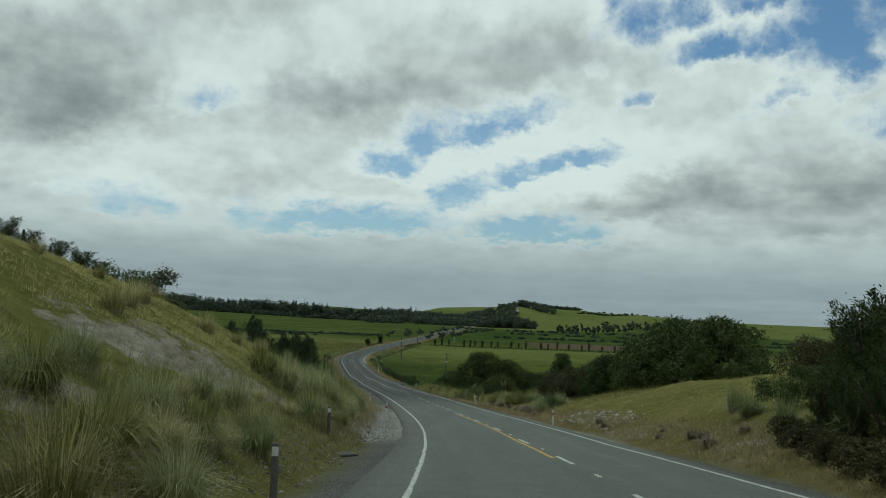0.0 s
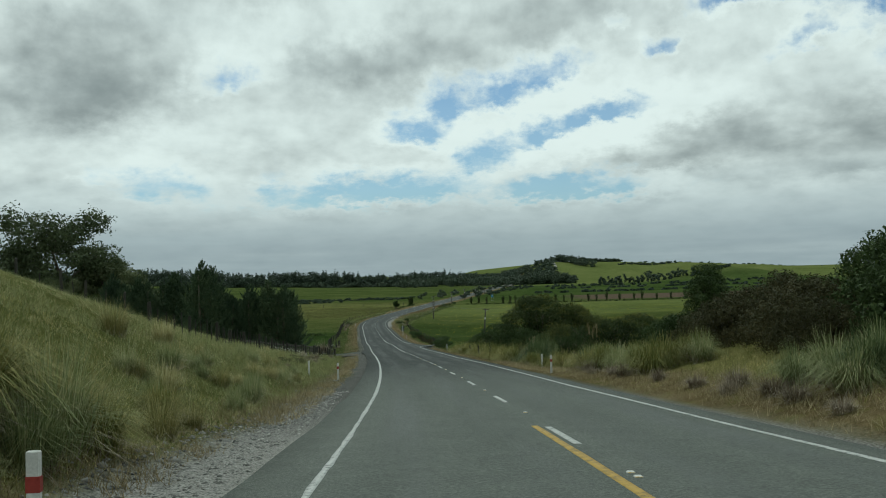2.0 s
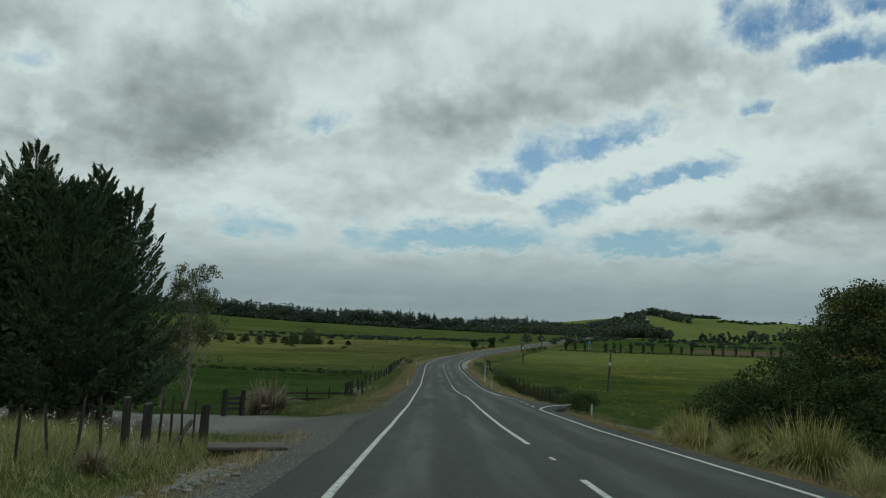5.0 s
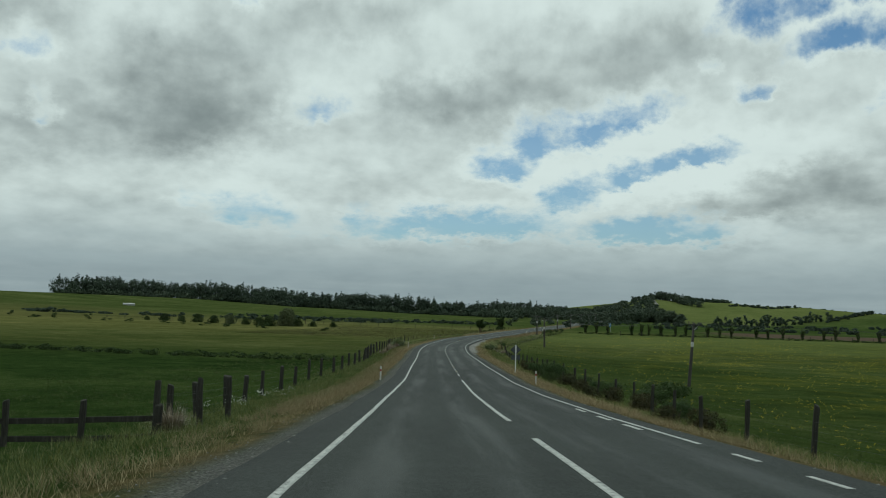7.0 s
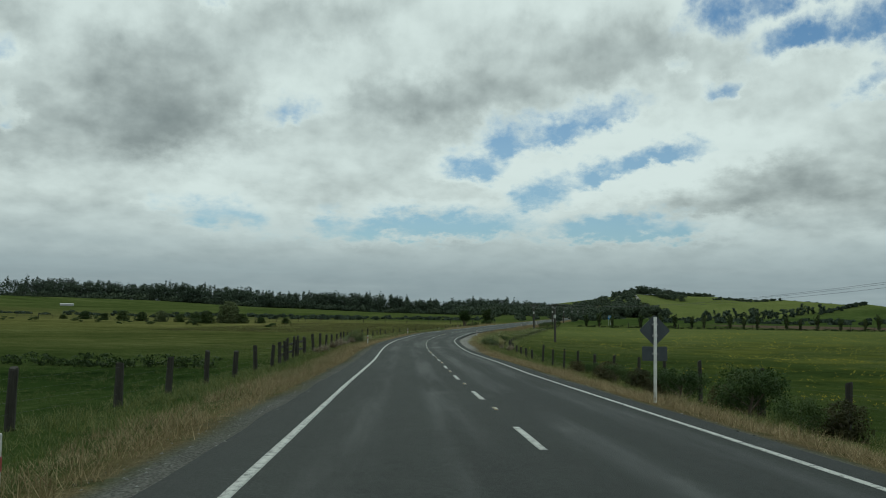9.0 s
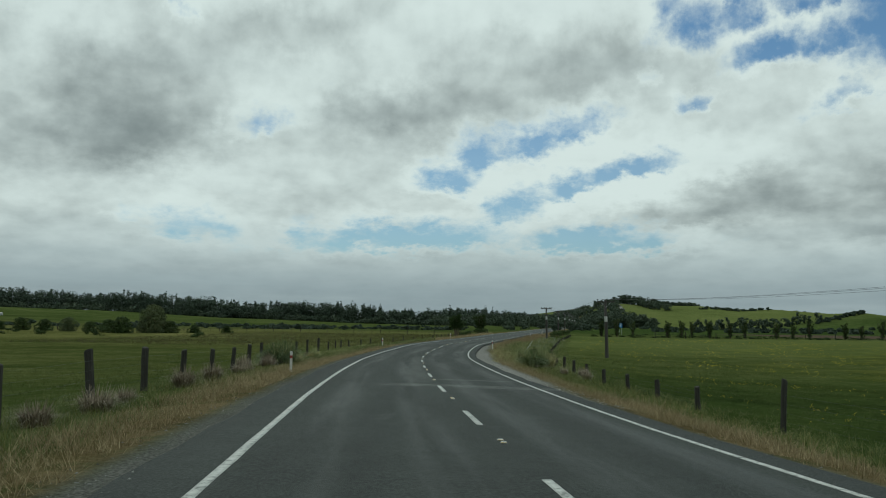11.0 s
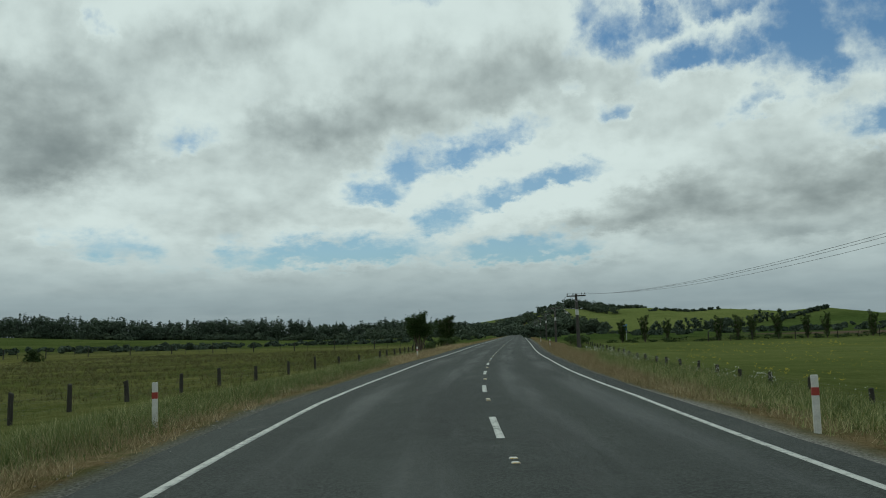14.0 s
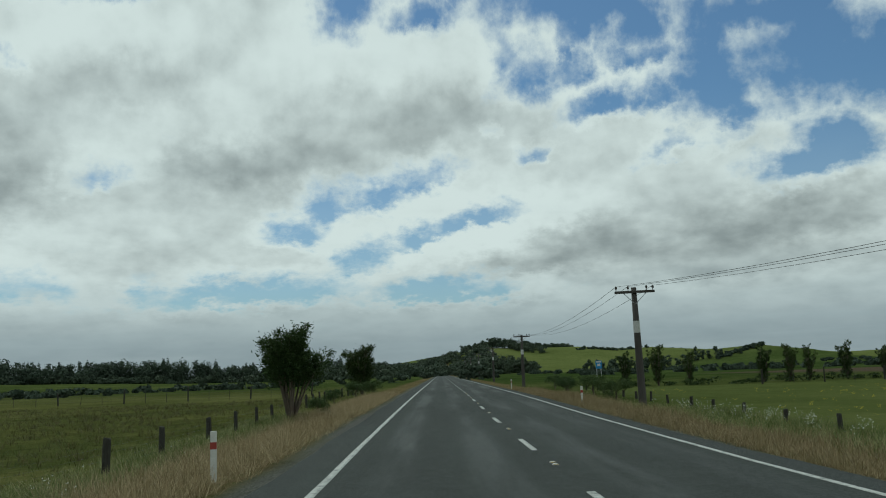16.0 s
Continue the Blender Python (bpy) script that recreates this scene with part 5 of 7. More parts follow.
for s, o, k in ((38.5, 10.8, 0.95), (42, 11.8, 1.05), (45.5, 11, 0.9), (50.5, 11.6, 0.85), (36, 10, 0.7), (47.5, 12.6, 1.0), (-4, 12.5, 0.7), (5, 15, 0.8)):
    plant_tree("brown_bush", "rusty brown and green scrub bush on the bank", BROWN, beside(s, o), 70 * s, k, "bushes on the bank", "bush")
TWIGGY = [stem_tree(43 + k, 2.7, 3.3, 15, "shrub", 0.10, 170, 0.03) for k in range(2)]
for s, o, k in ((-15.2, 7.6, 1.05), (-17.2, 7.0, 1.0), (-19.0, 7.6, 1.2), (-21.6, 6.8, 1.0), (-13.4, 8.4, 0.95), (-24, 6.9, 1.0), (-11.6, 8.8, 0.6), (-15.0, 6.4, 0.55), (-17.0, 6.1, 0.7), (-18.9, 6.2, 0.75), (-20.6, 6.0, 0.7), (-22.4, 5.7, 0.6), (67.6, 9.4, 0.9), (66.0, 8.6, 0.8), (64.4, 8.0, 0.7), (62.6, 8.2, 0.65)):
    plant_tree("loose_bush", "loose dark green bush with upright twigs on the bank", TWIGGY[int(abs(s)) % 2], beside(s, o), 50 * s, k, "bushes on the bank", "bush")
TWIG_LOW = [stem_tree(47 + k, 2.7, 3.3, 12, "shrub", 0.12, 100, 0.03) for k in range(2)]
for x, y, k in ((-24.0, 13.7, 0.62), (-23.4, 15.3, 0.58), (-22.8, 16.5, 0.5), (-25.6, 11.0, 0.66), (-24.9, 12.3, 0.6), (-24.6, 19.5, 0.42)):
    plant_tree("ridge_shrub", "small dark twiggy shrub on the grassy ridge", TWIG_LOW[int(y) % 2], put_on(x, y), 40 * y, k * 1.25, "shrubs on the ridge", "bush", sz=k * 0.8)
for s, o, k in ((-13.2, 6.2, 0.3), (-15.4, 5.8, 0.34), (-17.4, 5.5, 0.36), (-19.4, 5.3, 0.36), (-21.2, 5.1, 0.34)):
    plant_tree("brown_bush", "low rusty brown scrub at the foot of the bank", BROWN_LOW, beside(s, o), 70 * s, k, "scrub along the bank foot", "bush", sz=k * 0.8)
TALL = dome_meshes(39, 5.2, 2.7, 54, 460, 0.09, "shrub", 0.0, 0.12, 0.5)
plant_tree("bank_tree", "upright dense dark tree on the bank", TALL, put_on(12.3, 60), 0, 1.0)

# ---- twin trees ----
TWIN = [stem_tree(41, 4.3, 3.1, 19, "gorse", 0.15, 250, 0.42, 0.24, 0.25), stem_tree(42, 4.6, 3.2, 20, "shrub", 0.15, 230, 0.10, 0.24, 0.22)]
plant_tree("roadside_tree", "small dark green tree with several slender stems", TWIN[0], put_on(-24.1, 394), 0, 1.14, "pair of roadside trees", sz=0.92)
plant_tree("roadside_tree", "small bushy olive-green tree", TWIN[1], put_on(-19.3, 436), 60, 1.28, "pair of roadside trees", sz=1.0)

# ---- far woods ----
def far_woods(name, label, spots, seed, leaf=1.3, per=160, mat="far_wood_hazed", point=0.0):
    """Many far trees: each some rounded or pointed leaf clumps on a short stem."""
    rng = np.random.default_rng(seed)
    got = []
    for x, y, h, w in spots:
        z = float(ground_z(x, y))
        m = 3 + int(rng.integers(0, 4))
        pointed = rng.uniform() < point
        for k in range(m):
            q = (k + 0.6) / m
            wide = w * (0.5 * (1.08 - q) if pointed else 0.34 * math.sqrt(max(0.1, 1 - (q - 0.55) ** 2 * 3)))
            c = np.array([x + rng.normal(0, 0.10 if pointed else 0.26) * w, y + rng.normal(0, 0.2) * w, z + h * (0.16 + 0.70 * q)])
            n = max(24, per // m)
            d = rng.normal(size=(n, 3))
            d /= np.linalg.norm(d, axis=1, keepdims=True)
            R = np.array([wide, wide, h * (0.30 if pointed else 0.17)]) * rng.uniform(0.8, 1.25)
            P = c + d * R * (rng.uniform(0.5, 1.0, n) ** 0.5 * (1 + 0.22 * np.sin(6 * d[:, 0] + k) * np.sin(5 * d[:, 2] + x)))[:, None]
            P[:, 2] = np.maximum(P[:, 2], z)
            got.append(shingle(P, d + np.array([0, 0, 0.2]), leaf, rng, 0.28, 0.75))
        n = 10  # stem and the dim foot of the tree
        P = np.stack([x + rng.normal(0, 0.12, n) * w, y + rng.normal(0, 0.12, n) * w, z + h * rng.uniform(0, 0.35, n)], -1)
        got.append(shingle(P, rng.normal(size=(n, 3)) * np.array([1, 1, 0.1]), leaf * 1.6, rng, 0.3, 0.5))
    V, F = stack(got)
    return thing(name, label, "woods", kind="stuff", me=mesh_of(name, V, F, M[mat]))


rng = np.random.default_rng(5)
belt = []
for k in range(430):
    q = rng.uniform()
    x, y = -540 + 590 * q + rng.normal(0, 5), 1150 + 110 * q + rng.normal(0, 18)
    h = (23.5 - 3.6 * q) * rng.uniform(0.70, 1.08) * (0.9 + 0.1 * math.sin(q * 23)) * (1 - 0.4 * max(0, q - 0.85) / 0.15)
    belt.append((x, y, h, 13 + 9 * rng.uniform()))
far_woods("pine_belt", "long dark belt of pines along the valley edge", belt, 6, leaf=1.8, per=250, point=0.35)
under = []
for k in range(320):  # scrub that closes the foot of the belt
    q = rng.uniform()
    under.append((-550 + 600 * q, 1118 + 112 * q + rng.normal(0, 8), rng.uniform(2.5, 8), rng.uniform(9, 16)))
far_woods("belt_scrub", "dark scrub along the foot of the pine belt", under, 16, leaf=1.9, per=110)
hill = []
for k in range(56):  # dark block of pines right of the track, running down the slope
    q = rng.uniform()
    hill.append((157 + 46 * q + rng.normal(0, 2), 1352 - 85 * q * rng.uniform(0.3, 1.0), (12 - 4 * q) * rng.uniform(0.75, 1.1), 10))
for k in range(9):  # taller crowns left of the track
    hill.append((132 + 3.0 * k + rng.normal(0, 1), 1356 + rng.normal(0, 5), rng.uniform(5, 8), 6))
for k in range(34):  # level crest belt
    hill.append((205 + 1.6 * k, 1375 + rng.normal(0, 4), rng.uniform(3.6, 7.0), 6))
for k in range(26):  # lower scattered crest trees
    hill.append((262 + 12.0 * k + rng.normal(0, 3), 1375 + rng.normal(0, 8), rng.uniform(0.9, 2.6), 5))
far_woods("hill_trees", "dark trees along the crest of the hill", hill, 7, leaf=1.2, per=260)
bush = []
for k in range(190):
    x = rng.uniform(72, 152)
    tall = 13.5 - 0.0045 * (x - 116) ** 2
    bush.append((x, 1075 + 50 * rng.uniform(), 1.3 * tall * rng.uniform(0.45, 1.0), 9.5))
for k in range(150):  # low scrub up the hill's shoulder
    q = rng.uniform()
    bush.append((14 + 95 * q + rng.normal(0, 4), 1230 + 105 * q + rng.normal(0, 8), rng.uniform(1.8, 3.8), 8))
for k in range(120):  # dark trees between the pine belt and the hill
    x = rng.uniform(-60, 78)
    bush.append((x, 1120 + rng.normal(0, 25), rng.uniform(6, 12) * (1.15 - 0.004 * abs(x - 5)), 10))
for k in range(210):  # and up the slope to the crest
    y = rng.uniform(1125, 1335)
    x = -22 + (y - 355) * math.tan(radians(rng.uniform(5.2, 10.6)))
    bush.append((x, y, rng.uniform(3.5, 7.5), 9))
far_woods("hill_bush", "dark native bush on the lower slope of the hill", bush, 8, leaf=1.4, per=200)
track = np.array([(153.0, 1347.0), (152, 1320), (150.5, 1290), (149, 1262)])
ty = np.linspace(1338, 1262, 14)
tx = np.interp(-ty, -track[:, 1], track[:, 0])
V = [(x + dx, y, float(ground_z(x + dx, y)) + 0.45) for x, y in zip(tx, ty) for dx in (-1.7, 1.7)]
thing("hill_track", "pale bare farm track running up the hill", "track", kind="structure", me=mesh_of("hill_track", V, [(2 * k, 2 * k + 1, 2 * k + 3, 2 * k + 2) for k in range(13)], M["concrete"]))


# ---- fences ----
def worn_post(name, height, r, seed, mat, square=False, sink=0.4):
    """A weathered post: uneven sides, chipped slanting top."""
    rng = np.random.default_rng(seed)
    n = 4 if square else 8
    V, F = [], []
    for k, z in enumerate((-sink, height * 0.3, height * 0.7, height * 0.97, height)):
        rr = r * (1.06, 1.0, 0.97, 0.95, 0.8)[k]
        for j in range(n):
            th = 2 * math.pi * (j + 0.5) / n
            w = rr * (1.3 if square else 1) * (1 + rng.normal(0, 0.05))
            V.append((w * math.cos(th) + rng.normal(0, 0.004), w * math.sin(th), z + (0.05 * height * 0.4 * math.cos(th) if k >= 3 else 0)))
    for k in range(4):
        for j in range(n):
            F.append((k * n + j, k * n + (j + 1) % n, (k + 1) * n + (j + 1) % n, (k + 1) * n + j))
    me = bpy.data.meshes.new(name)
    me.from_pydata(V, [], F + [tuple(range(4 * n, 5 * n))])
    me.materials.append(mat)
    return me


POSTS = [worn_post("post", 1.45, 0.08, k, M["post_wood"]) for k in range(4)]
THIN = [worn_post("batten", 1.05, 0.023, 20 + k, M["post_wood"], True) for k in range(3)]
STOUT = [worn_post("post", 1.3, 0.11, 40 + k, M["post_wood"]) for k in range(2)]


def wire_between(pts, r=0.003, sag=0.004, sides=4):
    out = []
    for a, b in zip(pts[:-1], pts[1:]):
        a, b = Vector(a), Vector(b)
        mid = (a + b) / 2 - Vector((0, 0, sag * (b - a).length))
        out.append(tube([a, mid, b], [r] * 3, sides, cap=False))
    return out


def fence(name, label, places, seed, wires=(0.35, 0.6, 0.85, 1.1), battens=0, post=None, tall=1.0, r=0.0016):
    """Posts along places, with wires, and battens between them."""
    rng = np.random.default_rng(seed)
    base = put_on(*places[0][:2])
    ob = thing(name, label, "fence", base)
    feet = []
    for x, y in places:
        p = Vector(put_on(x, y, 0.0)) - Vector(base)
        feet.append(p)
        k = rng.uniform(0.9, 1.08) * tall
        at = pose(*p, rng.normal(0, 2), rng.normal(0, 2), rng.uniform(0, 360)) @ Matrix.Diagonal((rng.uniform(0.85, 1.15), rng.uniform(0.85, 1.15), k, 1))
        part("post", (post or POSTS)[rng.integers(0, len(post or POSTS))], ob, at=at)
    for a, b in zip(places[:-1], places[1:]):
        for j in range(battens):
            q = (j + 1) / (battens + 1)
            x, y = a[0] + (b[0] - a[0]) * q, a[1] + (b[1] - a[1]) * q
            p = Vector(put_on(x, y, 0.0)) - Vector(base)
            part("batten", THIN[rng.integers(0, 3)], ob, at=pose(*p, rng.normal(0, 3), rng.normal(0, 3), rng.uniform(0, 90)) @ Matrix.Diagonal((1, 1, rng.uniform(0.85, 1.1), 1)))
    for h in wires:
        part("wire", join_tubes("wire", wire_between([p + Vector((0, 0, h * tall)) for p in feet], r), M["wire"]), ob)
    return ob


def along(s_o):
    """Places on fence lines given by (s, o) knots, one each few metres."""
    out = []
    for s, o in s_o:
        p = road_at(s, o)
        out.append((float(p[0]), float(p[1])))
    return out


def spaced(knots, gap, jitter, seed):
    rng = np.random.default_rng(seed)
    ks, ko = np.array(knots, float).T
    s = np.arange(ks[0], ks[-1] + 0.1, gap)
    s = s + rng.normal(0, jitter, len(s))
    return along([(a, np.interp(a, ks, ko)) for a in s])


fence("ridge_fence", "leaning grey timber posts and wire along the grassy ridge", spaced([(-38, -29), (10, -28), (45, -26), (72, -20)], 4.4, 0.5, 1), 1, tall=1.0, battens=1)
fence("paddock_fence", "weathered timber posts with close battens and wire beside the paddock", spaced([(50, -13.5), (57, -12.2), (69, -12.0), (81, -10.9), (91, -9.6), (100, -8.8), (104.8, -8.1)], 4.5, 0.2, 2), 2, battens=4, tall=0.76)
fence("roadside_fence", "dark weathered timber posts and wire beside the road", spaced([(161, -9.3), (181, -10.6), (198, -10.4), (216, -9.6), (240, -9.3), (262, -9.2), (285, -9.6), (320, -11.5)], 5.4, 0.25, 3), 3, post=STOUT)
fence("roadside_fence", "dark weathered timber posts and wire above the rank verge", spaced([(325, -12), (338, -13.2), (352, -12.2), (364, -10.6), (375, -9.0), (390, -9.2), (410, -9.9), (433, -10.8), (470, -10.4)], 4.6, 0.25, 9), 9, tall=0.55)
fence("roadside_fence", "dark weathered timber posts and wire above the pasture", spaced([(75, 6.7), (100, 6.3), (113, 6.6), (126, 8.0)], 6.9, 0.3, 4), 4, tall=0.85)
fence("roadside_fence", "dark weathered timber posts and wire above the pasture", spaced([(150, 8.6), (170, 8.8), (190, 9.6), (215, 9.3), (262, 9.6)], 5.2, 0.3, 5), 5)
fence("roadside_fence", "short dark weathered posts and wire in the rank verge", spaced([(267, 9.6), (300, 9.8)], 5.2, 0.3, 10), 10, tall=0.6, post=STOUT)
fence("roadside_fence", "low dark weathered posts and wire along the flowering verge", spaced([(305, 9.8), (325, 10.3), (350, 10.6), (385, 10.5), (440, 11.2)], 4.4, 0.3, 8), 8, tall=0.34)
fence("field_fence", "far thin post and batten fence across the pasture", [(-24 - 6.5 * k, 456 - 0.35 * k) for k in range(22)], 6, battens=2, r=0.006)
fence("field_fence", "far post and wire fence across the pasture", [(20 + 7 * k, 440 + 0.8 * k) for k in range(18)], 7, battens=1, r=0.006)


def rail_fence(name, label, places, seed, rails=(0.3, 0.62, 0.95), mat="post_wood", tall=1.0, size=(0.04, 0.14), level=False):
    rng = np.random.default_rng(seed)
    base = put_on(*places[0])
    ob = thing(name, label, "fence", base)
    tops = []
    for k, (x, y) in enumerate(places):
        p = Vector(put_on(x, y, 0.0)) - Vector(base)
        if level:
            p.z *= 0.15
        tops.append(p)
        part("post", (STOUT if k in (0, len(places) - 1) else POSTS)[k % 2], ob, at=pose(*p, rng.normal(0, 2), rng.normal(0, 2), 30 * k) @ Matrix.Diagonal((1, 1, tall, 1)))
    for a, b in zip(tops[:-1], tops[1:]):
        d = b - a
        for h in rails:
            mid = (a + b) / 2 + Vector((0, 0, h * tall + rng.normal(0, 0.02)))
            turn = math.degrees(math.atan2(d.y, d.x))
            tilt = math.degrees(math.atan2(d.z, math.hypot(d.x, d.y)))
            part("rail", box_me("rail", (d.length + 0.1, size[0], size[1]), M[mat], bevel=0.006), ob, at=pose(*mid, 0, 0, turn) @ pose(0, 0.1, 0, 0, -tilt + rng.normal(0, 0.6), 0))
    return ob


rail_fence("stock_pen", "weathered grey timber rail fence of the stock pen", along([(97.6, -16.2), (98.2, -14.0), (98.9, -11.9), (98.9, -10.4), (99.0, -9.2)]), 11, mat="grey_wood", rails=(0.42, 0.82, 1.22), tall=0.8)
rail_fence("stock_pen", "weathered grey timber rail fence across the back of the pen", along([(97.6, -16.2), (101, -16.8), (104.4, -17.2)]), 17, mat="grey_wood", rails=(0.42, 0.82, 1.22), tall=0.8)
fence("yard_fence", "close dark battens and stout end post beside the gravel entrance", along([(104.8, -8.1), (107.6, -7.6)]), 12, battens=4, post=STOUT, tall=0.82)
strut = thing("brace_strut", "leaning dark timber strut against the end post", "strut", beside(106.6, -7.8, 0.05), turn=80)
part("beam", join_tubes("beam", [tube([(-0.6, 0, 0.05), (0.35, 0, 0.62)], [0.06, 0.055], 7)], M["post_wood"]), strut)
rail_fence("farm_gate", "low dark timber rail gate across the paddock entrance", [(-25.3, 154.5), (-23.7, 155.1), (-22.1, 155.6), (-20.5, 156.2)], 13, rails=(0.36, 0.84), tall=0.85, level=True)
fence("paddock_fence", "short run of dark posts beyond the gate", [(-20.5, 156.2), (-20.4, 159), (-20.6, 162)], 14, tall=0.85)
rail_fence("rail_panel", "dark timber rails nailed along the roadside fence", along([(240, -9.4), (243, -9.3), (246, -9.3), (249, -9.3), (252, -9.2)]), 15, rails=(0.45, 0.95))
rail_fence("broken_gate", "old broken timber gate leaning beside the entrance", [(-19.3, 122.3), (-18.9, 123.4)], 16, rails=(0.3, 0.6, 0.9), tall=0.85)


# ---- edge marker posts ----
def marker_post(s, o, kind="white", lean=0.0, tall=0.95):
    at = beside(s, o, 0.0)
    label = {"white": "white plastic edge marker post with a red band", "plain": "plain white roadside marker post", "wood": "weathered grey timber marker post with a pale top"}[kind]
    ob = thing("marker_post", label, "road marker", at, "roadside marker posts", turn=math.degrees(float(np.interp(s, RS, RT))))
    ob.matrix_basis = ob.matrix_basis @ pose(0, 0, 0, 0, lean, 0)
    w = 0.10
    mat = M["grey_wood"] if kind == "wood" else M["post_white"]
    part("post", box_me("post", (w, 0.055, tall + 0.3), mat, (0, 0, tall / 2 - 0.15), 0.008), ob)
    if kind == "white":
        part("red_band", box_me("red_band", (w + 0.006, 0.062, 0.12), M["red"], (0, 0, tall - 0.24), 0.004), ob, "red reflective band")
    if kind == "wood":
        part("reflector", box_me("reflector", (w * 0.9, 0.065, 0.13), M["post_white"], (0, 0, tall - 0.11), 0.004), ob, "pale worn reflector plate")
    return ob


for s, o, kind in ((-25, -5.3, "wood"), (-10, -6.4, "wood"), (55.4, -5.6, "white"), (61.2, -7.5, "plain"), (191.4, -5.0, "white"), (272.3, -5.65, "white"), (323.0, -6.2, "white"), (371.5, -5.6, "white"),
                   (14.5, 4.4, "white"), (53, 4.8, "white"), (63.3, 6.2, "plain"), (146, 8.2, "plain"), (193.5, 4.8, "white"), (319.6, 4.7, "white"), (398, 4.8, "white"), (440, 4.8, "white")):
    marker_post(s, o, kind, tall=0.85)
marker_post(15.9, -5.1, "white", tall=0.98)
stake = thing("leaning_stake", "thin pale stake leaning out of the grass", "stake", beside(318, 7.5, 0.1))
stake.matrix_basis = stake.matrix_basis @ pose(0, 0, 0, 0, 34, 0)
part("shaft", join_tubes("shaft", [tube([(0, 0, 0), (0.01, 0, 0.8), (0, 0, 1.6)], [0.02, 0.018, 0.012], 6)], M["post_white"]), stake)


# ---- culverts ----
def culvert(s, o, turn, k=1.0):
    ob = thing("culvert", "dark concrete culvert mouth under the verge", "culvert", beside(s, o, 0.25), turn=turn)
    ob.matrix_basis = ob.matrix_basis @ Matrix.Diagonal((k, k, k, 1))
    part("slab", box_me("slab", (0.6, 1.3, 0.07), M["pole_dark"], (-0.25, 0, 0.27), 0.02), ob, "worn dark slab over the drain")
    # the mouth is solid: the shade of the opening is its near-black colour
    part("mouth", box_me("mouth", (0.45, 1.1, 0.22), M["drain_dark"], (-0.2, 0, 0.13), 0.03), ob, "solid near-black block for the shaded drain opening")
    part("silt", box_me("silt", (1.0, 0.9, 0.08), M["drain_dark"], (0.45, 0, 0.10), 0.03), ob, "dark silt")


culvert(-13.6, -5.7, -60, 0.85), culvert(62.2, -6.8, -60), culvert(104.9, -6.0, -70, 1.25), culvert(63.7, 6.6, 240)

# ---- power poles ----
def power_pole(x, y, top, turn, lean=(0, 0), arm=1.9, band=0.62):
    at = put_on(x, y, 0.0)
    H = top - at[2]
    ob = thing("power_pole", "dark timber power pole with a crossarm and white band", "power pole", at, "power poles", turn=turn)
    ob.matrix_basis = ob.matrix_basis @ pose(0, 0, 0, lean[0], lean[1], 0)
    part("pole", join_tubes("pole", [tube([(0, 0, -0.6), (0, 0, H * 0.5), (0, 0, H)], [0.20, 0.165, 0.125], 12)], M["pole_dark"]), ob)
    part("band", join_tubes("band", [tube([(0, 0, H * band), (0, 0, H * band + 0.55)], [0.163, 0.157], 14, cap=False)], M["pole_band"]), ob, "pale painted band")
    cross = part("crossarm", box_me("crossarm", (arm, 0.09, 0.12), M["pole_dark"], (0, -0.14, H - 0.22), 0.012), ob)
    for sx in (-1, 1):
        part("brace", join_tubes("brace", [tube([(0, -0.13, H - 0.8), (sx * arm * 0.28, -0.16, H - 0.28)], [0.016, 0.016], 5)], M["steel"]), ob)
    for sx in (-0.46, -0.16 if arm > 1.5 else 0.0, 0.30, 0.46):
        part("insulator", join_tubes("insulator", [tube([(sx * arm, -0.14, H - 0.18), (sx * arm, -0.14, H - 0.06)], [0.018, 0.018], 6), tube([(sx * arm, -0.14, H - 0.07), (sx * arm, -0.14, H), (sx * arm, -0.14, H + 0.07)], [0.05, 0.06, 0.03], 8)], M["pole_dark"]), cross, "dark porcelain insulator")
    return ob, H


POLES = [(75, 212, 6.8, 60, (0, 0)), (6.7, 238, 5.9, 32, (0, 5)), (-7.3, 328.8, 5.25, 8, (0, -1.5)), (-8.0, 396.0, 5.55, -6, (0, -1)), (-0.1, 457.2, 5.9, -8, (0, 0)), (7.5, 516, 6.2, -8, (0, 0)), (15.5, 578, 6.4, -8, (0, 0)), (23.5, 640, 6.4, -8, (0, 0)), (32, 705, 6.5, -8, (0, 0))]
made = [power_pole(*p) for p in POLES]
bpy.context.view_layer.update()
for k in range(len(POLES) - 1):
    (a, ha), (b, hb) = made[k], made[k + 1]
    line = thing("power_line", "thin dark wires sagging between two poles", "wire", POLES[k][:3], "overhead wires")
    for sx in (-0.46, -0.16, 0.46):
        p = a.matrix_basis @ Vector((sx * 1.9, -0.14, ha + 0.05)) - Vector(POLES[k][:3])
        q = b.matrix_basis @ Vector((sx * 1.9, -0.14, hb + 0.05)) - Vector(POLES[k][:3])
        n, sag = 14, 0.9
        pts = [p.lerp(q, j / n) - Vector((0, 0, sag * 4 * (j / n) * (1 - j / n))) for j in range(n + 1)]
        part("wire", join_tubes("wire", [tube(pts, [0.009] * (n + 1), 4, cap=False)], M["wire"]), line)

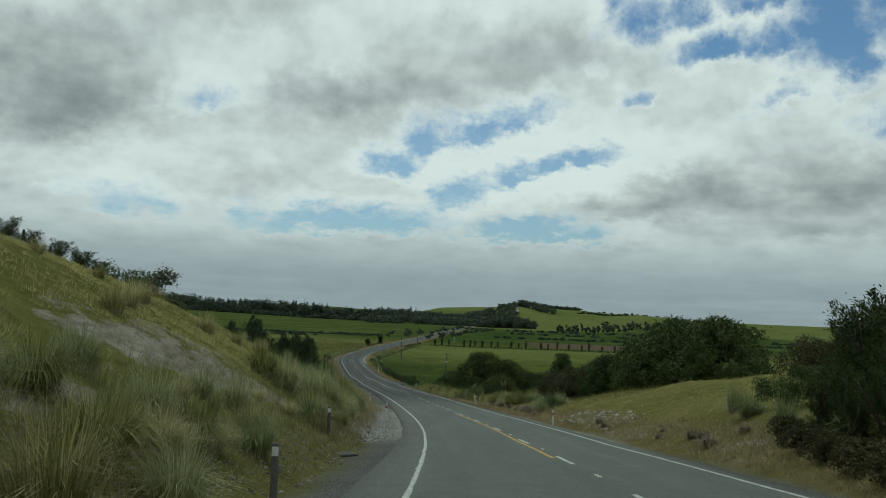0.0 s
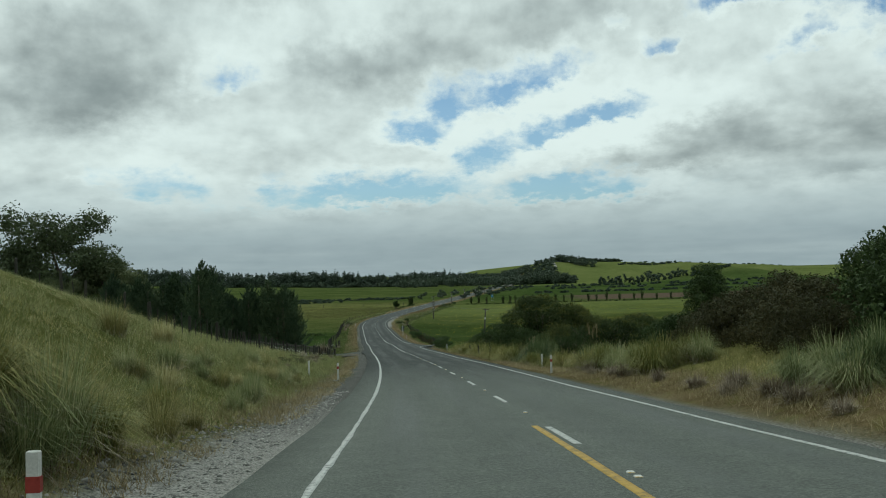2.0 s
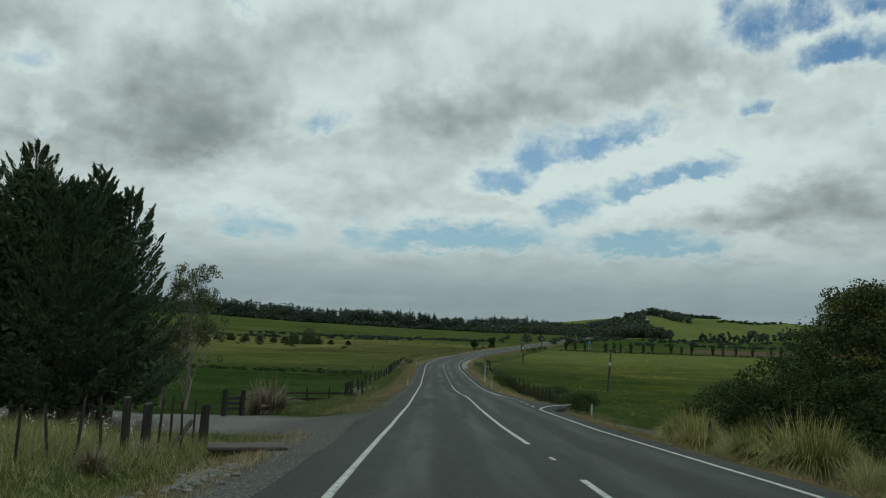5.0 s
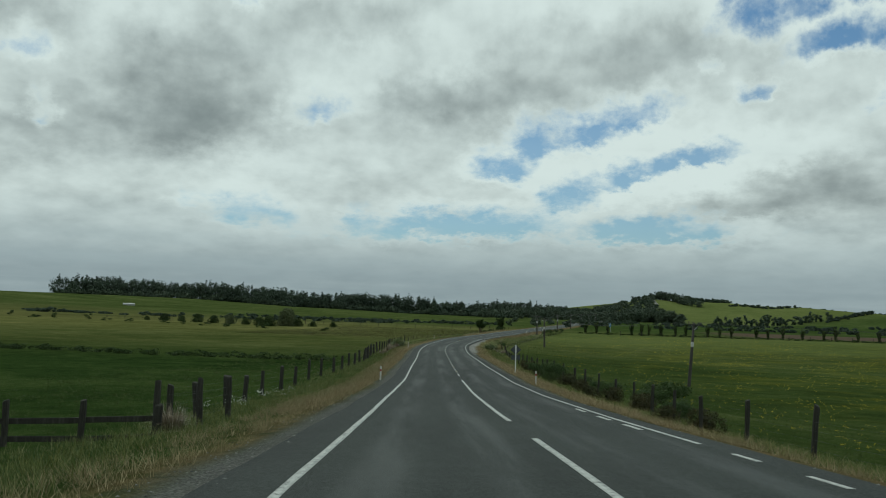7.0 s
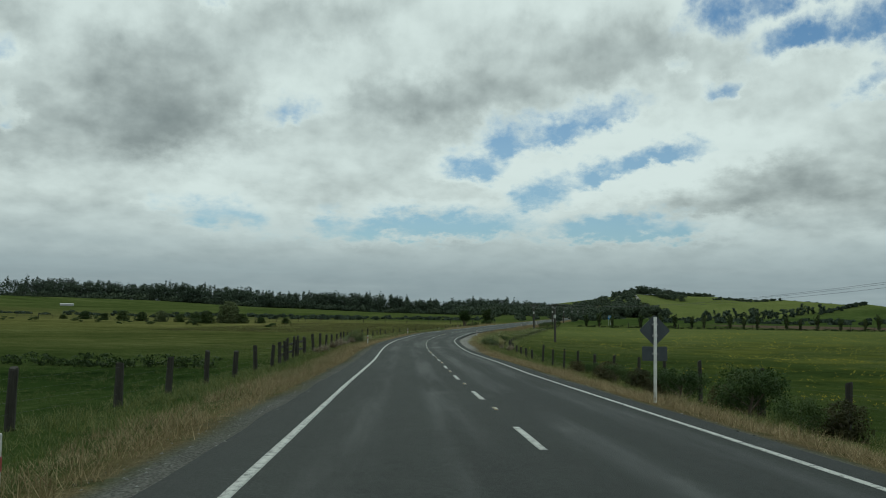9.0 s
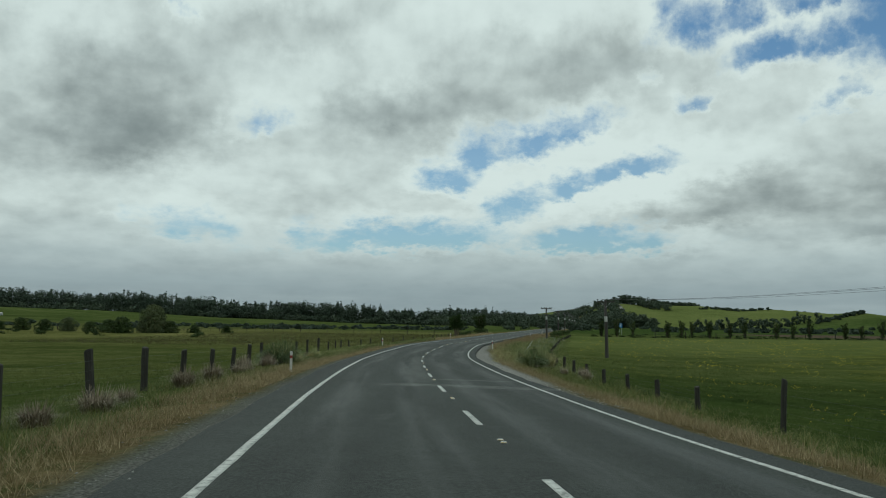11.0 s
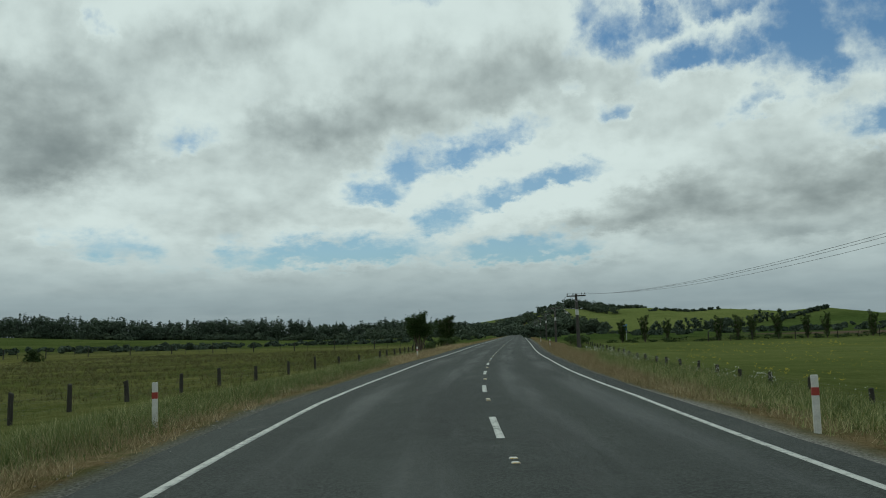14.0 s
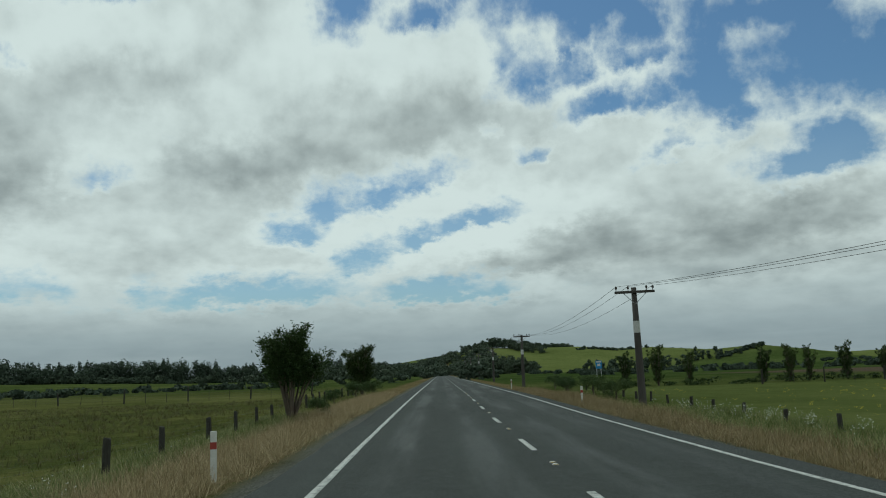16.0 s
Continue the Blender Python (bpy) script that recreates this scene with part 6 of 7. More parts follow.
# ---- signs ----
def plate(name, pts, thick, mat):
    bm = bmesh.new()
    f = bm.faces.new([bm.verts.new((x, 0, z)) for x, z in pts])
    r = bmesh.ops.extrude_face_region(bm, geom=[f])
    bmesh.ops.translate(bm, vec=(0, thick, 0), verts=[v for v in r["geom"] if isinstance(v, bmesh.types.BMVert)])
    bmesh.ops.recalc_face_normals(bm, faces=bm.faces)
    me = bpy.data.meshes.new(name)
    bm.to_mesh(me)
    bm.free()
    me.materials.append(mat)
    return me


def rounded(w, h, r, n=4):
    out = []
    for cx, cz, a in ((w / 2 - r, h / 2 - r, 0), (-w / 2 + r, h / 2 - r, 90), (-w / 2 + r, -h / 2 + r, 180), (w / 2 - r, -h / 2 + r, 270)):
        out += [(cx + r * math.cos(radians(a + 90 * k / n)), cz + r * math.sin(radians(a + 90 * k / n))) for k in range(n + 1)]
    return out


sign = thing("road_sign", "back of a diamond warning sign and plate on pale post", "sign", beside(208.3, 4.9, 0.0), turn=6)
SH = 2.28
part("post", join_tubes("post", [tube([(0, 0, -0.3), (0, 0, SH)], [0.045, 0.045], 10)], M["post_white"]), sign)
c = math.sqrt(0.5)
dia = [(c * (x - z), c * (x + z)) for x, z in rounded(0.60, 0.60, 0.05)]
part("diamond_panel", plate("diamond_panel", [(x, z + SH - 0.36) for x, z in dia], 0.012, M["sign_back"]), sign, "dark grey back of the diamond panel", at=(0, 0.05, 0))
part("lower_panel", plate("lower_panel", [(x, z + SH - 0.98) for x, z in rounded(0.68, 0.38, 0.03)], 0.012, M["sign_back"]), sign, "dark grey back of the lower panel", at=(0, 0.05, 0))
for z in (SH - 0.2, SH - 0.5, SH - 0.98):
    part("clamp", box_me("clamp", (0.16, 0.05, 0.05), M["steel"], (0, 0.03, z), 0.008), sign)
info = thing("information_sign", "blue roadside information sign with a white top on two posts", "sign", put_on(22, 500), turn=-4)
for x in (-0.35, 0.35):
    part("post", join_tubes("post", [tube([(x, 0, -0.3), (x, 0, 3.3)], [0.04, 0.04], 8)], M["steel"]), info)
part("panel", plate("panel", [(x, z + 2.75) for x, z in rounded(1.0, 1.3, 0.06)], 0.02, M["sign_blue"]), info, at=(0, -0.06, 0))
part("bar", plate("bar", [(x, z + 3.2) for x, z in rounded(0.8, 0.22, 0.03)], 0.01, M["post_white"]), info, "white bar", at=(0, -0.075, 0))
part("bar", plate("bar", [(x, z + 2.7) for x, z in rounded(0.5, 0.4, 0.05)], 0.01, M["post_white"]), info, "white symbol block", at=(0, -0.075, 0))

# ---- raised pavement markers and small marks on the road ----
STUD = box_me("body", (0.10, 0.10, 0.018), M["post_white"], (0, 0, 0.009), 0.006, 0.7)
LENS_ = box_me("lens", (0.085, 0.012, 0.012), M["glass"], (0, -0.046, 0.010), 0.002)
for e in DASH_ENDS:
    if -30 < e < 420:
        for k in ((0,) if e % 3 > 1 else (0, 1)):
            p = road_at(e + 3.4 + 0.35 * k, 0.03, 0.0)
            stud = thing("road_stud", "small white raised road stud with a reflector", "road stud", tuple(float(v) for v in p), "road studs")
            part("body", STUD, stud)
            part("lens", LENS_, stud, "amber reflector strip")
# pale lane dots at the entrance
for s, o in ((163.5, 3.35), (159.8, 3.35), (156.4, 3.35)):
    part("side_dash", strip_me("side_dash", s - 0.9, s + 0.9, o - 0.06 - 0.55, o + 0.06 - 0.55, M["white_paint"], 0.006, step=0.6, ragged=0.01), ROAD)

# ---- a far shed ----
shed = thing("farm_shed", "long low white farm shed far across the fields", "shed", put_on(-243, 650), turn=20)
shed.matrix_basis = shed.matrix_basis @ Matrix.Diagonal((0.36, 0.36, 0.36, 1))
part("wall", box_me("wall", (18, 8, 2.6), M["shed_wall"], (0, 0, 1.2)), shed)
me = bpy.data.meshes.new("roof")
me.from_pydata([(-9.4, -4.4, 2.5), (9.4, -4.4, 2.5), (9.4, 0, 3.8), (-9.4, 0, 3.8), (-9.4, 4.4, 2.5), (9.4, 4.4, 2.5)], [], [(0, 1, 2, 3), (3, 2, 5, 4)])
me.materials.append(M["shed_wall"])
part("roof", me, shed, "pale metal roof")

# ---- loose stones along the foot of the cutting ----
def stones(name, label, mat, n, s0, s1, o0, o1, least, most, seed):
    """Loose angular stones over a strip beside the road."""
    rng = np.random.default_rng(seed)
    s, o = rng.uniform(s0, s1, n), o0 + (o1 - o0) * rng.beta(1.6, 1.6, n)
    p = road_at(s, o)
    c = np.stack([p[:, 0], p[:, 1], np.maximum(ground_z(p[:, 0], p[:, 1]), np.where((o > -SEAL_L) & (o < SEAL_R), p[:, 2], -99))], -1)
    r = least + (most - least) * rng.uniform(0, 1, n) ** 2.5
    dirs = np.array([(1, 0, 0), (0, 1, 0), (-1, 0, 0), (0, -1, 0), (0, 0, 1), (0, 0, -0.6)], float)
    V = c[:, None] + (dirs[None] + rng.normal(0, 0.25, (n, 6, 3))) * r[:, None, None] * np.array([1.2, 1.0, 0.6])
    tri = np.array([(0, 1, 4), (1, 2, 4), (2, 3, 4), (3, 0, 4), (1, 0, 5), (2, 1, 5), (3, 2, 5), (0, 3, 5)])
    F = (np.arange(n)[:, None, None] * 6 + tri[None]).reshape(-1, 3)
    thing(name, label, "stones", kind="stuff", me=mesh_of(name, V.reshape(-1, 3), F, M[mat]))


stones("ditch_stones", "loose pale and grey stones along the roadside ditch", "scree", 3200, -40, 64, -6.8, -5.3, 0.012, 0.06, 78)
stones("shoulder_gravel", "pale coarse gravel heaped along the shoulder", "pale_scree", 9000, -6, 44, -6.5, -4.5, 0.010, 0.045, 84)
stones("shoulder_chips", "loose grey stone chips along the sealed shoulder", "scree", 5000, 70, 330, -5.5, -4.2, 0.006, 0.028, 79)
stones("shoulder_chips", "loose grey stone chips along the sealed shoulder", "scree", 3500, 70, 260, 3.5, 4.5, 0.006, 0.028, 80)
stones("shoulder_chips", "pale loose gravel on the outside of the bend", "pale_scree", 3200, 258, 314, 3.6, 5.2, 0.006, 0.032, 81)

stones("outcrop_stones", "pale broken rock and rubble at the foot of the cutting", "pale_scree", 330, 5, 17, 5.0, 7.2, 0.02, 0.17, 82)
stones("outcrop_stones", "loose grey rubble in the ditch of the cutting", "scree", 900, 20, 100, -6.9, -5.7, 0.02, 0.10, 83)

# ---- rocks in the ditch by the entrance ----
rng = np.random.default_rng(77)
for k in range(120):
    bm = bmesh.new()
    bmesh.ops.create_icosphere(bm, subdivisions=1, radius=1)
    sc = rng.uniform(0.03, 0.085)
    for v in bm.verts:
        v.co = Vector((v.co.x * sc * 1.3, v.co.y * sc, v.co.z * sc * 0.8)) * rng.uniform(0.8, 1.15)
    me = bpy.data.meshes.new("rock")
    bm.to_mesh(me)
    bm.free()
    me.materials.append(M["stone"])
    s, o = 100.0 + rng.normal(0, 1.1), -5.75 + rng.normal(0, 0.22)
    thing("rock", "grey angular rock lying in the ditch", "rock", beside(s, o, -0.01), "rocks in the ditch", turn=rng.uniform(0, 360), me=me)


# ---- tussocks ----
TUFT = [tussock_meshes(100 + k, 1.6, 1.0, 640, M["toetoe"], droop=0.8, width=0.0065, base=0.32) for k in range(3)]
STRAW = [tussock_meshes(110 + k, 1.4, 0.95, 560, M["toetoe_straw"], plumes=0, droop=0.7, width=0.0065, base=0.35) for k in range(3)]
PAMPAS = [tussock_meshes(115 + k, 2.0, 1.45, 900, M["pampas"], droop=1.0, width=0.011, base=0.55, segs=3) for k in range(3)]
FLAX = [tussock_meshes(125 + k, 1.75, 1.25, 1000, M["flax"], droop=1.0, width=0.009, base=0.4, segs=3) for k in range(2)]
MOUND = [tussock_meshes(128 + k, 1.75, 1.35, 1000, M["toetoe"], droop=1.0, width=0.009, base=0.45, segs=3) for k in range(2)]
PLUMED = [tussock_meshes(120 + k, 1.9, 1.3, 800, M["toetoe"], plumes=7, droop=0.7, width=0.011, base=0.4) for k in range(2)]
DEAD = [tussock_meshes(130 + k, 0.95, 0.75, 380, M["toetoe_dead"], droop=0.75, width=0.012, base=0.28) for k in range(2)]
rng = np.random.default_rng(99)


def tuft(s, o, k=1.0, kind="green", sink=0.06):
    if scar(s, o) > 0.3:
        return  # nothing holds on the slipped clay
    k = k * (0.86 if s < -6 and o < 0 else 1.0)
    ms, name, label = {"green": (TUFT, "toetoe", "arching green toetoe tussock with pale leaf tips"),
                       "straw": (STRAW, "tussock", "straw-and-green tussock of long arching grass"),
                       "pampas": (PAMPAS, "pampas", "tall straw-green pampas clump with drooping leaf tips"),
                       "plume": (PLUMED, "toetoe", "tall green toetoe clump with dry flower plumes"),
                       "toetoe": (MOUND, "toetoe", "wide bright green toetoe mound with drooping leaves"),
                       "flax": (FLAX, "toetoe", "large dark green toetoe mound with drooping leaves"),
                       "dead": (DEAD, "dead_flax", "grey-brown dead flax clump")}[kind]
    plant_tussock(name, label, ms[rng.integers(0, len(ms))], beside(s, o, sink), rng.uniform(0, 360), k * rng.uniform(0.88, 1.12), "roadside tussocks", tall=k * rng.uniform(0.85, 1.15))


# s, o and size of single tussocks, by stretch and kind
BANK_STRAW = [(-30, -6.2, 0.95), (-25.5, -6.8, 0.8), (-22, -9.5, 0.9), (-18.5, -7, 0.7), (-7.5, -7.2, 1), (-3.6, -9, 1), (0.5, -7.2, 1), (6, -7.4, 0.95), (9, -7.2, 0.9), (12.5, -7.4, 0.95), (16, -7.6, 1), (21.5, -8, 1), (24, -7.6, 0.8), (-12, -12, 0.8), (-6, -13.5, 0.8), (2, -13, 0.8), (7, -12.5, 0.7), (-16, -11, 0.75), (-10, -15.5, 0.7), (13, -12.2, 0.8), (20, -13, 0.85), (28, -11.5, 0.7), (-20, -14, 0.7), (0, -17, 0.6), (10, -17, 0.6), (26, -15, 0.6), (-0.7, -9.3, 0.63), (-6.6, -7, 0.8)]
BANK_STRAW_MORE = [(8.6, -7.9, 0.83), (2.8, -8.5, 0.72), (8.5, -7.2, 0.8), (-3.3, -9, 0.71), (-3.7, -8.7, 0.62), (8.1, -7.2, 0.64), (1.1, -8.4, 0.8), (22.8, -7.9, 0.9)]
BANK_GREEN = [(-27.5, -5.9, 0.85), (-29, -7.8, 1), (-24, -7.4, 0.9), (-21, -6.4, 0.75), (-9.5, -7, 1), (-6, -8.4, 0.95), (-4, -7.4, 1.1), (-1.5, -8, 1.15), (2, -8.8, 1.1), (4, -7.3, 1), (7, -8.8, 1), (10.5, -8.4, 1.1), (14, -8.6, 1.1), (17.5, -9, 1.05), (19.5, -7.6, 0.95), (23, -9.2, 0.9), (22, -11.5, 0.8), (-1.3, -8.4, 0.71), (4.5, -8.2, 0.82), (-5.1, -7.3, 0.6), (20.2, -7.4, 0.69), (2, -7.6, 0.76), (21.4, -7.1, 1.15)]
MEADOW_GREEN = [(33, -6.9, 0.55), (49, -7.6, 0.55), (35, -9.1, 0.75), (37, -7.2, 0.75), (40.5, -7.6, 0.5)]
MEADOW_STRAW = [(31, -8.2, 0.8), (42, -11, 0.75), (37, -9.5, 0.7), (46, -8.5, 0.6), (54, -9, 0.5), (66, -9.5, 0.5), (71, -11, 0.5), (36, -10.9, 0.85), (59, -9.8, 0.5)]
BANK_PAMPAS = [(-4.4, -7.3, 0.85), (4.4, -8.9, 0.63), (-5.9, -9.2, 0.72), (21.2, -8.1, 0.69), (20.2, -7.9, 1)]
CUTTING_DEAD = [(29.0, 5.6, 0.7), (27.4, 5.4, 0.65), (31.5, 5.7, 0.7), (34, 5.5, 0.6), (38, 5.6, 0.6), (42.5, 5.6, 0.7), (44.4, 5.7, 0.7), (48.5, 5.8, 0.9), (50.5, 6, 0.7), (-20, 6, 0.8), (-23, 6.2, 0.9), (25, 5.2, 0.5), (31, 5.3, 0.55), (47, 5.4, 0.5)]
CUTTING_PAMPAS = [(52.5, 7.4, 0.75), (49.5, 8, 0.7), (58.5, 8.2, 0.85)]
MEADOW_DEAD = [(60, -8.6, 0.55), (75, -8.6, 0.8), (80, -8.4, 0.7), (127.5, -9.7, 1.9), (127.0, -9.9, 1.5), (101.1, -7.8, 0.6), (104.4, -8, 0.55), (84, -9.6, 1), (88, -8.8, 1), (52, -7.8, 0.5), (158, -8.3, 0.9)]
BEND_DEAD = [(264, -8.1, 0.85), (267.5, -7.9, 0.95), (269.5, -8.1, 0.6), (274.5, -8.2, 0.75), (276, -8, 0.6), (281, -7.9, 0.9), (283, -8.2, 0.95), (285, -8.4, 0.75), (299.5, -8.4, 0.75), (252, -8.2, 0.8), (255, -8, 0.9), (258, -8.2, 0.7), (281.9, -9.3, 1)]
BEND_STRAW = [(286.8, -7.9, 1.05), (285.8, -8.0, 1.1), (297.2, -7.9, 0.5), (288, -7.6, 0.6), (302, -8.3, 0.6), (292, -7.8, 0.55)]
BEND_GREEN = [(297.5, -7.6, 0.62), (298.2, -7.9, 0.6), (285.5, -7.8, 0.75)]
BEND_FLAX = [(286.2, -7.8, 1.25), (285.4, -8.2, 1.1), (286.9, -8.4, 1.15), (292.2, 6.8, 0.9), (293.4, 7.4, 0.95)]
CUTTING_GREEN = [(-17, 6.2, 0.8), (-12, 6.6, 0.75), (-7.5, 7.2, 0.8), (-5, 7.6, 0.8), (46, 6.2, 0.9), (49, 6.8, 0.95), (51.5, 7.6, 0.9), (56, 8.2, 0.95), (60, 8.6, 0.8)]
CUTTING_FLAX = [(29.4, 6.3, 0.72), (28.3, 6.6, 0.8), (27.6, 7.4, 0.85), (26.6, 6.2, 0.75), (43.5, 6.6, 0.7), (45, 6.9, 0.75)]
CUTTING_STRAW = [(57, 6.8, 0.8)]
VERGE_PLUME = [(64, 9.6, 0.9), (84, 9.4, 1)]
VERGE_FLAX = [(71.4, 7.4, 1.3), (72.8, 8.0, 1.5), (74.2, 7.6, 1.35), (73.2, 9.0, 1.5), (53, 7.4, 0.9), (57.5, 7.8, 0.95), (61, 8.4, 0.85), (26.8, 6.6, 0.8)]
VERGE_GREEN = [(67, 7.8, 1), (104, 9.6, 0.9), (296.3, 8, 1.1), (304.9, 7.2, 0.9)]
VERGE_STRAW = [(73.5, 7, 1.1), (297.5, 8.6, 1.01), (303, 7.4, 0.6)]
VERGE_DEAD = [(68.5, 6.2, 0.5), (288, 8.4, 0.6), (284, 9, 0.7), (287, 9.4, 0.8)]
VERGE_PAMPAS = [(92, 9.2, 0.9), (99, 9.4, 1), (112, 9.2, 0.95)]
for kind, rows in (("straw", BANK_STRAW), ("straw", BANK_STRAW_MORE), ("green", BANK_GREEN), ("green", MEADOW_GREEN), ("straw", MEADOW_STRAW), ("pampas", BANK_PAMPAS), ("dead", CUTTING_DEAD), ("pampas", CUTTING_PAMPAS), ("dead", MEADOW_DEAD), ("dead", BEND_DEAD), ("straw", BEND_STRAW), ("green", BEND_GREEN), ("flax", BEND_FLAX), ("green", CUTTING_GREEN), ("toetoe", CUTTING_FLAX), ("straw", CUTTING_STRAW), ("plume", VERGE_PLUME), ("green", VERGE_GREEN), ("flax", VERGE_FLAX), ("straw", VERGE_STRAW), ("dead", VERGE_DEAD), ("pampas", VERGE_PAMPAS)):
    for s, o, k in rows:
        tuft(s, o, k, kind)
# a close row of pampas before the spreading tree
for k, s in enumerate(np.arange(75.5, 125.0, 1.85)):
    tuft(s + rng.normal(0, 0.25), 7.0 + rng.normal(0, 0.22) + 0.9 * float(smooth01(s, 116, 124)), rng.uniform(0.9, 1.12), "straw" if k % 5 == 1 else "pampas")
# thick growth over the foot of the cutting
for k in range(52):
    s = rng.uniform(-36, 30)
    tuft(s, -6.7 - 2.2 * rng.uniform() ** 1.4, rng.uniform(0.4, 0.75), ("straw", "green", "straw", "pampas", "green")[k % 5])
for k in range(26):
    tuft(rng.uniform(28, 58), -7.3 - 3.0 * rng.uniform(), rng.uniform(0.35, 0.6), ("green", "straw")[k % 2])
# pampas mounds and dead clumps along the bank right of the road
for k in range(22):
    tuft(rng.uniform(40, 70), rng.uniform(6.2, 9.0), rng.uniform(0.6, 0.85), ("pampas", "green", "pampas")[k % 3])
for k in range(9):
    tuft(rng.uniform(-24, 10), rng.uniform(5.2, 6.2), rng.uniform(0.35, 0.6), "dead")

# ---- gorse bushes ----
GORSE = [tree_meshes("gorse", 140 + k, 1.5, 0.05, 0.42, 130, 0.11, "gorse", fork=0.03, reach=0.75, n_limbs=10, rise=0.6, sub=3, slim=0.3, min_z=-0.1) for k in range(2)]
GORSE_MEADOW = [(209.4, 7.9, 0.95, 0), (210.6, 8.6, 0.8, 1), (204.6, 7.2, 0.5, 1), (215, 7.7, 0.75, 0), (217, 8.2, 0.6, 1), (187.4, 11.4, 1.15, 0), (186, 10.4, 0.8, 1), (181, 10.6, 0.6, 1), (177, 9.6, 0.6, 0), (195, 10, 0.7, 1), (198, 9.6, 0.6, 0), (203, 9.6, 0.6, 1), (221, 8.8, 0.55, 0), (226, 9, 0.5, 1), (229, 8.6, 0.6, 0)]
GORSE_BEND = [(310, 8.2, 0.5, 0), (308, 9, 0.6, 1), (236, 9, 0.5, 1), (143, 6.8, 0.9, 0), (148, 7.2, 0.8, 1), (150, 8.4, 0.8, 0), (-12, 8.2, 0.75, 0), (-7, 9.4, 0.6, 1), (-9.5, 7.4, 0.7, 1), (410, 8.6, 0.8, 0), (420, 9.0, 0.9, 1), (430, 8.6, 0.7, 0), (437, 9.4, 0.8, 1), (450, 10, 0.9, 0), (397.2, -7.2, 0.55, 0), (417, -8.8, 0.6, 1), (431, -8.6, 0.85, 0), (433, -7.4, 0.8, 1)]
for s, o, k, m in GORSE_MEADOW + GORSE_BEND:
    plant_tree("gorse_bush", "low dark green gorse bush in the verge", GORSE[m], beside(s, o), 47 * s, k, "gorse bushes", "bush")

# ---- brown scrub along the fence ----
for s, o, k in ((172, 9.2, 0.4), (175, 8.4, 0.32), (184, 9.4, 0.42), (190, 9.0, 0.4), (193, 8.2, 0.3), (199, 8.6, 0.36), (206, 8.8, 0.4), (213, 8.6, 0.38), (219, 8.0, 0.32), (224, 8.6, 0.4), (228, 7.8, 0.3), (232, 8.8, 0.42), (240, 8.8, 0.36), (300, 8.8, 0.34), (306, 8.4, 0.3), (312, 8.6, 0.36)):
    plant_tree("brown_bush", "low rusty brown scrub beside the fence", BROWN_LOW, beside(s, o), 70 * s, k, "scrub along the fence", "bush")

for s, o, k in ((64.5, -9.4, 0.26), (68.5, -8.8, 0.3), (72.5, -9.6, 0.28), (76, -8.9, 0.32), (79.5, -9.4, 0.3), (83, -9.0, 0.3), (90, -8.4, 0.26)):
    plant_tree("brown_bush", "low dark dock and weeds in the rank meadow", BROWN_LOW, beside(s, o), 70 * s, k * 1.1, "weeds in the meadow", "bush", sz=k * 0.5)

# ---- trees out in the left pasture ----
FIELD = [dome_meshes(170, 6.4, 6.2, 60, 110, 0.27, "gum", 0.0, 0.2, 0.85), dome_meshes(171, 3.6, 4.4, 36, 80, 0.26, "shrub", 0.0, 0.15, 0.6)]
for x, y, k, m in ((-86.5, 418, 0.93, 0), (-90.5, 411, 0.9, 1), (-83.5, 419, 0.7, 1), (-95, 416, 0.75, 1), (-100.5, 420, 0.6, 1), (-107, 424, 0.5, 0), (-114, 428, 0.7, 1), (-79, 421, 0.5, 1), (-73, 424, 0.45, 1), (-121, 432, 0.8, 1), (-128, 436, 0.55, 1), (-136, 441, 0.7, 1), (-142, 440, 0.4, 1)):
    plant_tree("field_tree", "rounded grey-green tree standing in the pasture" if m == 0 else "dark dense bush standing in the pasture", FIELD[m], put_on(x, y), 31 * x, k, "trees in the pasture")

# ---- shelter trees across the field ----
SHEL = [stem_tree(150 + k, 4.1 + 0.5 * k, 2.5, 10, "poplar", 0.18, 120, 0.06, 0.25) for k in range(3)]
for k, x in enumerate((9.2, 13.0, 16.8, 24.7, 28.0, 30.6, 34.5, 39.5, 43, 50, 54, 58, 66, 70, 75, 81, 88, 92, 99, 106, 113, 121, 128, 137)):
    plant_tree("shelter_tree", "young upright shelter tree in a row along the field edge", SHEL[k % 3], put_on(x, 449 + 0.5 * (k % 3)), 60 * k, 0.95 + 0.13 * math.sin(k * 2.3), "row of shelter trees")

spots = [(8 + 1.9 * k + rng.normal(0, 0.7), 449.5 + rng.normal(0, 0.7), rng.uniform(0.35, 0.95), 2.2) for k in range(72)]
far_woods("shelter_hedge", "low dark weeds and scrub under the row of shelter trees", spots, 37, leaf=0.22, per=110, mat="shrub")

# ---- bare tree by the paddock ----
BARE = tree_meshes("bare", 161, 8.2, 0.13, 0.45, 105, 0.12, "gum", bark="pale_bark", fork=0.03, reach=0.42, n_limbs=24, rise=2.6, sub=5)
plant_tree("bare_tree", "thin pale tree with sparse leaves in the paddock", BARE, put_on(-27.3, 139), 20, 0.8, sz=1.05)
plant_tree("bare_tree", "small leafy pale sapling beside the taller tree", BARE, put_on(-28.6, 138.7), 140, 0.6)

# ---- shrubs and hedges out in the fields ----
spots = []
for k in range(70):
    q = rng.uniform()
    spots.append((-215 + 150 * q + rng.normal(0, 3), 480 + 60 * q + rng.normal(0, 6), rng.uniform(0.7, 1.0) * (0.7 + 1.5 * rng.uniform() ** 2), rng.uniform(1.5, 5)))
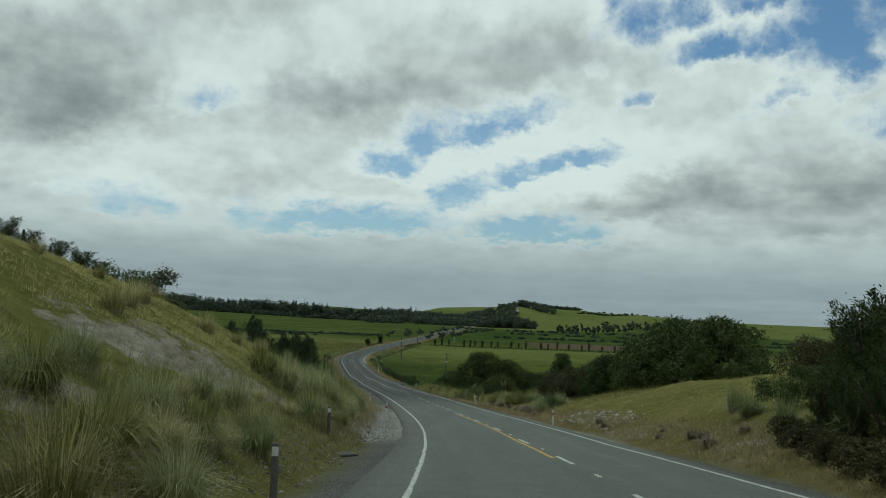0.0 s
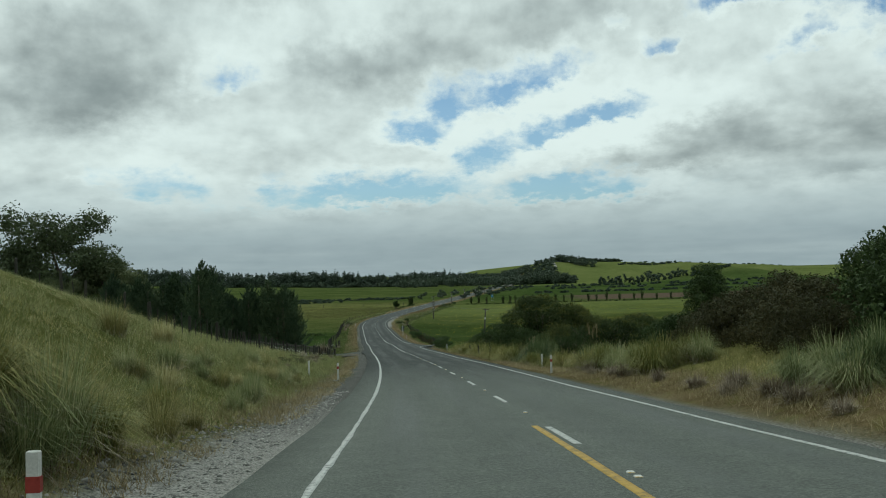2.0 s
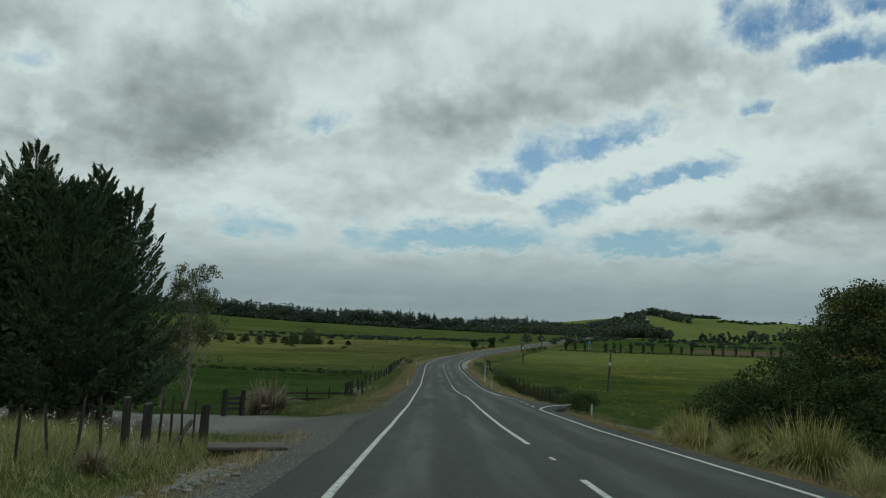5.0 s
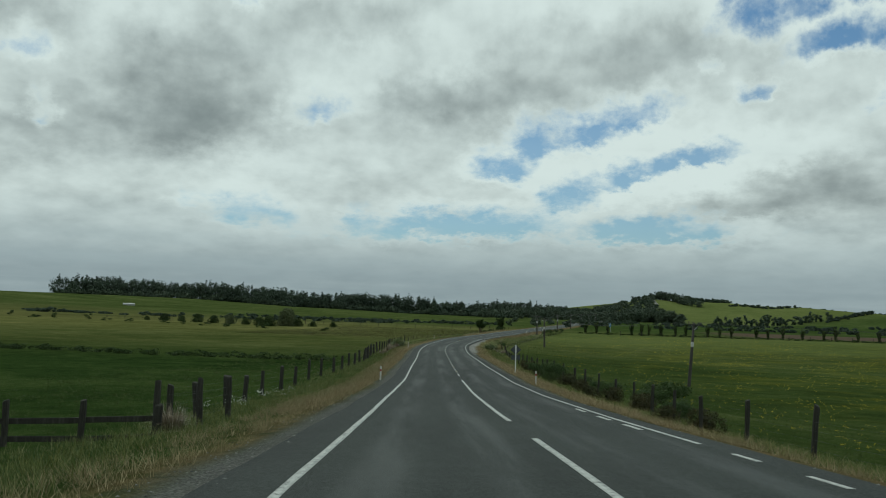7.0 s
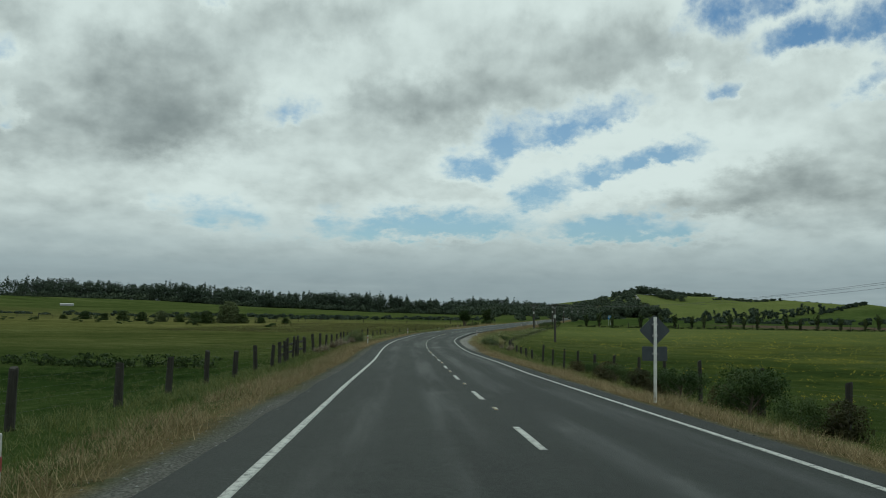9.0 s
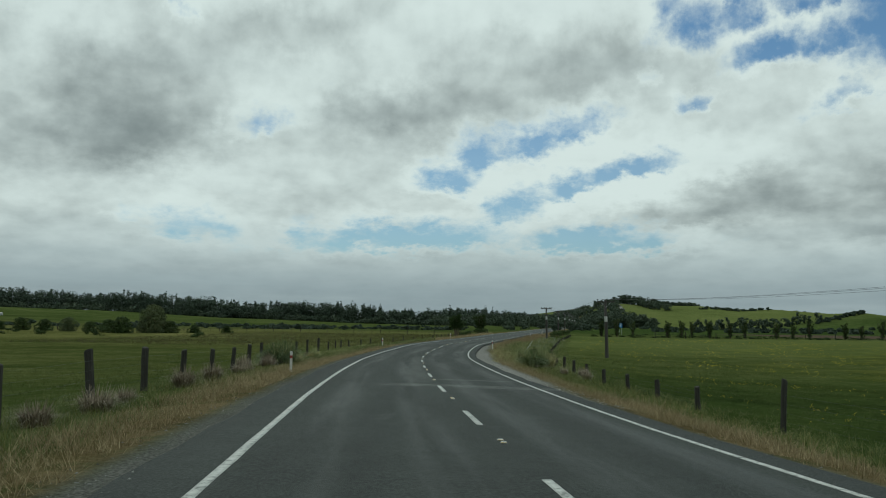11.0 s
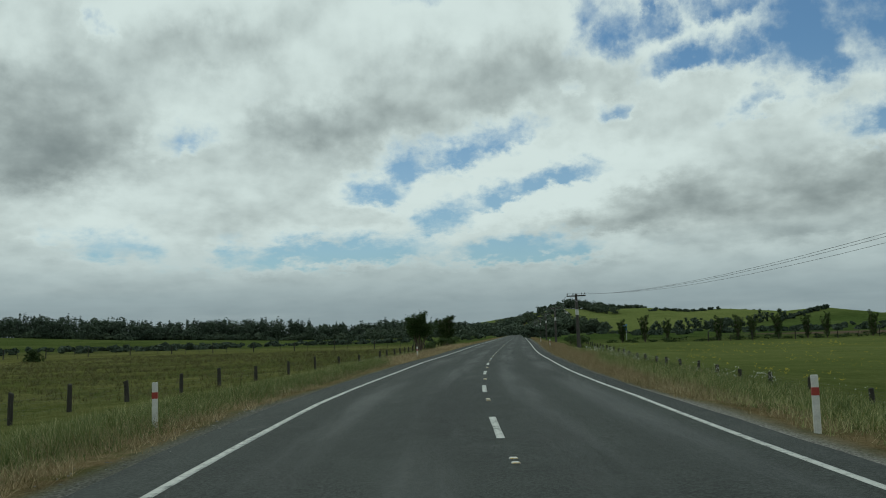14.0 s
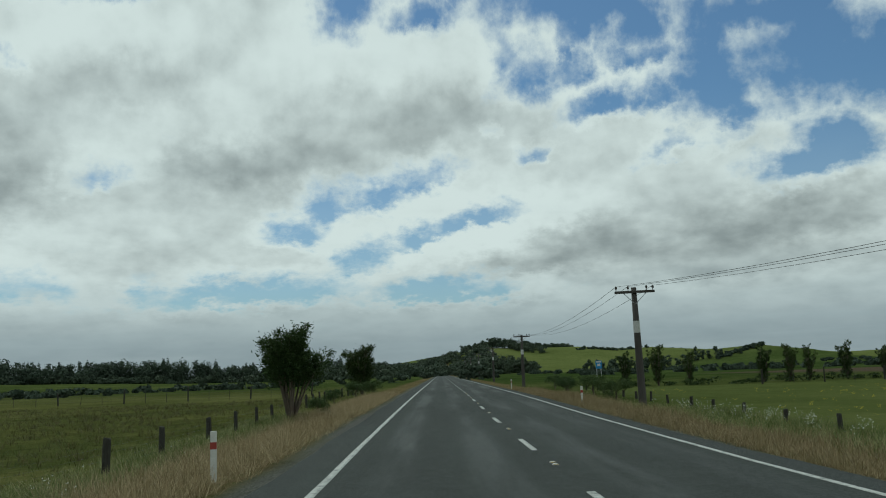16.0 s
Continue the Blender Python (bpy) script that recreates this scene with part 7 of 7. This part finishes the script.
near = [(-70 - 9 * k + rng.normal(0, 3), 380 + 4 * k, rng.uniform(1, 2.4), 2.5) for k in range(14)]
far_woods("field_shrubs", "loose dark shrubs standing in the pasture", near, 36, leaf=0.22, per=420, mat="shrub")
far_woods("hedge_shrubs", "scattered dark shrubs along old field hedges", spots, 31, leaf=0.75, per=190)
spots = [(-33 - 0.9 * k + rng.normal(0, 0.5), 236 + 0.12 * k + rng.normal(0, 0.7), rng.uniform(0.35, 0.85), 1.7) for k in range(100)]
far_woods("drain_rushes", "dark rushes along a field drain", spots, 32, leaf=0.18, per=70, mat="shrub")
spots = [(-24 - 2.2 * k + rng.normal(0, 1), 575 + rng.normal(0, 5), rng.uniform(0.8, 1.8), 3) for k in range(60)]
far_woods("field_hedge", "low dark hedge line far across the pasture", spots, 33, leaf=0.8, per=90)
spots = [(160 + 3.4 * k + rng.normal(0, 1.5), 985 + 0.4 * k + rng.normal(0, 4), rng.uniform(5, 9) + 3 * (k % 9 == 0), 4.6) for k in range(32)]
spots += [(262 + 2.1 * k + rng.normal(0, 1.5), 985 + 1.2 * k + rng.normal(0, 3), rng.uniform(1.5, 3.2), 4) for k in range(24)]
spots += [(250 + 60 * rng.uniform(), 1150 + 60 * rng.uniform(), rng.uniform(4, 8), 7) for k in range(12)]
spots += [(236 + 4.5 * k + rng.normal(0, 2), 1262 + 2.2 * k + rng.normal(0, 2), rng.uniform(1.6, 3.6), 5) for k in range(20)]
spots += [(60 + 4.4 * k + rng.normal(0, 2), 640 + 0.5 * k + rng.normal(0, 3), rng.uniform(0.7, 1.9), 4) for k in range(70) if k % 7 < 5]
spots += [(90 + 5.2 * k + rng.normal(0, 2), 780 + rng.normal(0, 4), rng.uniform(0.9, 2.4), 5) for k in range(64) if k % 9 < 6]
spots += [(40 + 300 * rng.uniform(), 900 + rng.normal(0, 8), rng.uniform(1.0, 2.4), 4) for k in range(70)]
far_woods("hill_hedge", "rows of trees and hedges on the far hill slopes", spots, 34, leaf=1.5, per=120)
spots = [(7 + 3.2 * k + rng.normal(0, 2), 540 + 16 * k + rng.normal(0, 4), rng.uniform(1.5, 4.0), 4) for k in range(22)] + [(-14 + 4.4 * k + rng.normal(0, 3), 560 + 22 * k, rng.uniform(2, 5.5), 4.5) for k in range(16)]
far_woods("roadside_trees", "trees and shrubs lining the far straight", spots, 35, leaf=0.75, per=260)

# ---- grass ----
def band(n, s0, s1, o0, o1, seed, keep=None):
    r = np.random.default_rng(seed)
    m = n // 9  # blades stand in tufts
    s, o = r.uniform(s0, s1, m), o0 + (o1 - o0) * r.beta(1.3, 1.3, m)
    s, o = np.repeat(s, 9) + r.normal(0, 0.07, 9 * m), np.repeat(o, 9) + r.normal(0, 0.07, 9 * m)
    if keep is not None:
        k = keep(s, o)
        s, o = s[k], o[k]
    p = road_at(s, o)
    return p[:, 0], p[:, 1], s, o, r


def grass(name, label, n, s0, s1, o0, o1, seed, height, mat, width=0.008, keep=None, spread=0.6):
    x, y, s, o, r = band(n, s0, s1, o0, o1, seed, keep)
    h = height * (0.6 + 0.8 * np.clip(0.5 + waves(x * 1.7, y * 1.7), 0, 1))
    me = scatter_blades(x, y, h, r, M[mat], name, width, spread=spread)
    thing(name, label, "grass", kind="stuff", me=me)


off_drive = lambda s, o: (np.abs(s - 116.5 - 0.6 * (np.abs(o) - 5)) > 6.5) | (o > 0)
past_straw = lambda s, o: np.where(o < 0, o < -5.4 - 2.2 * smooth01(s, 356, 372), o > 4.6 + 1.9 * smooth01(s, 345, 368))
grass("dry_verge_grass", "dry straw-coloured verge grass", 64000, 60, 400, -7.2, -5.2, 201, 0.24, "blade_dry", 0.0048, off_drive)
grass("dry_verge_grass", "dry straw-coloured verge grass", 50000, 60, 400, 4.7, 6.6, 202, 0.26, "blade_dry", 0.0048, lambda s, o: np.abs(s - 138) > 5)
grass("verge_grass", "rank green verge grass", 100000, 45, 400, -11, -5.9, 203, 0.28, "blade_green", 0.006, lambda s, o: off_drive(s, o) & past_straw(s, o))
grass("verge_grass", "rank green verge grass", 80000, 60, 400, 5.7, 12, 204, 0.26, "blade_green", 0.006, lambda s, o: (np.abs(s - 138) > 5) & past_straw(s, o))
grass("verge_seed_grass", "tall seeding grass mixed with green", 30000, 60, 400, 5.6, 10, 205, 0.36, "blade_mixed", 0.0047, lambda s, o: np.abs(s - 138) > 5)
grass("verge_seed_grass", "tall seeding grass mixed with green", 30000, 50, 400, -9.5, -6.6, 206, 0.36, "blade_mixed", 0.0047, off_drive)
grass("bank_grass", "yellow-green rough grass on the bank", 130000, -42, 34, -24, -6.4, 207, 0.17, "blade_bank", 0.007, lambda s, o: scar(s, o) < 0.4)
grass("bank_grass", "green rough grass on the lower bank", 80000, 22, 100, -22, -6.4, 217, 0.24, "blade_rank", 0.007)
grass("bank_grass", "yellow-green rough grass on the bank", 110000, -42, 75, 5.0, 20, 208, 0.13, "blade_bank", 0.007)
grass("bank_seed_grass", "tall seeding grass and weeds on the bank", 26000, 14, 110, -15, -6.4, 214, 0.46, "blade_mixed", 0.0047)
grass("bank_seed_grass", "tall green weeds and grass on the bank", 26000, 20, 108, -14, -6.4, 218, 0.42, "blade_rank", 0.005)
grass("bank_seed_grass", "tall seeding grass and weeds on the bank", 14000, -40, 20, -9.2, -6.6, 215, 0.42, "blade_mixed", 0.0047)
grass("bank_seed_grass", "tall seeding grass and weeds on the bank", 24000, 18, 78, 5.6, 14, 216, 0.42, "blade_mixed", 0.0047)
grass("bank_foot_grass", "brown dry grass at the foot of the bank", 40000, -42, 75, 4.5, 6.8, 209, 0.26, "blade_dry", 0.0055)
grass("bank_foot_grass", "brown dry grass at the foot of the bank", 26000, -42, 60, -7.5, -5.7, 210, 0.24, "blade_dry", 0.006)
grass("bank_foot_grass", "brown dry grass over the gravel shoulder", 12000, 30, 108, -6.4, -5.1, 219, 0.2, "blade_dry", 0.006)
grass("pasture_grass", "short green pasture grass", 50000, 100, 215, -30, -8.5, 211, 0.17, "blade_pasture", 0.008, off_drive)
grass("pasture_grass", "short green pasture grass", 50000, 120, 330, 9.5, 28, 212, 0.18, "blade_pasture", 0.008)
grass("pasture_grass", "short green pasture grass", 44000, 210, 400, -24, -8.5, 213, 0.17, "blade_pasture", 0.008)


grass("meadow_grass", "tall rank grass and weeds gone to seed", 30000, 50, 108, -13, -6.6, 221, 0.5, "blade_rank", 0.0048)
grass("meadow_grass", "tall rank grass and weeds gone to seed", 40000, 296, 402, -10.5, -6.0, 222, 0.34, "blade_rank", 0.0048, past_straw)
grass("dry_verge_grass", "dry straw-coloured verge grass", 26000, 325, 402, 4.1, 5.8, 224, 0.28, "blade_dry", 0.0048)
grass("rank_verge_grass", "green verge grass with brown seed heads", 50000, 318, 402, 5.0, 11, 230, 0.34, "blade_green", 0.0048, past_straw)
grass("rank_verge_grass", "green and seeding verge grass", 20000, 292, 402, 5.2, 11, 225, 0.36, "blade_rank", 0.006, past_straw)
grass("rank_verge_grass", "green and seeding verge grass", 12000, 292, 402, 4.7, 9, 227, 0.34, "blade_rank", 0.006, past_straw)
grass("rank_verge_grass", "green and seeding verge grass", 22000, 292, 372, -8.4, -6.0, 226, 0.3, "blade_green", 0.006, past_straw)
grass("straw_verge_grass", "dry pale straw grass along the shoulder", 20000, 160, 262, -7.2, -5.1, 232, 0.32, "blade_straw", 0.0048)
grass("straw_verge_grass", "dry pale straw grass along the shoulder", 20000, 160, 262, 4.4, 6.4, 233, 0.32, "blade_straw", 0.0048)
grass("straw_verge_grass", "dry pinkish straw grass along the shoulder", 20000, 262, 330, -7.7, -5.0, 234, 0.24, "blade_straw", 0.0048)
grass("straw_verge_grass", "thick pinkish straw grass gone dry along the verge", 40000, 356, 432, -8.1, -5.0, 228, 0.40, "blade_straw", 0.005, lambda s, o: o > -5.8 - 2.4 * smooth01(s, 360, 372))
grass("straw_verge_grass", "thick pinkish straw grass gone dry along the verge", 40000, 334, 432, 4.2, 7.0, 231, 0.44, "blade_straw", 0.005, lambda s, o: o < 5.3 + 1.7 * smooth01(s, 352, 370))
grass("rank_verge_grass", "lush green verge grass in seed", 60000, 318, 402, -9.6, -5.5, 229, 0.30, "blade_green", 0.0048, past_straw)
grass("field_seed_grass", "brown seeding grass through the pasture", 70000, 340, 440, -60, -9.5, 223, 0.3, "blade_field", 0.012)


# ---- flowers ----
def flowers(name, label, n, s0, s1, o0, o1, seed, rise, size, mat, thresh=0.0):
    x, y, s, o, r = band(n, s0, s1, o0, o1, seed)
    k = waves(x * 0.6, y * 0.6) + r.normal(0, 0.2, len(x)) > thresh
    x, y = x[k], y[k]
    z = ground_z(x, y) + rise * r.uniform(0.6, 1.2, len(x))
    P = np.stack([x, y, z], -1)
    parts_ = []
    for j in range(3):
        parts_.append(cards(P + r.normal(0, size * 0.6, P.shape), size, r, np.repeat([[0.4, -1, 0.2]], len(P), 0) * r.uniform(-1, 1, (len(P), 1)), 0.3, 0.9))
    V, F = stack(parts_)
    thing(name, label, "flowers", kind="stuff", me=mesh_of(name, V, F, M[mat]))


flowers("white_daisies", "small white flower heads above the verge grass", 300, 74, 98, -11.5, -8.4, 306, 0.45, 0.03, "flower_white")
flowers("white_daisies", "small white flower heads above the verge grass", 520, 90, 109, -13, -8.2, 301, 0.5, 0.032, "flower_white")
flowers("white_daisies", "small white flower heads above the verge grass", 300, 163, 184, -10.5, -7.8, 302, 0.4, 0.03, "flower_white", 0.1)
flowers("white_daisies", "small white flower heads above the verge grass", 1700, 322, 402, 7.4, 11.0, 303, 0.45, 0.022, "flower_white", 0.0)
flowers("white_daisies", "small white flower heads above the verge grass", 140, 362, 384, -10, -7.2, 304, 0.4, 0.02, "flower_white", 0.0)
flowers("yellow_buttercups", "yellow buttercups scattered through the pasture", 26000, 165, 300, 11, 90, 305, 0.19, 0.028, "flower_yellow", 0.08)
flowers("yellow_buttercups", "yellow buttercups scattered through the pasture", 26000, 290, 430, 13, 90, 307, 0.19, 0.028, "flower_yellow", 0.08)
